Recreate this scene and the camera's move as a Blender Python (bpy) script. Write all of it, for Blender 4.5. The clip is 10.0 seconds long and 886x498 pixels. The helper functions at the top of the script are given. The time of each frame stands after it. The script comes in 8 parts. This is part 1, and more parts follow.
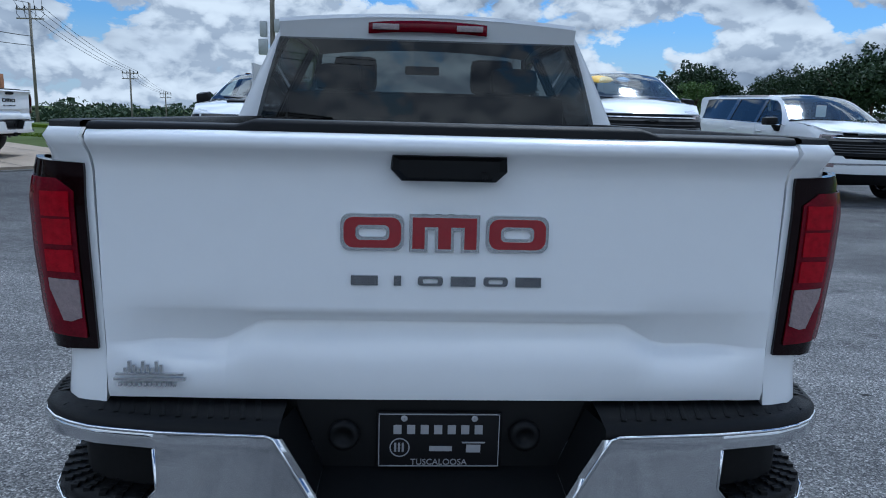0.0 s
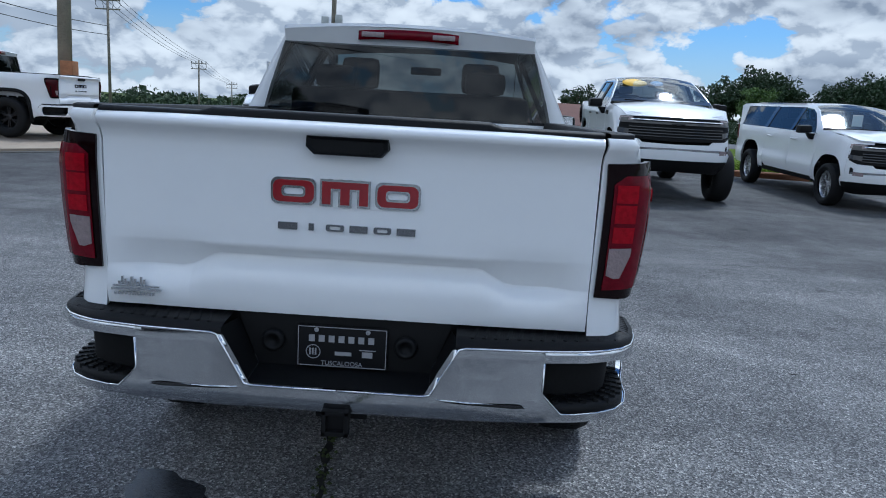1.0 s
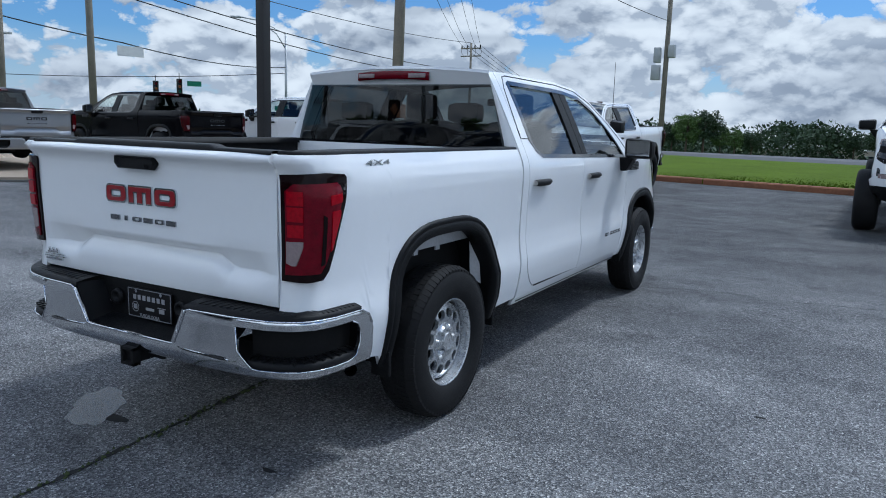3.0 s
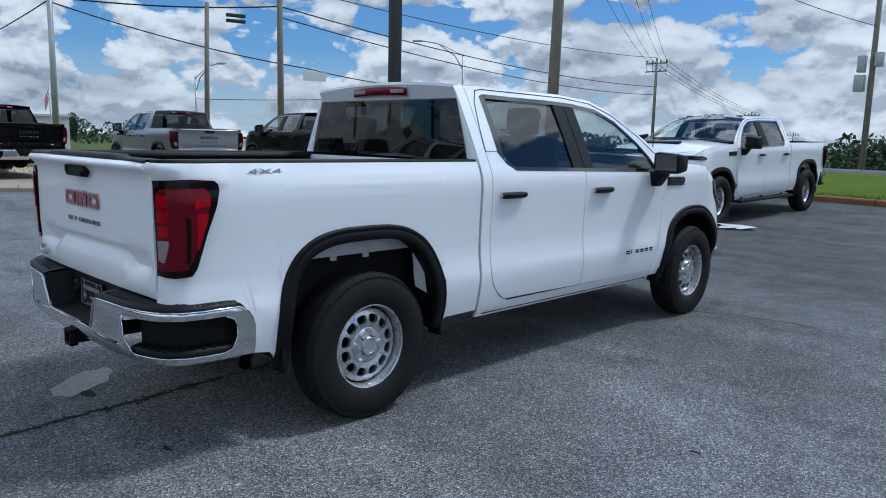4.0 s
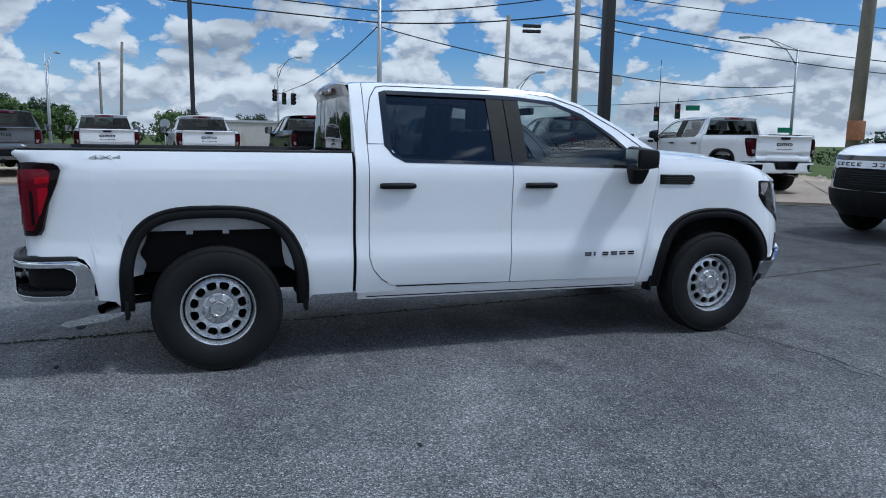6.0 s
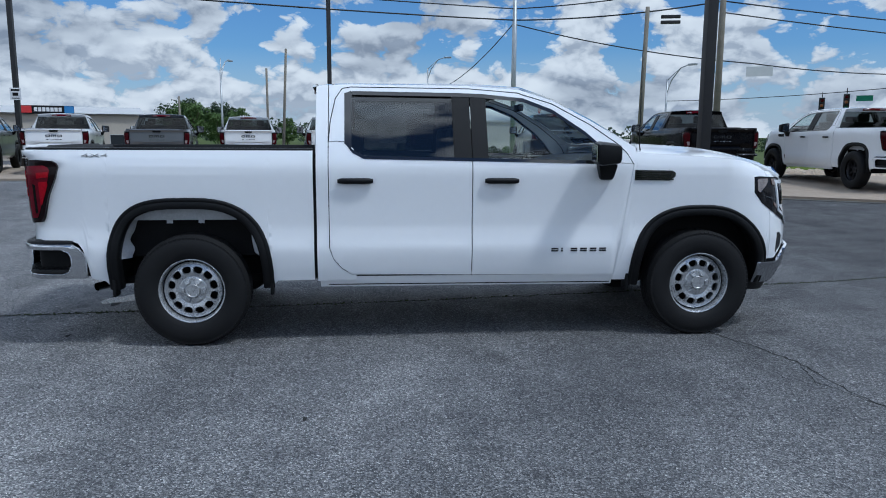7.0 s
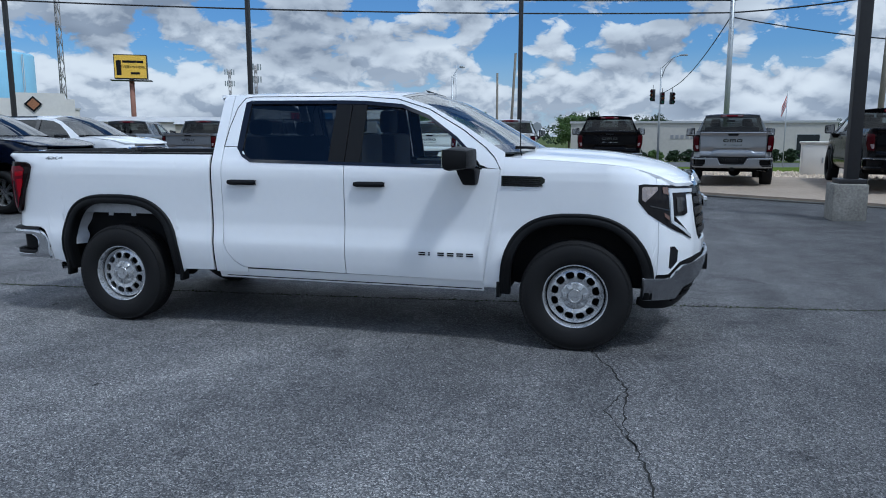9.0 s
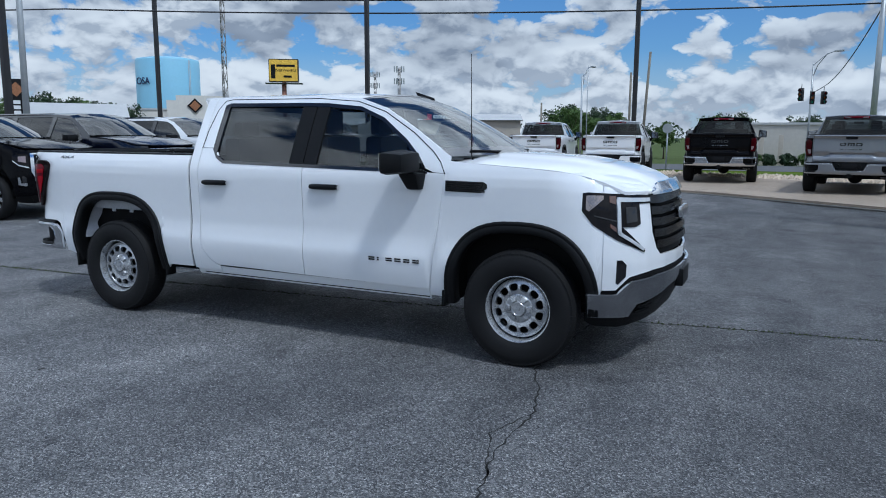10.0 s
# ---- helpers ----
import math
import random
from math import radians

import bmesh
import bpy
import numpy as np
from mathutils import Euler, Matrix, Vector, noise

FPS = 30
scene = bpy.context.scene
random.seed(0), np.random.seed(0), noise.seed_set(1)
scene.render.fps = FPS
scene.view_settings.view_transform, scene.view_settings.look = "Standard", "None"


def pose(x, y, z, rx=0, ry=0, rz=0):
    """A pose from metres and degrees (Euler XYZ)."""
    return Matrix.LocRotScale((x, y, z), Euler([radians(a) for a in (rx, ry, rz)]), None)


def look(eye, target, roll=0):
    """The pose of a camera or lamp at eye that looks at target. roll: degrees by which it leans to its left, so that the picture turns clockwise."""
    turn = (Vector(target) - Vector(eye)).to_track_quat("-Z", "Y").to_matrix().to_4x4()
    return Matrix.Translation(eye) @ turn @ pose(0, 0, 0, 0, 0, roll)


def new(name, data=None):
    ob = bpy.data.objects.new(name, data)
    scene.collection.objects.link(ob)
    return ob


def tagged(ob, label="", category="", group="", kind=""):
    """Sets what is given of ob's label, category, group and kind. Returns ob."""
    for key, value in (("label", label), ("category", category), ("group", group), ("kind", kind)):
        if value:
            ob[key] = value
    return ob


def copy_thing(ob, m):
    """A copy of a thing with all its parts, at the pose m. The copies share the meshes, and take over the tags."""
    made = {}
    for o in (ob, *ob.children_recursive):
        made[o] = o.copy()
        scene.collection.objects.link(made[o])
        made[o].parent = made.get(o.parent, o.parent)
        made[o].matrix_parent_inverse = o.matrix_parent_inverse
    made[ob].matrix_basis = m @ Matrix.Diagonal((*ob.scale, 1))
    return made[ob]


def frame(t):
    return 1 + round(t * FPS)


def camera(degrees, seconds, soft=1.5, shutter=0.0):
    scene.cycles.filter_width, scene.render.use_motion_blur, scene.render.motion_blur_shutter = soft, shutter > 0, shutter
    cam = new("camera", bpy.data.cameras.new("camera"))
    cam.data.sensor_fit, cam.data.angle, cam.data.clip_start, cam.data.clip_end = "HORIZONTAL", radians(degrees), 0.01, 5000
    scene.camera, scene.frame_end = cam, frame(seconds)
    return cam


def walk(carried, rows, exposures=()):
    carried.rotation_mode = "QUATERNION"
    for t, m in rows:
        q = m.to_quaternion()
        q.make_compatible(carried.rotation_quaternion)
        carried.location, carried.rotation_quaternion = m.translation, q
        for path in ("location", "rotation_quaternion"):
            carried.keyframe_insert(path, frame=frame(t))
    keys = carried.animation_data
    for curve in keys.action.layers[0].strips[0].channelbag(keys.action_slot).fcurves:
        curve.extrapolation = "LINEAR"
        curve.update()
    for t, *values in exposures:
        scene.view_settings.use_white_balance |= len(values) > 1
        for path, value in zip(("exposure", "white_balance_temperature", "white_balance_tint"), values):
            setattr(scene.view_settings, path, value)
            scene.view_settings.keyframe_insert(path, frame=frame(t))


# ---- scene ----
cam = camera(62.8, 10.0, soft=1.0)
PATH = [
    (0, (-0.090, -2.700, 1.435), (0.011, -0.736, 1.070), 1.5),
    (0.5, (0.019, -3.09, 1.446), (0.102, -1.127, 1.072), 2.6),
    (1, (0.356, -3.318, 1.446), (0.308, -1.355, 1.069), 3.3),
    (1.5, (0.874, -3.479, 1.456), (0.621, -1.533, 1.073), 2.2),
    (2, (1.483, -3.549, 1.479), (0.999, -1.637, 1.148), 1.6),
    (2.5, (2.095, -3.415, 1.501), (1.377, -1.577, 1.173), 2.3),
    (3, (2.724, -3.228, 1.514), (1.754, -1.511, 1.181), 1.7),
    (4.5, (4.451, -1.931, 1.518), (2.905, -0.695, 1.228), 1.1),
    (5, (4.965, -1.359, 1.513), (3.284, -0.316, 1.218), 0.4),
    (5.5, (5.343, -0.73, 1.49), (3.552, 0.112, 1.197), 0.9),
    (7, (6.147, 1.251, 1.507), (4.182, 1.454, 1.195), 0.3),
    (7.5, (6.313, 1.944, 1.509), (4.336, 1.961, 1.203), 0.5),
    (8, (6.34, 2.652, 1.517), (4.371, 2.484, 1.212), 0.1),
    (8.5, (6.296, 3.365, 1.526), (4.352, 3.006, 1.224), -0.3),
    (9, (6.107, 4.053, 1.536), (4.189, 3.577, 1.228), 0.0),
    (9.5, (5.879, 4.735, 1.566), (4.011, 4.09, 1.261), 0.5),
    (10, (5.511, 5.309, 1.556), (3.719, 4.475, 1.249), 0.3),
]
walk(cam, [(t, look(eye, target, roll)) for t, eye, target, roll in PATH], [(0.0, -0.50, 5200, 5), (1.5, -0.41, 5430, 6), (3.0, -0.45, 5430, 6), (5.0, -0.58, 5430, 6), (10.0, -0.60, 5400, 6)])

# ---- world, sun ----
SUN_ELEV, SUN_AZ = 60.0, 32.0  # height, and compass turn from +y towards +x
world = bpy.data.worlds.new("sky")
scene.world = world
world.use_nodes = True


# clear blue openings between the clouds: compass turn, height and half sizes, in degrees
CLEARINGS = [
    (22.0, 6.0, 2.7, 1.8), (31.6, 6.5, 1.6, 1.2), (16.2, 4.9, 2.7, 1.6), (-1.5, 8.3, 2.9, 1.0), (4.8, 7.0, 1.4, 0.8), (-40.0, 8.8, 2.8, 1.0), (-32.4, 9.7, 4.5, 0.9),
    (-46.0, 9.2, 5.0, 1.3), (-55.5, 7.2, 3.0, 1.8), (-59.5, 6.3, 2.0, 1.1), (-64.5, 9.4, 2.4, 1.0), (-70.3, 6.8, 2.2, 2.5), (-80.0, 6.4, 2.6, 1.8), (-84.0, 7.0, 2.4, 2.0),
    (-93.7, 7.0, 2.4, 2.1), (-99.5, 6.1, 6.2, 3.0), (-87.0, 9.0, 5.6, 1.0), (-107.5, 9.4, 2.6, 1.1), (-120.5, 9.0, 3.2, 1.0),
]


def sky_nodes():
    nt = world.node_tree
    nt.nodes.clear()
    N, L = nt.nodes.new, nt.links.new
    out, bg = N("ShaderNodeOutputWorld"), N("ShaderNodeBackground")
    sky = N("ShaderNodeTexSky")
    sky.sky_type = "NISHITA"
    sky.sun_disc = False
    sky.sun_elevation, sky.sun_rotation = radians(SUN_ELEV), radians(SUN_AZ)
    sky.air_density, sky.dust_density, sky.ozone_density = 1.0, 0.6, 1.4

    def m(op, a, b=None, c=None):
        n = N("ShaderNodeMath")
        n.operation = op
        for i, v in enumerate((a, b, c)):
            if v is None:
                continue
            if isinstance(v, (int, float)):
                n.inputs[i].default_value = v
            else:
                L(v, n.inputs[i])
        return n.outputs[0]

    tc, sep = N("ShaderNodeTexCoord"), N("ShaderNodeSeparateXYZ")
    L(tc.outputs["Generated"], sep.inputs[0])
    x, y, z = sep.outputs
    up = m("MAXIMUM", z, 0.0)
    wide = m("DIVIDE", 1.0, m("MULTIPLY_ADD", up, 0.8, 0.36))

    def place(dz, seed):
        # heaps that shrink towards the horizon, flatter than wide
        comb = N("ShaderNodeCombineXYZ")
        L(m("MULTIPLY", x, wide), comb.inputs[0])
        L(m("MULTIPLY", y, wide), comb.inputs[1])
        L(m("MULTIPLY_ADD", m("ADD", up, dz), 3.4, seed), comb.inputs[2])
        return comb.outputs[0]

    def heap(at, scale, detail):
        n = N("ShaderNodeTexNoise")
        n.inputs["Scale"].default_value, n.inputs["Detail"].default_value = scale, detail
        n.inputs["Roughness"].default_value, n.inputs["Distortion"].default_value = 0.5, 0.1
        L(at, n.inputs["Vector"])
        return n.outputs["Fac"]

    def puffs(at, scale, detail):
        n = N("ShaderNodeTexVoronoi")
        n.feature = "F1"
        n.inputs["Scale"].default_value, n.inputs["Detail"].default_value = scale, detail
        n.inputs["Roughness"].default_value, n.inputs["Lacunarity"].default_value = 0.5, 2.4
        L(at, n.inputs["Vector"])
        return n.outputs["Distance"]

    def density(dz, detail):
        at = place(dz, 4.0)
        return m("SUBTRACT", m("ADD", heap(at, 1.2, min(3.0, detail)), m("MULTIPLY", heap(at, 0.6, 1.0), 0.35)), m("MULTIPLY", puffs(at, 2.2, min(3.0, detail)), 0.32))

    low = m("MULTIPLY_ADD", up, -0.30, 0.075)
    dens, dens2 = density(0.0, 8.0), density(0.022, 3.0)
    relief = m("MULTIPLY_ADD", puffs(place(0.0, 7.0), 9.0, 3.0), -0.40, 1.24)

    def ramp(v, stops):
        r = N("ShaderNodeValToRGB")
        el = r.color_ramp.elements
        while len(el) < len(stops):
            el.new(0.5)
        for e, (p, c) in zip(el, stops):
            e.position, e.color = p, (*c, 1) if len(c) == 3 else c
        L(v, r.inputs[0])
        return r.outputs[0]

    mask = ramp(m("ADD", dens, low), [(0.240, (0, 0, 0)), (0.285, (1, 1, 1))])
    # thick undersides turn grey, thin rims and tops stay white
    shade = m("SUBTRACT", m("MULTIPLY_ADD", dens, 1.0, 0.0), m("MULTIPLY", m("SUBTRACT", dens, dens2), 1.3))
    tone = ramp(shade, [(0.27, (1.03, 1.025, 1.01)), (0.46, (0.96, 0.965, 0.97)), (0.56, (0.74, 0.76, 0.80)), (0.70, (0.48, 0.51, 0.555))])
    # an overcast sky is brighter overhead than at the horizon
    lift = N("ShaderNodeVectorMath")
    lift.operation = "SCALE"
    L(tone, lift.inputs[0])
    L(m("MULTIPLY", m("MULTIPLY_ADD", up, 2.6, 0.90), relief), lift.inputs["Scale"])
    tone = lift.outputs[0]
    blue = N("ShaderNodeMixRGB")
    blue.blend_type = "MULTIPLY"
    blue.inputs[0].default_value = 1.0
    blue.inputs[2].default_value = (0.072, 0.102, 0.136, 1)
    L(sky.outputs[0], blue.inputs[1])
    haze = N("ShaderNodeMixRGB")
    L(ramp(up, [(0.0, (0.75, 0.75, 0.75)), (0.11, (0, 0, 0))]), haze.inputs[0])
    L(blue.outputs[0], haze.inputs[1])
    haze.inputs[2].default_value = (0.72, 0.79, 0.88, 1)
    mix = N("ShaderNodeMixRGB")
    L(mask, mix.inputs[0])
    L(haze.outputs[0], mix.inputs[1])
    L(tone, mix.inputs[2])

    # the low band of heaped clouds, laid out by compass turn and height in degrees
    az = m("MULTIPLY", m("ARCTAN2", x, y), 57.2958)
    el = m("MULTIPLY", m("ARCSINE", z), 57.2958)

    def flat(u, v, w=0.0):
        comb = N("ShaderNodeCombineXYZ")
        for i, q in enumerate((u, v, w)):
            if isinstance(q, float):
                comb.inputs[i].default_value = q
            else:
                L(q, comb.inputs[i])
        return comb.outputs[0]

    def vec(op, p, q):
        n = N("ShaderNodeVectorMath")
        n.operation = op
        L(p, n.inputs[0])
        if isinstance(q, tuple):
            n.inputs[1].default_value = q
        else:
            L(q, n.inputs[1])
        return n

    def billow(at, scale, detail):
        n = N("ShaderNodeTexVoronoi")
        n.feature = "SMOOTH_F1"
        n.inputs["Scale"].default_value, n.inputs["Detail"].default_value = scale, detail
        n.inputs["Roughness"].default_value, n.inputs["Lacunarity"].default_value = 0.52, 2.3
        n.inputs["Smoothness"].default_value = 0.25
        L(at, n.inputs["Vector"])
        return n.outputs["Distance"]

    def cumulus(lift_by, detail):
        at = flat(m("MULTIPLY", az, 0.1), m("MULTIPLY", m("ADD", el, lift_by), 0.165), 2.7)
        warp = N("ShaderNodeTexNoise")
        warp.inputs["Scale"].default_value, warp.inputs["Detail"].default_value = 2.4, 4.0
        L(at, warp.inputs["Vector"])
        at2 = vec("ADD", at, vec("MULTIPLY", vec("SUBTRACT", warp.outputs["Color"], (0.5, 0.5, 0.5)).outputs[0], (0.34, 0.22, 0.0)).outputs[0]).outputs[0]
        return m("SUBTRACT", m("ADD", heap(at2, 1.5, min(3.0, detail)), m("MULTIPLY", heap(at, 0.7, 1.0), 0.3)), m("MULTIPLY", billow(at2, 2.7, detail), 0.34))

    here = flat(az, el)
    gap = None
    for a, e, ra, re in CLEARINGS:
        d = vec("LENGTH", vec("MULTIPLY", vec("SUBTRACT", here, (a, e, 0.0)).outputs[0], (1 / ra, 1 / re, 0.0)).outputs[0], (0.0, 0.0, 0.0)).outputs["Value"]
        g = m("MAXIMUM", m("MULTIPLY_ADD", d, -0.62, 1.0), 0.0)
        gap = g if gap is None else m("MAXIMUM", gap, g)
    low2 = m("ADD", m("MAXIMUM", m("MULTIPLY_ADD", el, -0.020, 0.125), 0.03), ramp(m("MULTIPLY_ADD", az, 0.01, 0.9), [(0.35, (0, 0, 0)), (0.60, (0.05, 0.05, 0.05))]))
    d1, d2 = cumulus(0.0, 4.5), cumulus(0.75, 2.0)
    cover = m("SUBTRACT", m("ADD", d1, low2), m("MULTIPLY", gap, 0.30))
    mask2 = ramp(cover, [(0.175, (0, 0, 0)), (0.205, (0.55, 0.55, 0.55)), (0.25, (1, 1, 1))])
    lit = m("MULTIPLY_ADD", m("SUBTRACT", d1, d2), 2.3, 0.64)
    body = ramp(lit, [(0.30, (0.60, 0.635, 0.69)), (0.50, (0.88, 0.89, 0.90)), (0.68, (1.05, 1.045, 1.035)), (0.9, (1.14, 1.13, 1.10))])
    bases = ramp(heap(flat(m("MULTIPLY", az, 0.1), m("MULTIPLY", el, 0.30), 9.1), 1.15, 2.0), [(0.36, (0.62, 0.645, 0.69)), (0.47, (0.86, 0.875, 0.90)), (0.56, (1.0, 1.0, 1.0))])
    heaped = N("ShaderNodeMixRGB")
    heaped.blend_type = "MULTIPLY"
    heaped.inputs[0].default_value = 1.0
    L(body, heaped.inputs[1])
    L(bases, heaped.inputs[2])
    band = N("ShaderNodeMixRGB")
    L(mask2, band.inputs[0])
    L(haze.outputs[0], band.inputs[1])
    L(heaped.outputs[0], band.inputs[2])
    whole = N("ShaderNodeMixRGB")
    L(ramp(up, [(0.19, (0, 0, 0)), (0.30, (1, 1, 1))]), whole.inputs[0])
    L(band.outputs[0], whole.inputs[1])
    L(mix.outputs[0], whole.inputs[2])
    L(whole.outputs[0], bg.inputs[0])
    bg.inputs[1].default_value = 1.0
    L(bg.outputs[0], out.inputs[0])


sky_nodes()
sun_data = bpy.data.lights.new("sun", "SUN")
sun_data.energy, sun_data.angle, sun_data.color = 2.8, radians(7), (1.0, 0.96, 0.9)
sun = new("sun", sun_data)
sun.matrix_world = look((40 * math.sin(radians(SUN_AZ)), 40 * math.cos(radians(SUN_AZ)), 40 * math.tan(radians(SUN_ELEV))), (0, 0, 0))


# ---- materials ----
def material(name, color, rough=0.5, metal=0.0, coat=0.0, var=0.0, scale=6.0, bump=0.0, bump_scale=80.0, spec=0.5, rvar=0.0, each=0.0):
    m = bpy.data.materials.new(name)
    m.use_nodes = True
    nt = m.node_tree
    N, L = nt.nodes.new, nt.links.new
    p = nt.nodes["Principled BSDF"]
    p.inputs["Base Color"].default_value = (*color, 1)
    p.inputs["Roughness"].default_value = rough
    p.inputs["Metallic"].default_value = metal
    p.inputs["Coat Weight"].default_value = coat
    p.inputs["Coat Roughness"].default_value = 0.04
    p.inputs["Specular IOR Level"].default_value = spec
    tc = N("ShaderNodeTexCoord")
    if var or rvar:
        n1, n2 = N("ShaderNodeTexNoise"), N("ShaderNodeTexNoise")
        n1.inputs["Scale"].default_value, n1.inputs["Detail"].default_value = scale, 6
        n2.inputs["Scale"].default_value, n2.inputs["Detail"].default_value = scale * 9, 4
        add = N("ShaderNodeMath")
        add.operation = "ADD"
        for n, k in ((n1, 0), (n2, 1)):
            L(tc.outputs["Object"], n.inputs["Vector"])
            L(n.outputs["Fac"], add.inputs[k])
        mr = N("ShaderNodeMapRange")
        mr.inputs["From Min"].default_value, mr.inputs["From Max"].default_value = 0.65, 1.35
        mr.inputs["To Min"].default_value, mr.inputs["To Max"].default_value = 1 - var, 1 + var
        L(add.outputs[0], mr.inputs["Value"])
        hsv = N("ShaderNodeHueSaturation")
        hsv.inputs["Color"].default_value = (*color, 1)
        src = mr.outputs[0]
        if each:
            info, mv, mul = N("ShaderNodeObjectInfo"), N("ShaderNodeMapRange"), N("ShaderNodeMath")
            mv.inputs["To Min"].default_value, mv.inputs["To Max"].default_value = 1 - each, 1 + each
            L(info.outputs["Random"], mv.inputs["Value"])
            mul.operation = "MULTIPLY"
            L(src, mul.inputs[0])
            L(mv.outputs[0], mul.inputs[1])
            src = mul.outputs[0]
        L(src, hsv.inputs["Value"])
        L(hsv.outputs[0], p.inputs["Base Color"])
        if rvar:
            rr = N("ShaderNodeMapRange")
            rr.inputs["From Min"].default_value, rr.inputs["From Max"].default_value = 0.65, 1.35
            rr.inputs["To Min"].default_value, rr.inputs["To Max"].default_value = max(0.02, rough - rvar), rough + rvar
            L(add.outputs[0], rr.inputs["Value"])
            L(rr.outputs[0], p.inputs["Roughness"])
    if bump:
        nb, b = N("ShaderNodeTexNoise"), N("ShaderNodeBump")
        nb.inputs["Scale"].default_value, nb.inputs["Detail"].default_value = bump_scale, 5
        L(tc.outputs["Object"], nb.inputs["Vector"])
        L(nb.outputs["Fac"], b.inputs["Height"])
        b.inputs["Strength"].default_value, b.inputs["Distance"].default_value = bump, 0.01
        L(b.outputs[0], p.inputs["Normal"])
    return m


def glass_material(name, tint, rough=0.0, ior=1.5):
    m = bpy.data.materials.new(name)
    m.use_nodes = True
    nt = m.node_tree
    N, L = nt.nodes.new, nt.links.new
    nt.nodes.clear()
    out, mix, tr, gl, fr = N("ShaderNodeOutputMaterial"), N("ShaderNodeMixShader"), N("ShaderNodeBsdfTransparent"), N("ShaderNodeBsdfGlossy"), N("ShaderNodeLayerWeight")
    tr.inputs[0].default_value = (*tint, 1)
    gl.inputs["Roughness"].default_value = rough
    gl.inputs["Color"].default_value = (1, 1, 1, 1)
    fr.inputs["Blend"].default_value = 0.5
    f0 = ((ior - 1) / (ior + 1)) ** 2 * 1.05
    pw, ma = N("ShaderNodeMath"), N("ShaderNodeMath")
    pw.operation, ma.operation = "POWER", "MULTIPLY_ADD"
    L(fr.outputs["Facing"], pw.inputs[0])
    pw.inputs[1].default_value = 5.0
    L(pw.outputs[0], ma.inputs[0])
    ma.inputs[1].default_value, ma.inputs[2].default_value = 1 - f0, f0
    L(ma.outputs[0], mix.inputs[0])
    L(tr.outputs[0], mix.inputs[1])
    L(gl.outputs[0], mix.inputs[2])
    L(mix.outputs[0], out.inputs[0])
    return m


WHITE = material("white_paint", (0.82, 0.83, 0.84), 0.4, coat=1.0, var=0.012, scale=2.0, rvar=0.03, spec=0.3)
BLACKP = material("black_paint", (0.003, 0.003, 0.004), 0.12, var=0.1, scale=2.0, spec=0.12)
GREYP = material("grey_paint", (0.15, 0.16, 0.175), 0.32, metal=0.55, coat=0.8, var=0.03, scale=3.0)
SILVERP = material("silver_paint", (0.27, 0.28, 0.295), 0.32, metal=0.6, coat=0.8, var=0.03, scale=3.0)
# black car paint, tinted for the blue sky it reflects
BLUESHEENP = material("dark_blue_paint", (0.003, 0.005, 0.014), 0.16, coat=0.35, spec=0.35, var=0.1, scale=2.0)
PLASTIC = material("black_plastic", (0.0045, 0.0048, 0.0055), 0.5, spec=0.2, var=0.15, scale=14, bump=0.15, bump_scale=600, rvar=0.06)
GLOSSBLACK = material("gloss_black", (0.010, 0.010, 0.012), 0.12, coat=0.6, var=0.05)
RUBBER = material("rubber", (0.0085, 0.0085, 0.009), 0.7, spec=0.25, var=0.25, scale=18, bump=0.2, bump_scale=300, rvar=0.08)
LINER = material("bed_liner", (0.009, 0.009, 0.010), 0.75, spec=0.3, var=0.2, scale=12, bump=0.5, bump_scale=260)
UNDER = material("underbody", (0.006, 0.006, 0.0065), 0.8, spec=0.25, var=0.3, scale=9)
DARKCHROME = material("dark_chrome", (0.30, 0.31, 0.33), 0.10, metal=1.0, var=0.1, scale=20)
CHROME = material("chrome", (0.66, 0.67, 0.69), 0.10, metal=1.0, var=0.03, scale=3, rvar=0.02)
STEEL = material("silver_steel_wheel", (0.50, 0.51, 0.52), 0.28, metal=0.7, var=0.06, scale=20, rvar=0.05)
DARKWHEEL = material("dark_alloy", (0.03, 0.03, 0.033), 0.3, metal=0.5, var=0.1)
BADGERED = material("badge_red", (0.26, 0.010, 0.016), 0.22, coat=0.8, var=0.06)
LENSRED = material("red_lens", (0.125, 0.0015, 0.009), 0.12, spec=0.22, var=0.35, scale=25)
LENSDIM = material("dim_red_lens", (0.045, 0.001, 0.003), 0.14, spec=0.2, var=0.3, scale=25)
LENSDARK = material("dark_red_lens", (0.006, 0.001, 0.0015), 0.10, var=0.1, spec=0.22)
LENSHOT = material("brake_lens", (0.30, 0.002, 0.010), 0.12, spec=0.2, var=0.35, scale=60)
LENSCLEAR = material("clear_lens", (0.26, 0.20, 0.20), 0.12, coat=1.0, var=0.2, scale=70, bump=0.4, bump_scale=120)
LAMPWHITE = material("lamp_white", (0.56, 0.58, 0.60), 0.12, coat=1.0, var=0.04)
DARKAMBER = material("smoked_amber", (0.05, 0.015, 0.006), 0.2, coat=0.5, var=0.1)
AMBER = material("amber", (0.45, 0.10, 0.01), 0.2, coat=1.0, var=0.1)
SEAT = material("dark_seat_cloth", (0.010, 0.010, 0.011), 0.85, var=0.15, scale=20, bump=0.3, bump_scale=400)
TRIMGREY = material("interior_trim", (0.012, 0.012, 0.013), 0.7, var=0.1)
HEADLINER = material("headliner", (0.09, 0.09, 0.088), 0.9, var=0.05)
INNERWHITE = material("primed_inner_panel", (0.46, 0.47, 0.49), 0.45, var=0.14, scale=8)
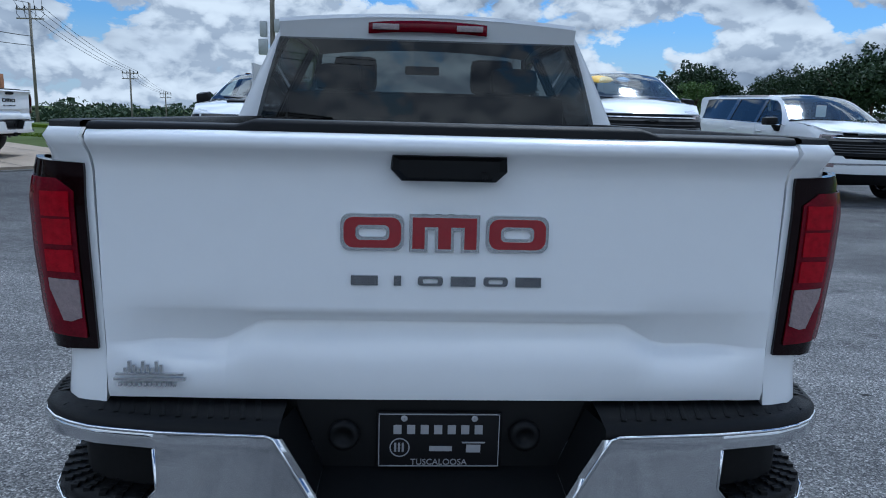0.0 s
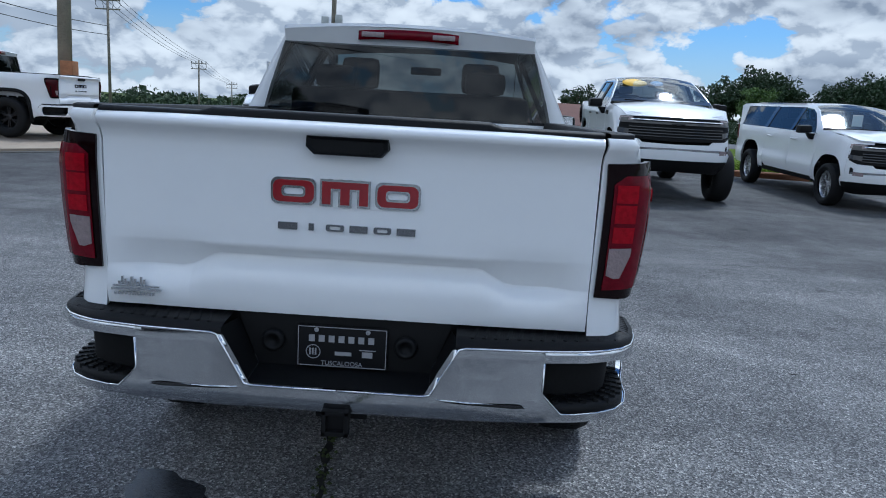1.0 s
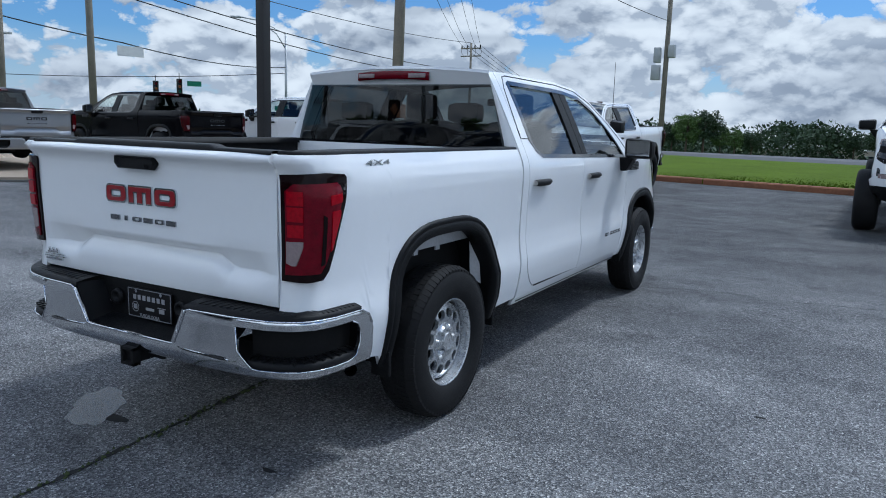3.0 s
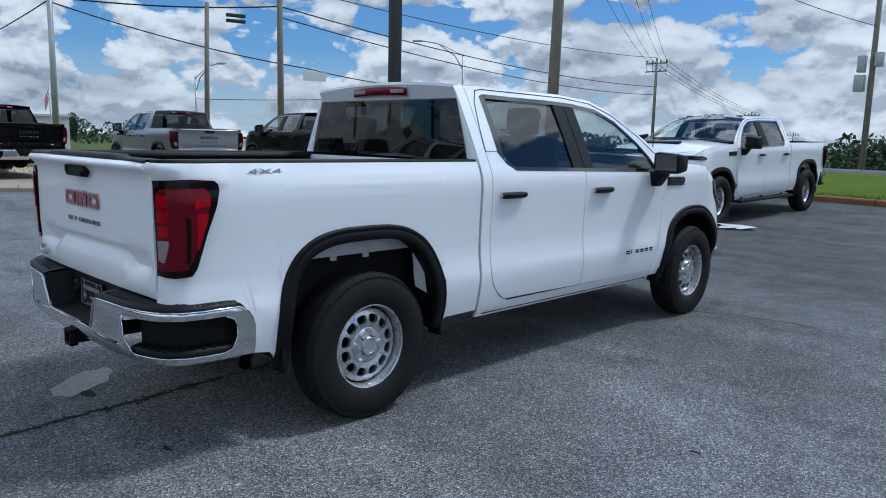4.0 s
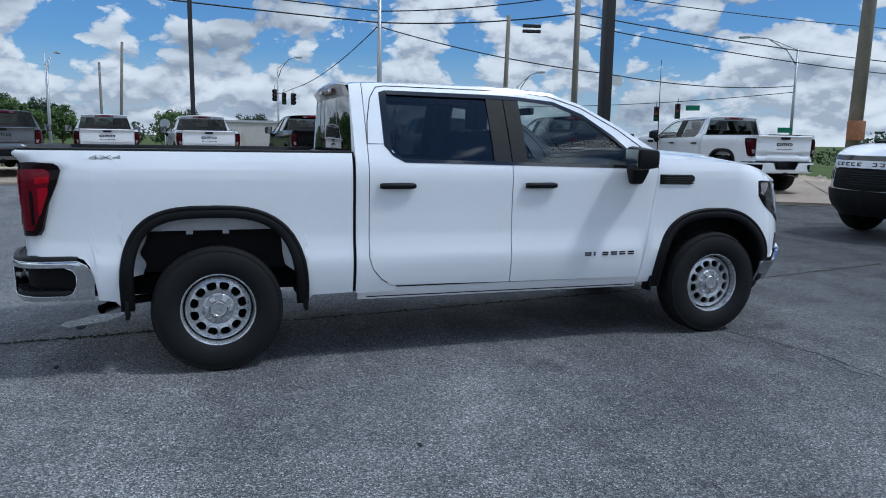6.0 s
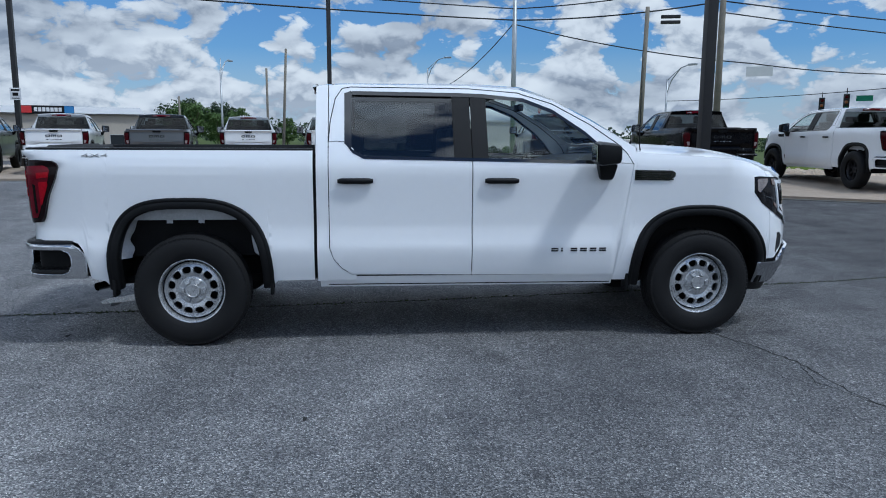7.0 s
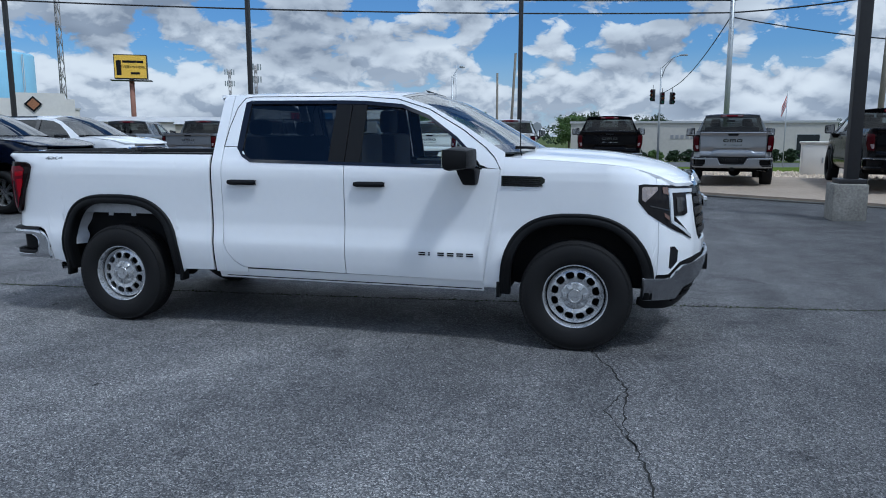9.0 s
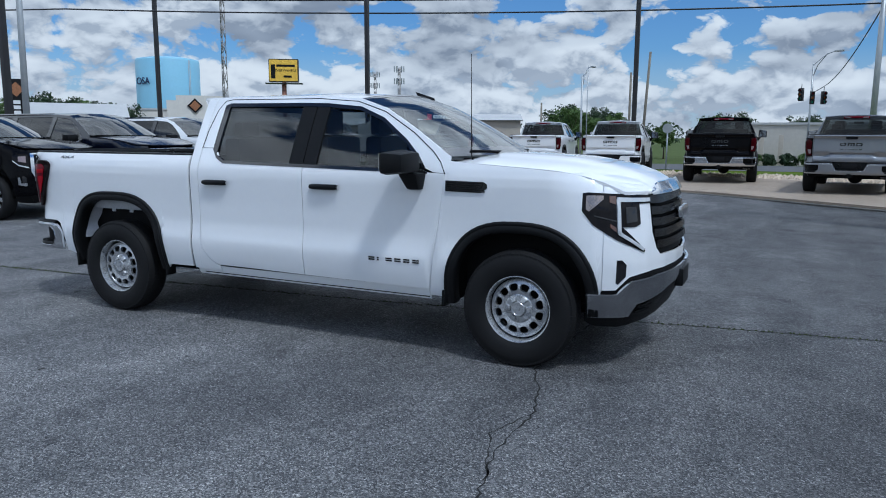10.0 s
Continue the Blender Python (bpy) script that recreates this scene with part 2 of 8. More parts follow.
GLASS_DARK = glass_material("privacy_glass", (0.24, 0.26, 0.27), ior=1.6)
GLASS_REAR = glass_material("rear_screen_glass", (0.17, 0.185, 0.19), ior=1.52)
GLASS_BLACK = glass_material("deep_tinted_glass", (0.06, 0.065, 0.07), ior=1.6)
GLASS_SMOKE = glass_material("smoked_screen_glass", (0.22, 0.24, 0.25), ior=1.7)
GLASS = glass_material("tinted_glass", (0.86, 0.91, 0.89), ior=1.5)
GLASS_CLEAR = glass_material("windscreen_glass", (0.70, 0.77, 0.76), 0.06, ior=1.8)
PAPER = material("paper", (0.72, 0.73, 0.72), 0.7, var=0.05, scale=20)
YELLOW = material("yellow_print", (0.85, 0.52, 0.06), 0.5, var=0.05)
PRINTBLUE = material("blue_print", (0.05, 0.22, 0.50), 0.5, var=0.05)
PRINTNAVY = material("navy_print", (0.01, 0.02, 0.09), 0.5, var=0.05)
PRINTRED = material("red_print", (0.55, 0.03, 0.03), 0.5, var=0.05)
PRINTBLACK = material("black_print", (0.006, 0.006, 0.007), 0.5, spec=0.2, var=0.05)
PLATEPRINT = material("grey_print", (0.30, 0.30, 0.31), 0.5, var=0.05)
PRINTWHITE = material("white_print", (0.75, 0.75, 0.75), 0.5, var=0.03)
CONCRETE = material("concrete", (0.33, 0.265, 0.20), 0.85, var=0.16, scale=0.9, bump=0.4, bump_scale=60)
BLOCKCONC = material("raw_concrete", (0.235, 0.225, 0.20), 0.9, var=0.38, scale=3.0, bump=0.5, bump_scale=40)
KERBRED = material("painted_kerb", (0.26, 0.11, 0.055), 0.85, var=0.28, scale=2.0, bump=0.3, bump_scale=60)
WOODPOLE = material("weathered_pole", (0.20, 0.18, 0.145), 0.85, var=0.25, scale=2.5, bump=0.5, bump_scale=50)
POLEBLACK = material("black_pole", (0.018, 0.017, 0.018), 0.5, var=0.2, scale=3)
GALV = material("galvanised", (0.40, 0.42, 0.43), 0.45, metal=0.6, var=0.1, scale=4)
WIRE = material("cable", (0.012, 0.012, 0.013), 0.6)
RUSTBOX = material("rusty_box", (0.30, 0.13, 0.06), 0.8, var=0.35, scale=6, bump=0.3)
SIGNGREEN = material("sign_green", (0.01, 0.20, 0.11), 0.5)
WALLTAN = material("tan_wall", (0.46, 0.41, 0.34), 0.85, var=0.07, scale=0.4)
WALLGREY = material("pale_wall", (0.52, 0.49, 0.44), 0.85, var=0.07, scale=0.3)
WALLWHITE = material("cream_wall", (0.66, 0.63, 0.57), 0.8, var=0.06, scale=0.3)
METALROOF = material("metal_roof", (0.50, 0.50, 0.49), 0.5, metal=0.2, var=0.08, scale=0.5)
ROOFBROWN = material("brown_roof", (0.14, 0.065, 0.05), 0.85, var=0.15, scale=0.8)
DARKWIN = material("dark_opening", (0.02, 0.024, 0.028), 0.15, var=0.1)
TANKBLUE = material("tank_blue", (0.26, 0.52, 0.68), 0.5, var=0.04, scale=0.3)
TOWERRED = material("tower_steel", (0.30, 0.28, 0.27), 0.6, var=0.1)
POSTRED = material("rust_post", (0.28, 0.13, 0.09), 0.7, var=0.15)
BARK = material("bark", (0.10, 0.075, 0.055), 0.9, var=0.25, scale=3, bump=0.6, bump_scale=20)


# ---- building kit ----
def finish(name, bm, mat, smooth=True, sharp=35):
    me = bpy.data.meshes.new(name)
    if sharp and smooth:
        for e in bm.edges:
            if len(e.link_faces) == 2 and e.calc_face_angle(0) > radians(sharp):
                e.smooth = False
    for f in bm.faces:
        f.smooth = smooth
    bm.to_mesh(me)
    bm.free()
    if mat:
        me.materials.append(mat)
    return me


def thing(name, label, category, at=None, group="", kind=""):
    ob = new(name)
    ob.empty_display_size = 0.2
    if at is not None:
        ob.matrix_world = at
    return tagged(ob, label, category, group, kind)


def part(name, bm, mat, parent=None, label="", smooth=True, sharp=35):
    """Links a bmesh (or a ready mesh) as one mesh object under a thing or part."""
    me = bm if isinstance(bm, bpy.types.Mesh) else finish(name, bm, mat, smooth, sharp)
    ob = new(name, me)
    if parent is not None:
        ob.parent = parent
    if label:
        ob["label"] = label
    return ob


def solo(name, bm, mat, label, category, group="", kind="", smooth=True, sharp=35):
    return tagged(part(name, bm, mat, None, "", smooth, sharp), label, category, group, kind)


def box(bm, x0, x1, y0, y1, z0, z1, bevel=0.0, m=None):
    r = bmesh.ops.create_cube(bm, size=1.0)
    vs = r["verts"]
    bmesh.ops.scale(bm, vec=(x1 - x0, y1 - y0, z1 - z0), verts=vs)
    bmesh.ops.translate(bm, vec=((x0 + x1) / 2, (y0 + y1) / 2, (z0 + z1) / 2), verts=vs)
    if bevel:
        es = list({e for v in vs for e in v.link_edges})
        r2 = bmesh.ops.bevel(bm, geom=es, offset=bevel, segments=2, affect="EDGES", profile=0.6)
        vs = list({v for f in r2["faces"] for v in f.verts} | {v for v in vs if v.is_valid})
    if m is not None:
        bmesh.ops.transform(bm, matrix=m, verts=vs)
    return vs


def lathe(bm, prof, n=32, axis="x", cap=False, m=None):
    """Turns (radius, along) pairs round an axis."""
    rings = []
    for r, a in prof:
        ring = []
        for i in range(n):
            c, s = math.cos(2 * math.pi * i / n) * r, math.sin(2 * math.pi * i / n) * r
            co = {"x": (a, c, s), "y": (s, a, c), "z": (c, s, a)}[axis]
            ring.append(bm.verts.new(m @ Vector(co) if m is not None else co))
        rings.append(ring)
    for p, q in zip(rings, rings[1:]):
        for i in range(n):
            bm.faces.new((p[i], p[(i + 1) % n], q[(i + 1) % n], q[i]))
    if cap:
        bm.faces.new(rings[0][::-1])
        bm.faces.new(rings[-1])
    return rings


def tube(bm, pts, r, n=8, r_end=None, cap=True):
    """A round bar along points."""
    pts = [Vector(p) for p in pts]
    rings = []
    for i, p in enumerate(pts):
        d = (pts[min(i + 1, len(pts) - 1)] - pts[max(i - 1, 0)]).normalized()
        a = d.orthogonal().normalized() if abs(d.z) > 0.9 else d.cross(Vector((0, 0, 1))).normalized()
        b = d.cross(a)
        rr = r if r_end is None else r + (r_end - r) * i / max(1, len(pts) - 1)
        rings.append([bm.verts.new(p + (a * math.cos(2 * math.pi * k / n) + b * math.sin(2 * math.pi * k / n)) * rr) for k in range(n)])
    for p, q in zip(rings, rings[1:]):
        for k in range(n):
            bm.faces.new((p[k], p[(k + 1) % n], q[(k + 1) % n], q[k]))
    if cap:
        bm.faces.new(rings[0][::-1])
        bm.faces.new(rings[-1])


def grid(bm, rows, flip=False, flange=None):
    """Faces over rows of points of equal length. flange: a vector by which the rim is turned in."""
    vs = [[bm.verts.new(p) for p in row] for row in rows]
    for a, b in zip(vs, vs[1:]):
        for i in range(len(a) - 1):
            q = (a[i], a[i + 1], b[i + 1], b[i])
            q = list(dict.fromkeys(q))
            bm.faces.new(q[::-1] if flip else q)
    if flange is not None:
        loop = vs[0] + [r[-1] for r in vs[1:]] + vs[-1][-2::-1] + [r[0] for r in vs[-2:0:-1]]
        low = [bm.verts.new(v.co + (flange(v.co) if callable(flange) else Vector(flange))) for v in loop]
        n = len(loop)
        for i in range(n):
            q = (loop[i], low[i], low[(i + 1) % n], loop[(i + 1) % n])
            f = bm.faces.new(q[::-1] if not flip else q)
            e = bm.edges.get((loop[i], loop[(i + 1) % n]))
            if e:
                e.smooth = False
    return vs


def letters(text, size, depth=0.002, align="CENTER"):
    """A mesh of the built-in font, in the xz plane, facing -y."""
    cu = bpy.data.curves.new("text", "FONT")
    cu.body, cu.size, cu.extrude, cu.align_x, cu.align_y = text, size, depth, align, "CENTER"
    ob = bpy.data.objects.new("text", cu)
    scene.collection.objects.link(ob)
    bpy.context.view_layer.update()
    me = bpy.data.meshes.new_from_object(ob.evaluated_get(bpy.context.evaluated_depsgraph_get()))
    bpy.data.objects.remove(ob)
    me.transform(pose(0, 0, 0, 90, 0, 0))
    return me


def text_part(name, text, size, mat, parent, m, depth=0.002, label=""):
    me = letters(text, size, depth)
    me.name = name
    me.transform(m)
    me.materials.clear()
    me.materials.append(mat)
    return part(name, me, mat, parent, label)


def lerp_table(table, x):
    return float(np.interp(x, [p[0] for p in table], [p[1] for p in table]))


# ---- pickup body: one skin, swept along s (metres forward along the flank) and z ----
def arc_path(pts, s0, forward):
    out, s = [], s0
    for a, b in zip(pts, pts[1:]):
        s += (1 if forward else -1) * math.dist(a, b)
        out.append((s, *b))
    return out


FLANK = [(-0.90, 0.908, -0.90), (-0.7, 0.930, -0.7), (-0.4, 0.945, -0.4), (0.0, 0.955, 0.0), (1.0, 0.957, 1.0), (3.0, 0.957, 3.0), (3.75, 0.962, 3.75), (4.15, 0.945, 4.15)]
REAR_BEND = [(0.908, -0.90), (0.900, -0.98), (0.880, -1.04), (0.845, -1.072), (0.80, -1.085), (0.772, -1.09)]
NOSE_BEND = [(0.945, 4.15), (0.932, 4.24), (0.895, 4.34), (0.82, 4.44), (0.70, 4.53), (0.5, 4.605), (0.25, 4.65), (0.0, 4.665)]
SKIN = arc_path(REAR_BEND, -0.90, False)[::-1] + FLANK + arc_path(NOSE_BEND, 4.15, True)
S_TAIL, S_MID = SKIN[0][0], SKIN[-1][0]
S_GRILLE = SKIN[-4][0] + 0.08
_ss, _sx, _sy = (np.array([p[i] for p in SKIN]) for i in range(3))
PROFILE = [(0.30, -0.10), (0.40, -0.055), (0.46, -0.025), (0.55, -0.004), (0.64, 0.009), (0.70, 0.011), (0.76, 0.0), (0.85, -0.010), (1.0, -0.008), (1.12, -0.003), (1.22, 0.0), (1.28, -0.004), (1.33, -0.018), (1.38, -0.04), (1.41, -0.055), (1.46, -0.078), (1.6, -0.145), (1.75, -0.222), (1.82, -0.26), (1.87, -0.295), (1.92, -0.34)]
CORNER_PROFILE = [(1.22, 0.0), (1.30, -0.006), (1.36, -0.016), (1.39, -0.026), (1.41, -0.045)]
LIP_PROFILE = [(1.22, 0.0), (1.30, 0.0), (1.33, 0.009), (1.365, 0.042), (1.378, 0.043), (1.392, 0.020)]
NOSE_PROFILE = [(0.25, -0.12), (0.40, -0.06), (0.50, -0.01), (0.60, 0.012), (0.75, 0.02), (0.9, 0.006), (1.1, -0.025), (1.2, -0.05), (1.26, -0.085), (1.32, -0.14)]


def skin_plan(s):
    return float(np.interp(s, _ss, _sx)), float(np.interp(s, _ss, _sy))


def skin(s, z, off=0.0):
    """A point of the right flank."""
    x, y = skin_plan(s)
    (xa, ya), (xb, yb) = skin_plan(s - 0.03), skin_plan(s + 0.03)
    tx, ty = xb - xa, yb - ya
    n = math.hypot(tx, ty)
    nx, ny = ty / n, -tx / n
    if s >= S_MID - 0.03:
        nx, ny = 0.0, 1.0
    k = min(1.0, max(0.0, (s - 3.95) / 0.35))
    d = lerp_table(PROFILE, z) * (1 - k) + lerp_table(NOSE_PROFILE, z) * k
    if s < -0.6 and z > 1.22:
        c = min(1.0, (-0.6 - s) / 0.38)
        e = min(1.0, max(0.0, (-1.03 - s) / 0.05))
        d += (lerp_table(CORNER_PROFILE, z) - d) * c
        d += (lerp_table(LIP_PROFILE, z) - d) * e
    d += off
    if -1.08 < s < -0.80 and z > 1.28:
        x += 0.022 * math.sin(math.pi * (s + 1.08) / 0.28) * min(1.0, (z - 1.28) / 0.03)
    return Vector((x + nx * d, y + ny * d, z))


def panel(lower, upper, side=1, off=0.0, res=0.035, flange=0.018, surf=skin):
    """A sheet of the skin between two edges given as (s, z), on the right (1) or left (-1) flank."""
    s0, s1 = max(lower[0][0], upper[0][0]), min(lower[-1][0], upper[-1][0])
    cols = sorted({s0, s1} | {p[0] for p in lower + upper if s0 < p[0] < s1})
    full = []
    for a, b in zip(cols, cols[1:]):
        k = max(1, math.ceil((b - a) / (res * 1.6)))
        full += [a + (b - a) * i / k for i in range(k)]
    full.append(cols[-1])
    zl, zu = [lerp_table(lower, s) for s in full], [lerp_table(upper, s) for s in full]
    n = max(1, math.ceil(max(b - a for a, b in zip(zl, zu)) / res))
    bm = bmesh.new()
    rows = []
    for s, a, b in zip(full, zl, zu):
        b = max(b, a + 0.002)
        rows.append([surf(s, a + (b - a) * i / n, off) for i in range(n + 1)])
    if side < 0:
        rows = [[Vector((-p.x, p.y, p.z)) for p in r] for r in rows]
    tail = lambda c: min(1.0, max(0.0, (-0.92 - c.y) / 0.13)) if s0 < -1.0 else 0.0  # noqa: E731
    inward = (lambda c: Vector((-flange * side * (1 - tail(c)), flange * tail(c), 0))) if s1 < 4.3 else (lambda c: Vector((-0.6 * flange * side, -0.8 * flange, 0)))
    grid(bm, rows, flip=side > 0, flange=inward if flange else None)
    return bm


def arch(y0, a, zb, h, nl=2.8, nr=2.8, steps=28):
    pts = []
    for i in range(steps + 1):
        th = math.pi * (1 - i / steps)
        c, s = math.cos(th), math.sin(th)
        n = nl if c < 0 else nr
        pts.append((y0 + a * math.copysign(abs(c) ** (2 / n), c), zb + h * abs(s) ** (2 / n)))
    return pts


WB = 3.745
ARCHES = ((0.0, 0.575, 0.41, 0.652, 3.3, 2.7), (WB, 0.552, 0.39, 0.607, 2.7, 2.4))


def grow(curve, y0, zb, d):
    """The curve of an arch, moved out by d."""
    out = []
    for i, (y, z) in enumerate(curve):
        (ya, za), (yb, zb2) = curve[max(0, i - 1)], curve[min(len(curve) - 1, i + 1)]
        ty, tz = yb - ya, zb2 - za
        n = math.hypot(ty, tz) or 1
        out.append((y - tz / n * d, z + ty / n * d))
    return out


def flare(y0, a, zb, h, nl, nr, side):
    outer = arch(y0, a, zb, h, nl, nr)
    bm = bmesh.new()
    rows = []
    for (yo, zo), (yi, zi) in zip(outer, grow(outer, y0, zb, -0.078)):
        sec = []
        for k, d in ((0, 0.001), (0.04, 0.015), (0.12, 0.019), (0.30, 0.0195), (0.34, 0.016), (0.38, 0.0195), (0.90, 0.020), (1.0, 0.013), (1.02, -0.03), (0.92, -0.09)):
            y, z = yo + (yi - yo) * k, zo + (zi - zo) * k
            p = skin(y, max(z, 0.42), d)
            sec.append(Vector((p.x * side, p.y, z)))
        rows.append(sec)
    grid(bm, rows, flip=side < 0)
    return bm


def well(y0, a, zb, h, nl, nr, side):
    bm = bmesh.new()
    rows = [[(side * x, y, z) for x in (0.90, 0.75, 0.45)] for y, z in grow(arch(y0, a, zb, h, nl, nr), y0, zb, -0.05)]
    grid(bm, rows, flip=side < 0)
    return bm


def mono(curve):
    """Keeps an arch's points in rising order of s."""
    out = [curve[0]]
    for p in curve[1:]:
        if p[0] > out[-1][0] + 0.0015:
            out.append(p)
    return out


# ---- wheels ----
def tyre_mesh(R, W, rim, detail=True):
    bm = bmesh.new()
    h = W / 2
    prof = [(rim - 0.004, -h * 0.72), (rim + 0.012, -h * 0.86), (rim + 0.05, -h * 0.98), (R - 0.075, -h), (R - 0.035, -h * 0.93), (R - 0.012, -h * 0.80), (R, -h * 0.60), (R, h * 0.60), (R - 0.012, h * 0.80), (R - 0.035, h * 0.93), (R - 0.075, h), (rim + 0.05, h * 0.98), (rim + 0.012, h * 0.86), (rim - 0.004, h * 0.72)]
    lathe(bm, prof, 64 if detail else 36)
    return bm


def tread_mesh(R, W):
    bm, h = bmesh.new(), W / 2
    n = 74
    for i in range(n):
        for k, (xa, xb) in enumerate(((-0.98, -0.62), (-0.52, -0.2), (-0.12, 0.14), (0.22, 0.54), (0.62, 0.98))):
            a0 = 2 * math.pi * (i + (0.3 if k % 2 else 0)) / n
            a1 = a0 + 2 * math.pi / n * 0.80
            vs = []
            for r in (R - 0.016, R + 0.0025):
                for x, a in ((xa, a0), (xb, a0 + 0.012), (xb, a1 + 0.012), (xa, a1)):
                    rr = r - (0.018 if abs(x) > 0.9 else 0.0)
                    vs.append(bm.verts.new((x * h * 0.92, rr * math.cos(a), rr * math.sin(a))))
            for q in ((4, 5, 6, 7), (0, 1, 5, 4), (1, 2, 6, 5), (2, 3, 7, 6), (3, 0, 4, 7)):
                bm.faces.new([vs[j] for j in q])
    return bm


def steel_disc(rim):
    """Stamped steel wheel with twelve hand holes, facing +x."""
    bm = bmesh.new()
    lathe(bm, [(rim - 0.03, -0.10), (rim - 0.012, -0.03), (rim - 0.005, 0.035), (rim + 0.012, 0.052), (rim + 0.012, 0.060), (rim, 0.064), (rim - 0.006, 0.060), (rim - 0.009, 0.046), (rim - 0.013, 0.010), (rim - 0.017, -0.008), (rim - 0.022, -0.008), (rim - 0.025, 0.013), (rim - 0.030, 0.018), (rim - 0.036, 0.016)], 64)
    n, r0, r1 = 12, 0.080, rim - 0.036
    for i in range(n):
        a0, a1 = 2 * math.pi * i / n, 2 * math.pi * (i + 1) / n
        am = (a0 + a1) / 2

        def pt(a, r, dx=0.0):
            t = (r - r0) / (r1 - r0)
            x = 0.020 - 0.004 * t + 0.016 * math.sin(math.pi * t) + dx
            return bm.verts.new((x, r * math.cos(a), r * math.sin(a)))

        edge, hole, deep = [], [], []
        m = 24
        for k in range(m):
            th = 2 * math.pi * k / m
            c, s = math.cos(th), math.sin(th)
            f = 1 / max(abs(c), abs(s))
            edge.append(pt(am + (a1 - a0) / 2 * c * f, (r0 + r1) / 2 + (r1 - r0) / 2 * s * f))
            rc = 0.1495
            dr = 0.0250 * (abs(s) ** 0.7) * (1 if s > 0 else -1)
            da = 0.0305 * (1 + 0.26 * s) * (abs(c) ** 0.65) * (1 if c > 0 else -1) / (rc + dr)
            hole.append(pt(am + da, rc + dr))
            deep.append(pt(am + da * 0.95, rc + dr * 0.95, -0.02))
        for k in range(m):
            j = (k + 1) % m
            bm.faces.new((edge[k], edge[j], hole[j], hole[k]))
            bm.faces.new((hole[k], hole[j], deep[j], deep[k]))
    bmesh.ops.remove_doubles(bm, verts=bm.verts, dist=0.0004)
    return bm


def hub_mesh():
    bm = bmesh.new()
    n, rows = 144, []
    prof = ((0.105, -0.006, 0), (0.103, 0.014, 0), (0.098, 0.019, 0), (0.092, 0.021, 0.002), (0.0845, 0.021, 0.017), (0.058, 0.024, 0.019), (0.0545, 0.024, 0.002), (0.0525, 0.024, 0), (0.050, 0.043, 0), (0.0475, 0.046, 0), (0.040, 0.046, 0), (0.038, 0.044, 0), (0.001, 0.044, 0))
    for k in range(n + 1):
        a = 2 * math.pi * k / n
        c = min(1.0, max(0.0, 0.55 + 2.6 * math.cos(6 * a)))
        rows.append([(x + lobe * c, r * math.cos(a), r * math.sin(a)) for r, x, lobe in prof])
    grid(bm, rows)
    bmesh.ops.remove_doubles(bm, verts=bm.verts, dist=0.0002)
    bmesh.ops.recalc_face_normals(bm, faces=bm.faces)
    return bm


def spoke_disc(rim, n=6):
    bm = bmesh.new()
    lathe(bm, [(rim - 0.03, -0.12), (rim - 0.012, -0.03), (rim - 0.004, 0.04), (rim + 0.012, 0.055), (rim, 0.062), (rim - 0.016, 0.04), (rim - 0.024, 0.0)], 40)
    lathe(bm, [(0.075, 0.0), (0.072, 0.03), (0.05, 0.04), (0.001, 0.042)], 20)
    for i in range(n):
        for d in (-0.14, 0.14):
            a = 2 * math.pi * i / n + d * (6 / n)
            m = Matrix.Rotation(a, 4, "X")
            box(bm, -0.005, 0.035, -0.014, 0.014, 0.05, rim - 0.008, 0.004, m)
    return bm


def wheel(parent, x, y, z, side, R=0.40, W=0.26, rim=0.222, style="steel", detail=True, cache={}):
    key = (R, W, rim, style, detail)
    if key not in cache:
        back = bmesh.new()
        lathe(back, [(rim - 0.02, -0.07), (0.13, -0.06), (0.001, -0.06)], 24)
        if style == "steel":
            # flat dark ring standing in for the shade at the bottom of the rim's channel
            shade_ring = bmesh.new()
            lathe(shade_ring, [(rim - 0.0255, 0.004), (rim - 0.012, 0.004)], 64)
            meshes = [("tyre", finish("tyre", tyre_mesh(R, W, rim, detail), RUBBER)), ("rim", finish("rim", steel_disc(rim), STEEL)), ("rim_groove", finish("rim_groove", shade_ring, UNDER)), ("hub_cap", finish("hub_cap", hub_mesh(), STEEL, sharp=32))]
            if detail:
                meshes.append(("tread", finish("tread", tread_mesh(R, W), RUBBER, smooth=False)))
        else:
            meshes = [("tyre", finish("tyre", tyre_mesh(R, W, rim, detail), RUBBER)), ("rim", finish("rim", spoke_disc(rim, 7 if style == "alloy" else 6), DARKWHEEL if style == "dark" else STEEL))]
        meshes.append(("brake_drum", finish("brake_drum", back, UNDER)))
        cache[key] = meshes
    w = new("wheel")
    w.empty_display_size = 0.1
    w.parent = parent
    w.matrix_basis = pose(x * side, y, z, 0, 0, 0 if side > 0 else 180)
    for name, me in cache[key]:
        ob = part(name, me, None, w)
        if style == "steel" and name in ("rim", "rim_groove", "hub_cap"):
            ob.matrix_basis = pose(0.034 if name == "hub_cap" else 0.026, 0, 0)
        if name == "tread":
            tagged(ob, kind="stuff")
    return w


def paint(ob, mat):
    """Puts a paint on the object rather than on its mesh, so that copies can have their own."""
    ob.material_slots[0].link = "OBJECT"
    ob.material_slots[0].material = mat
    ob["coat"] = 1
    return ob


def repaint(root, mat):
    for o in root.children_recursive:
        if o.get("coat"):
            o.material_slots[0].material = mat
    return root


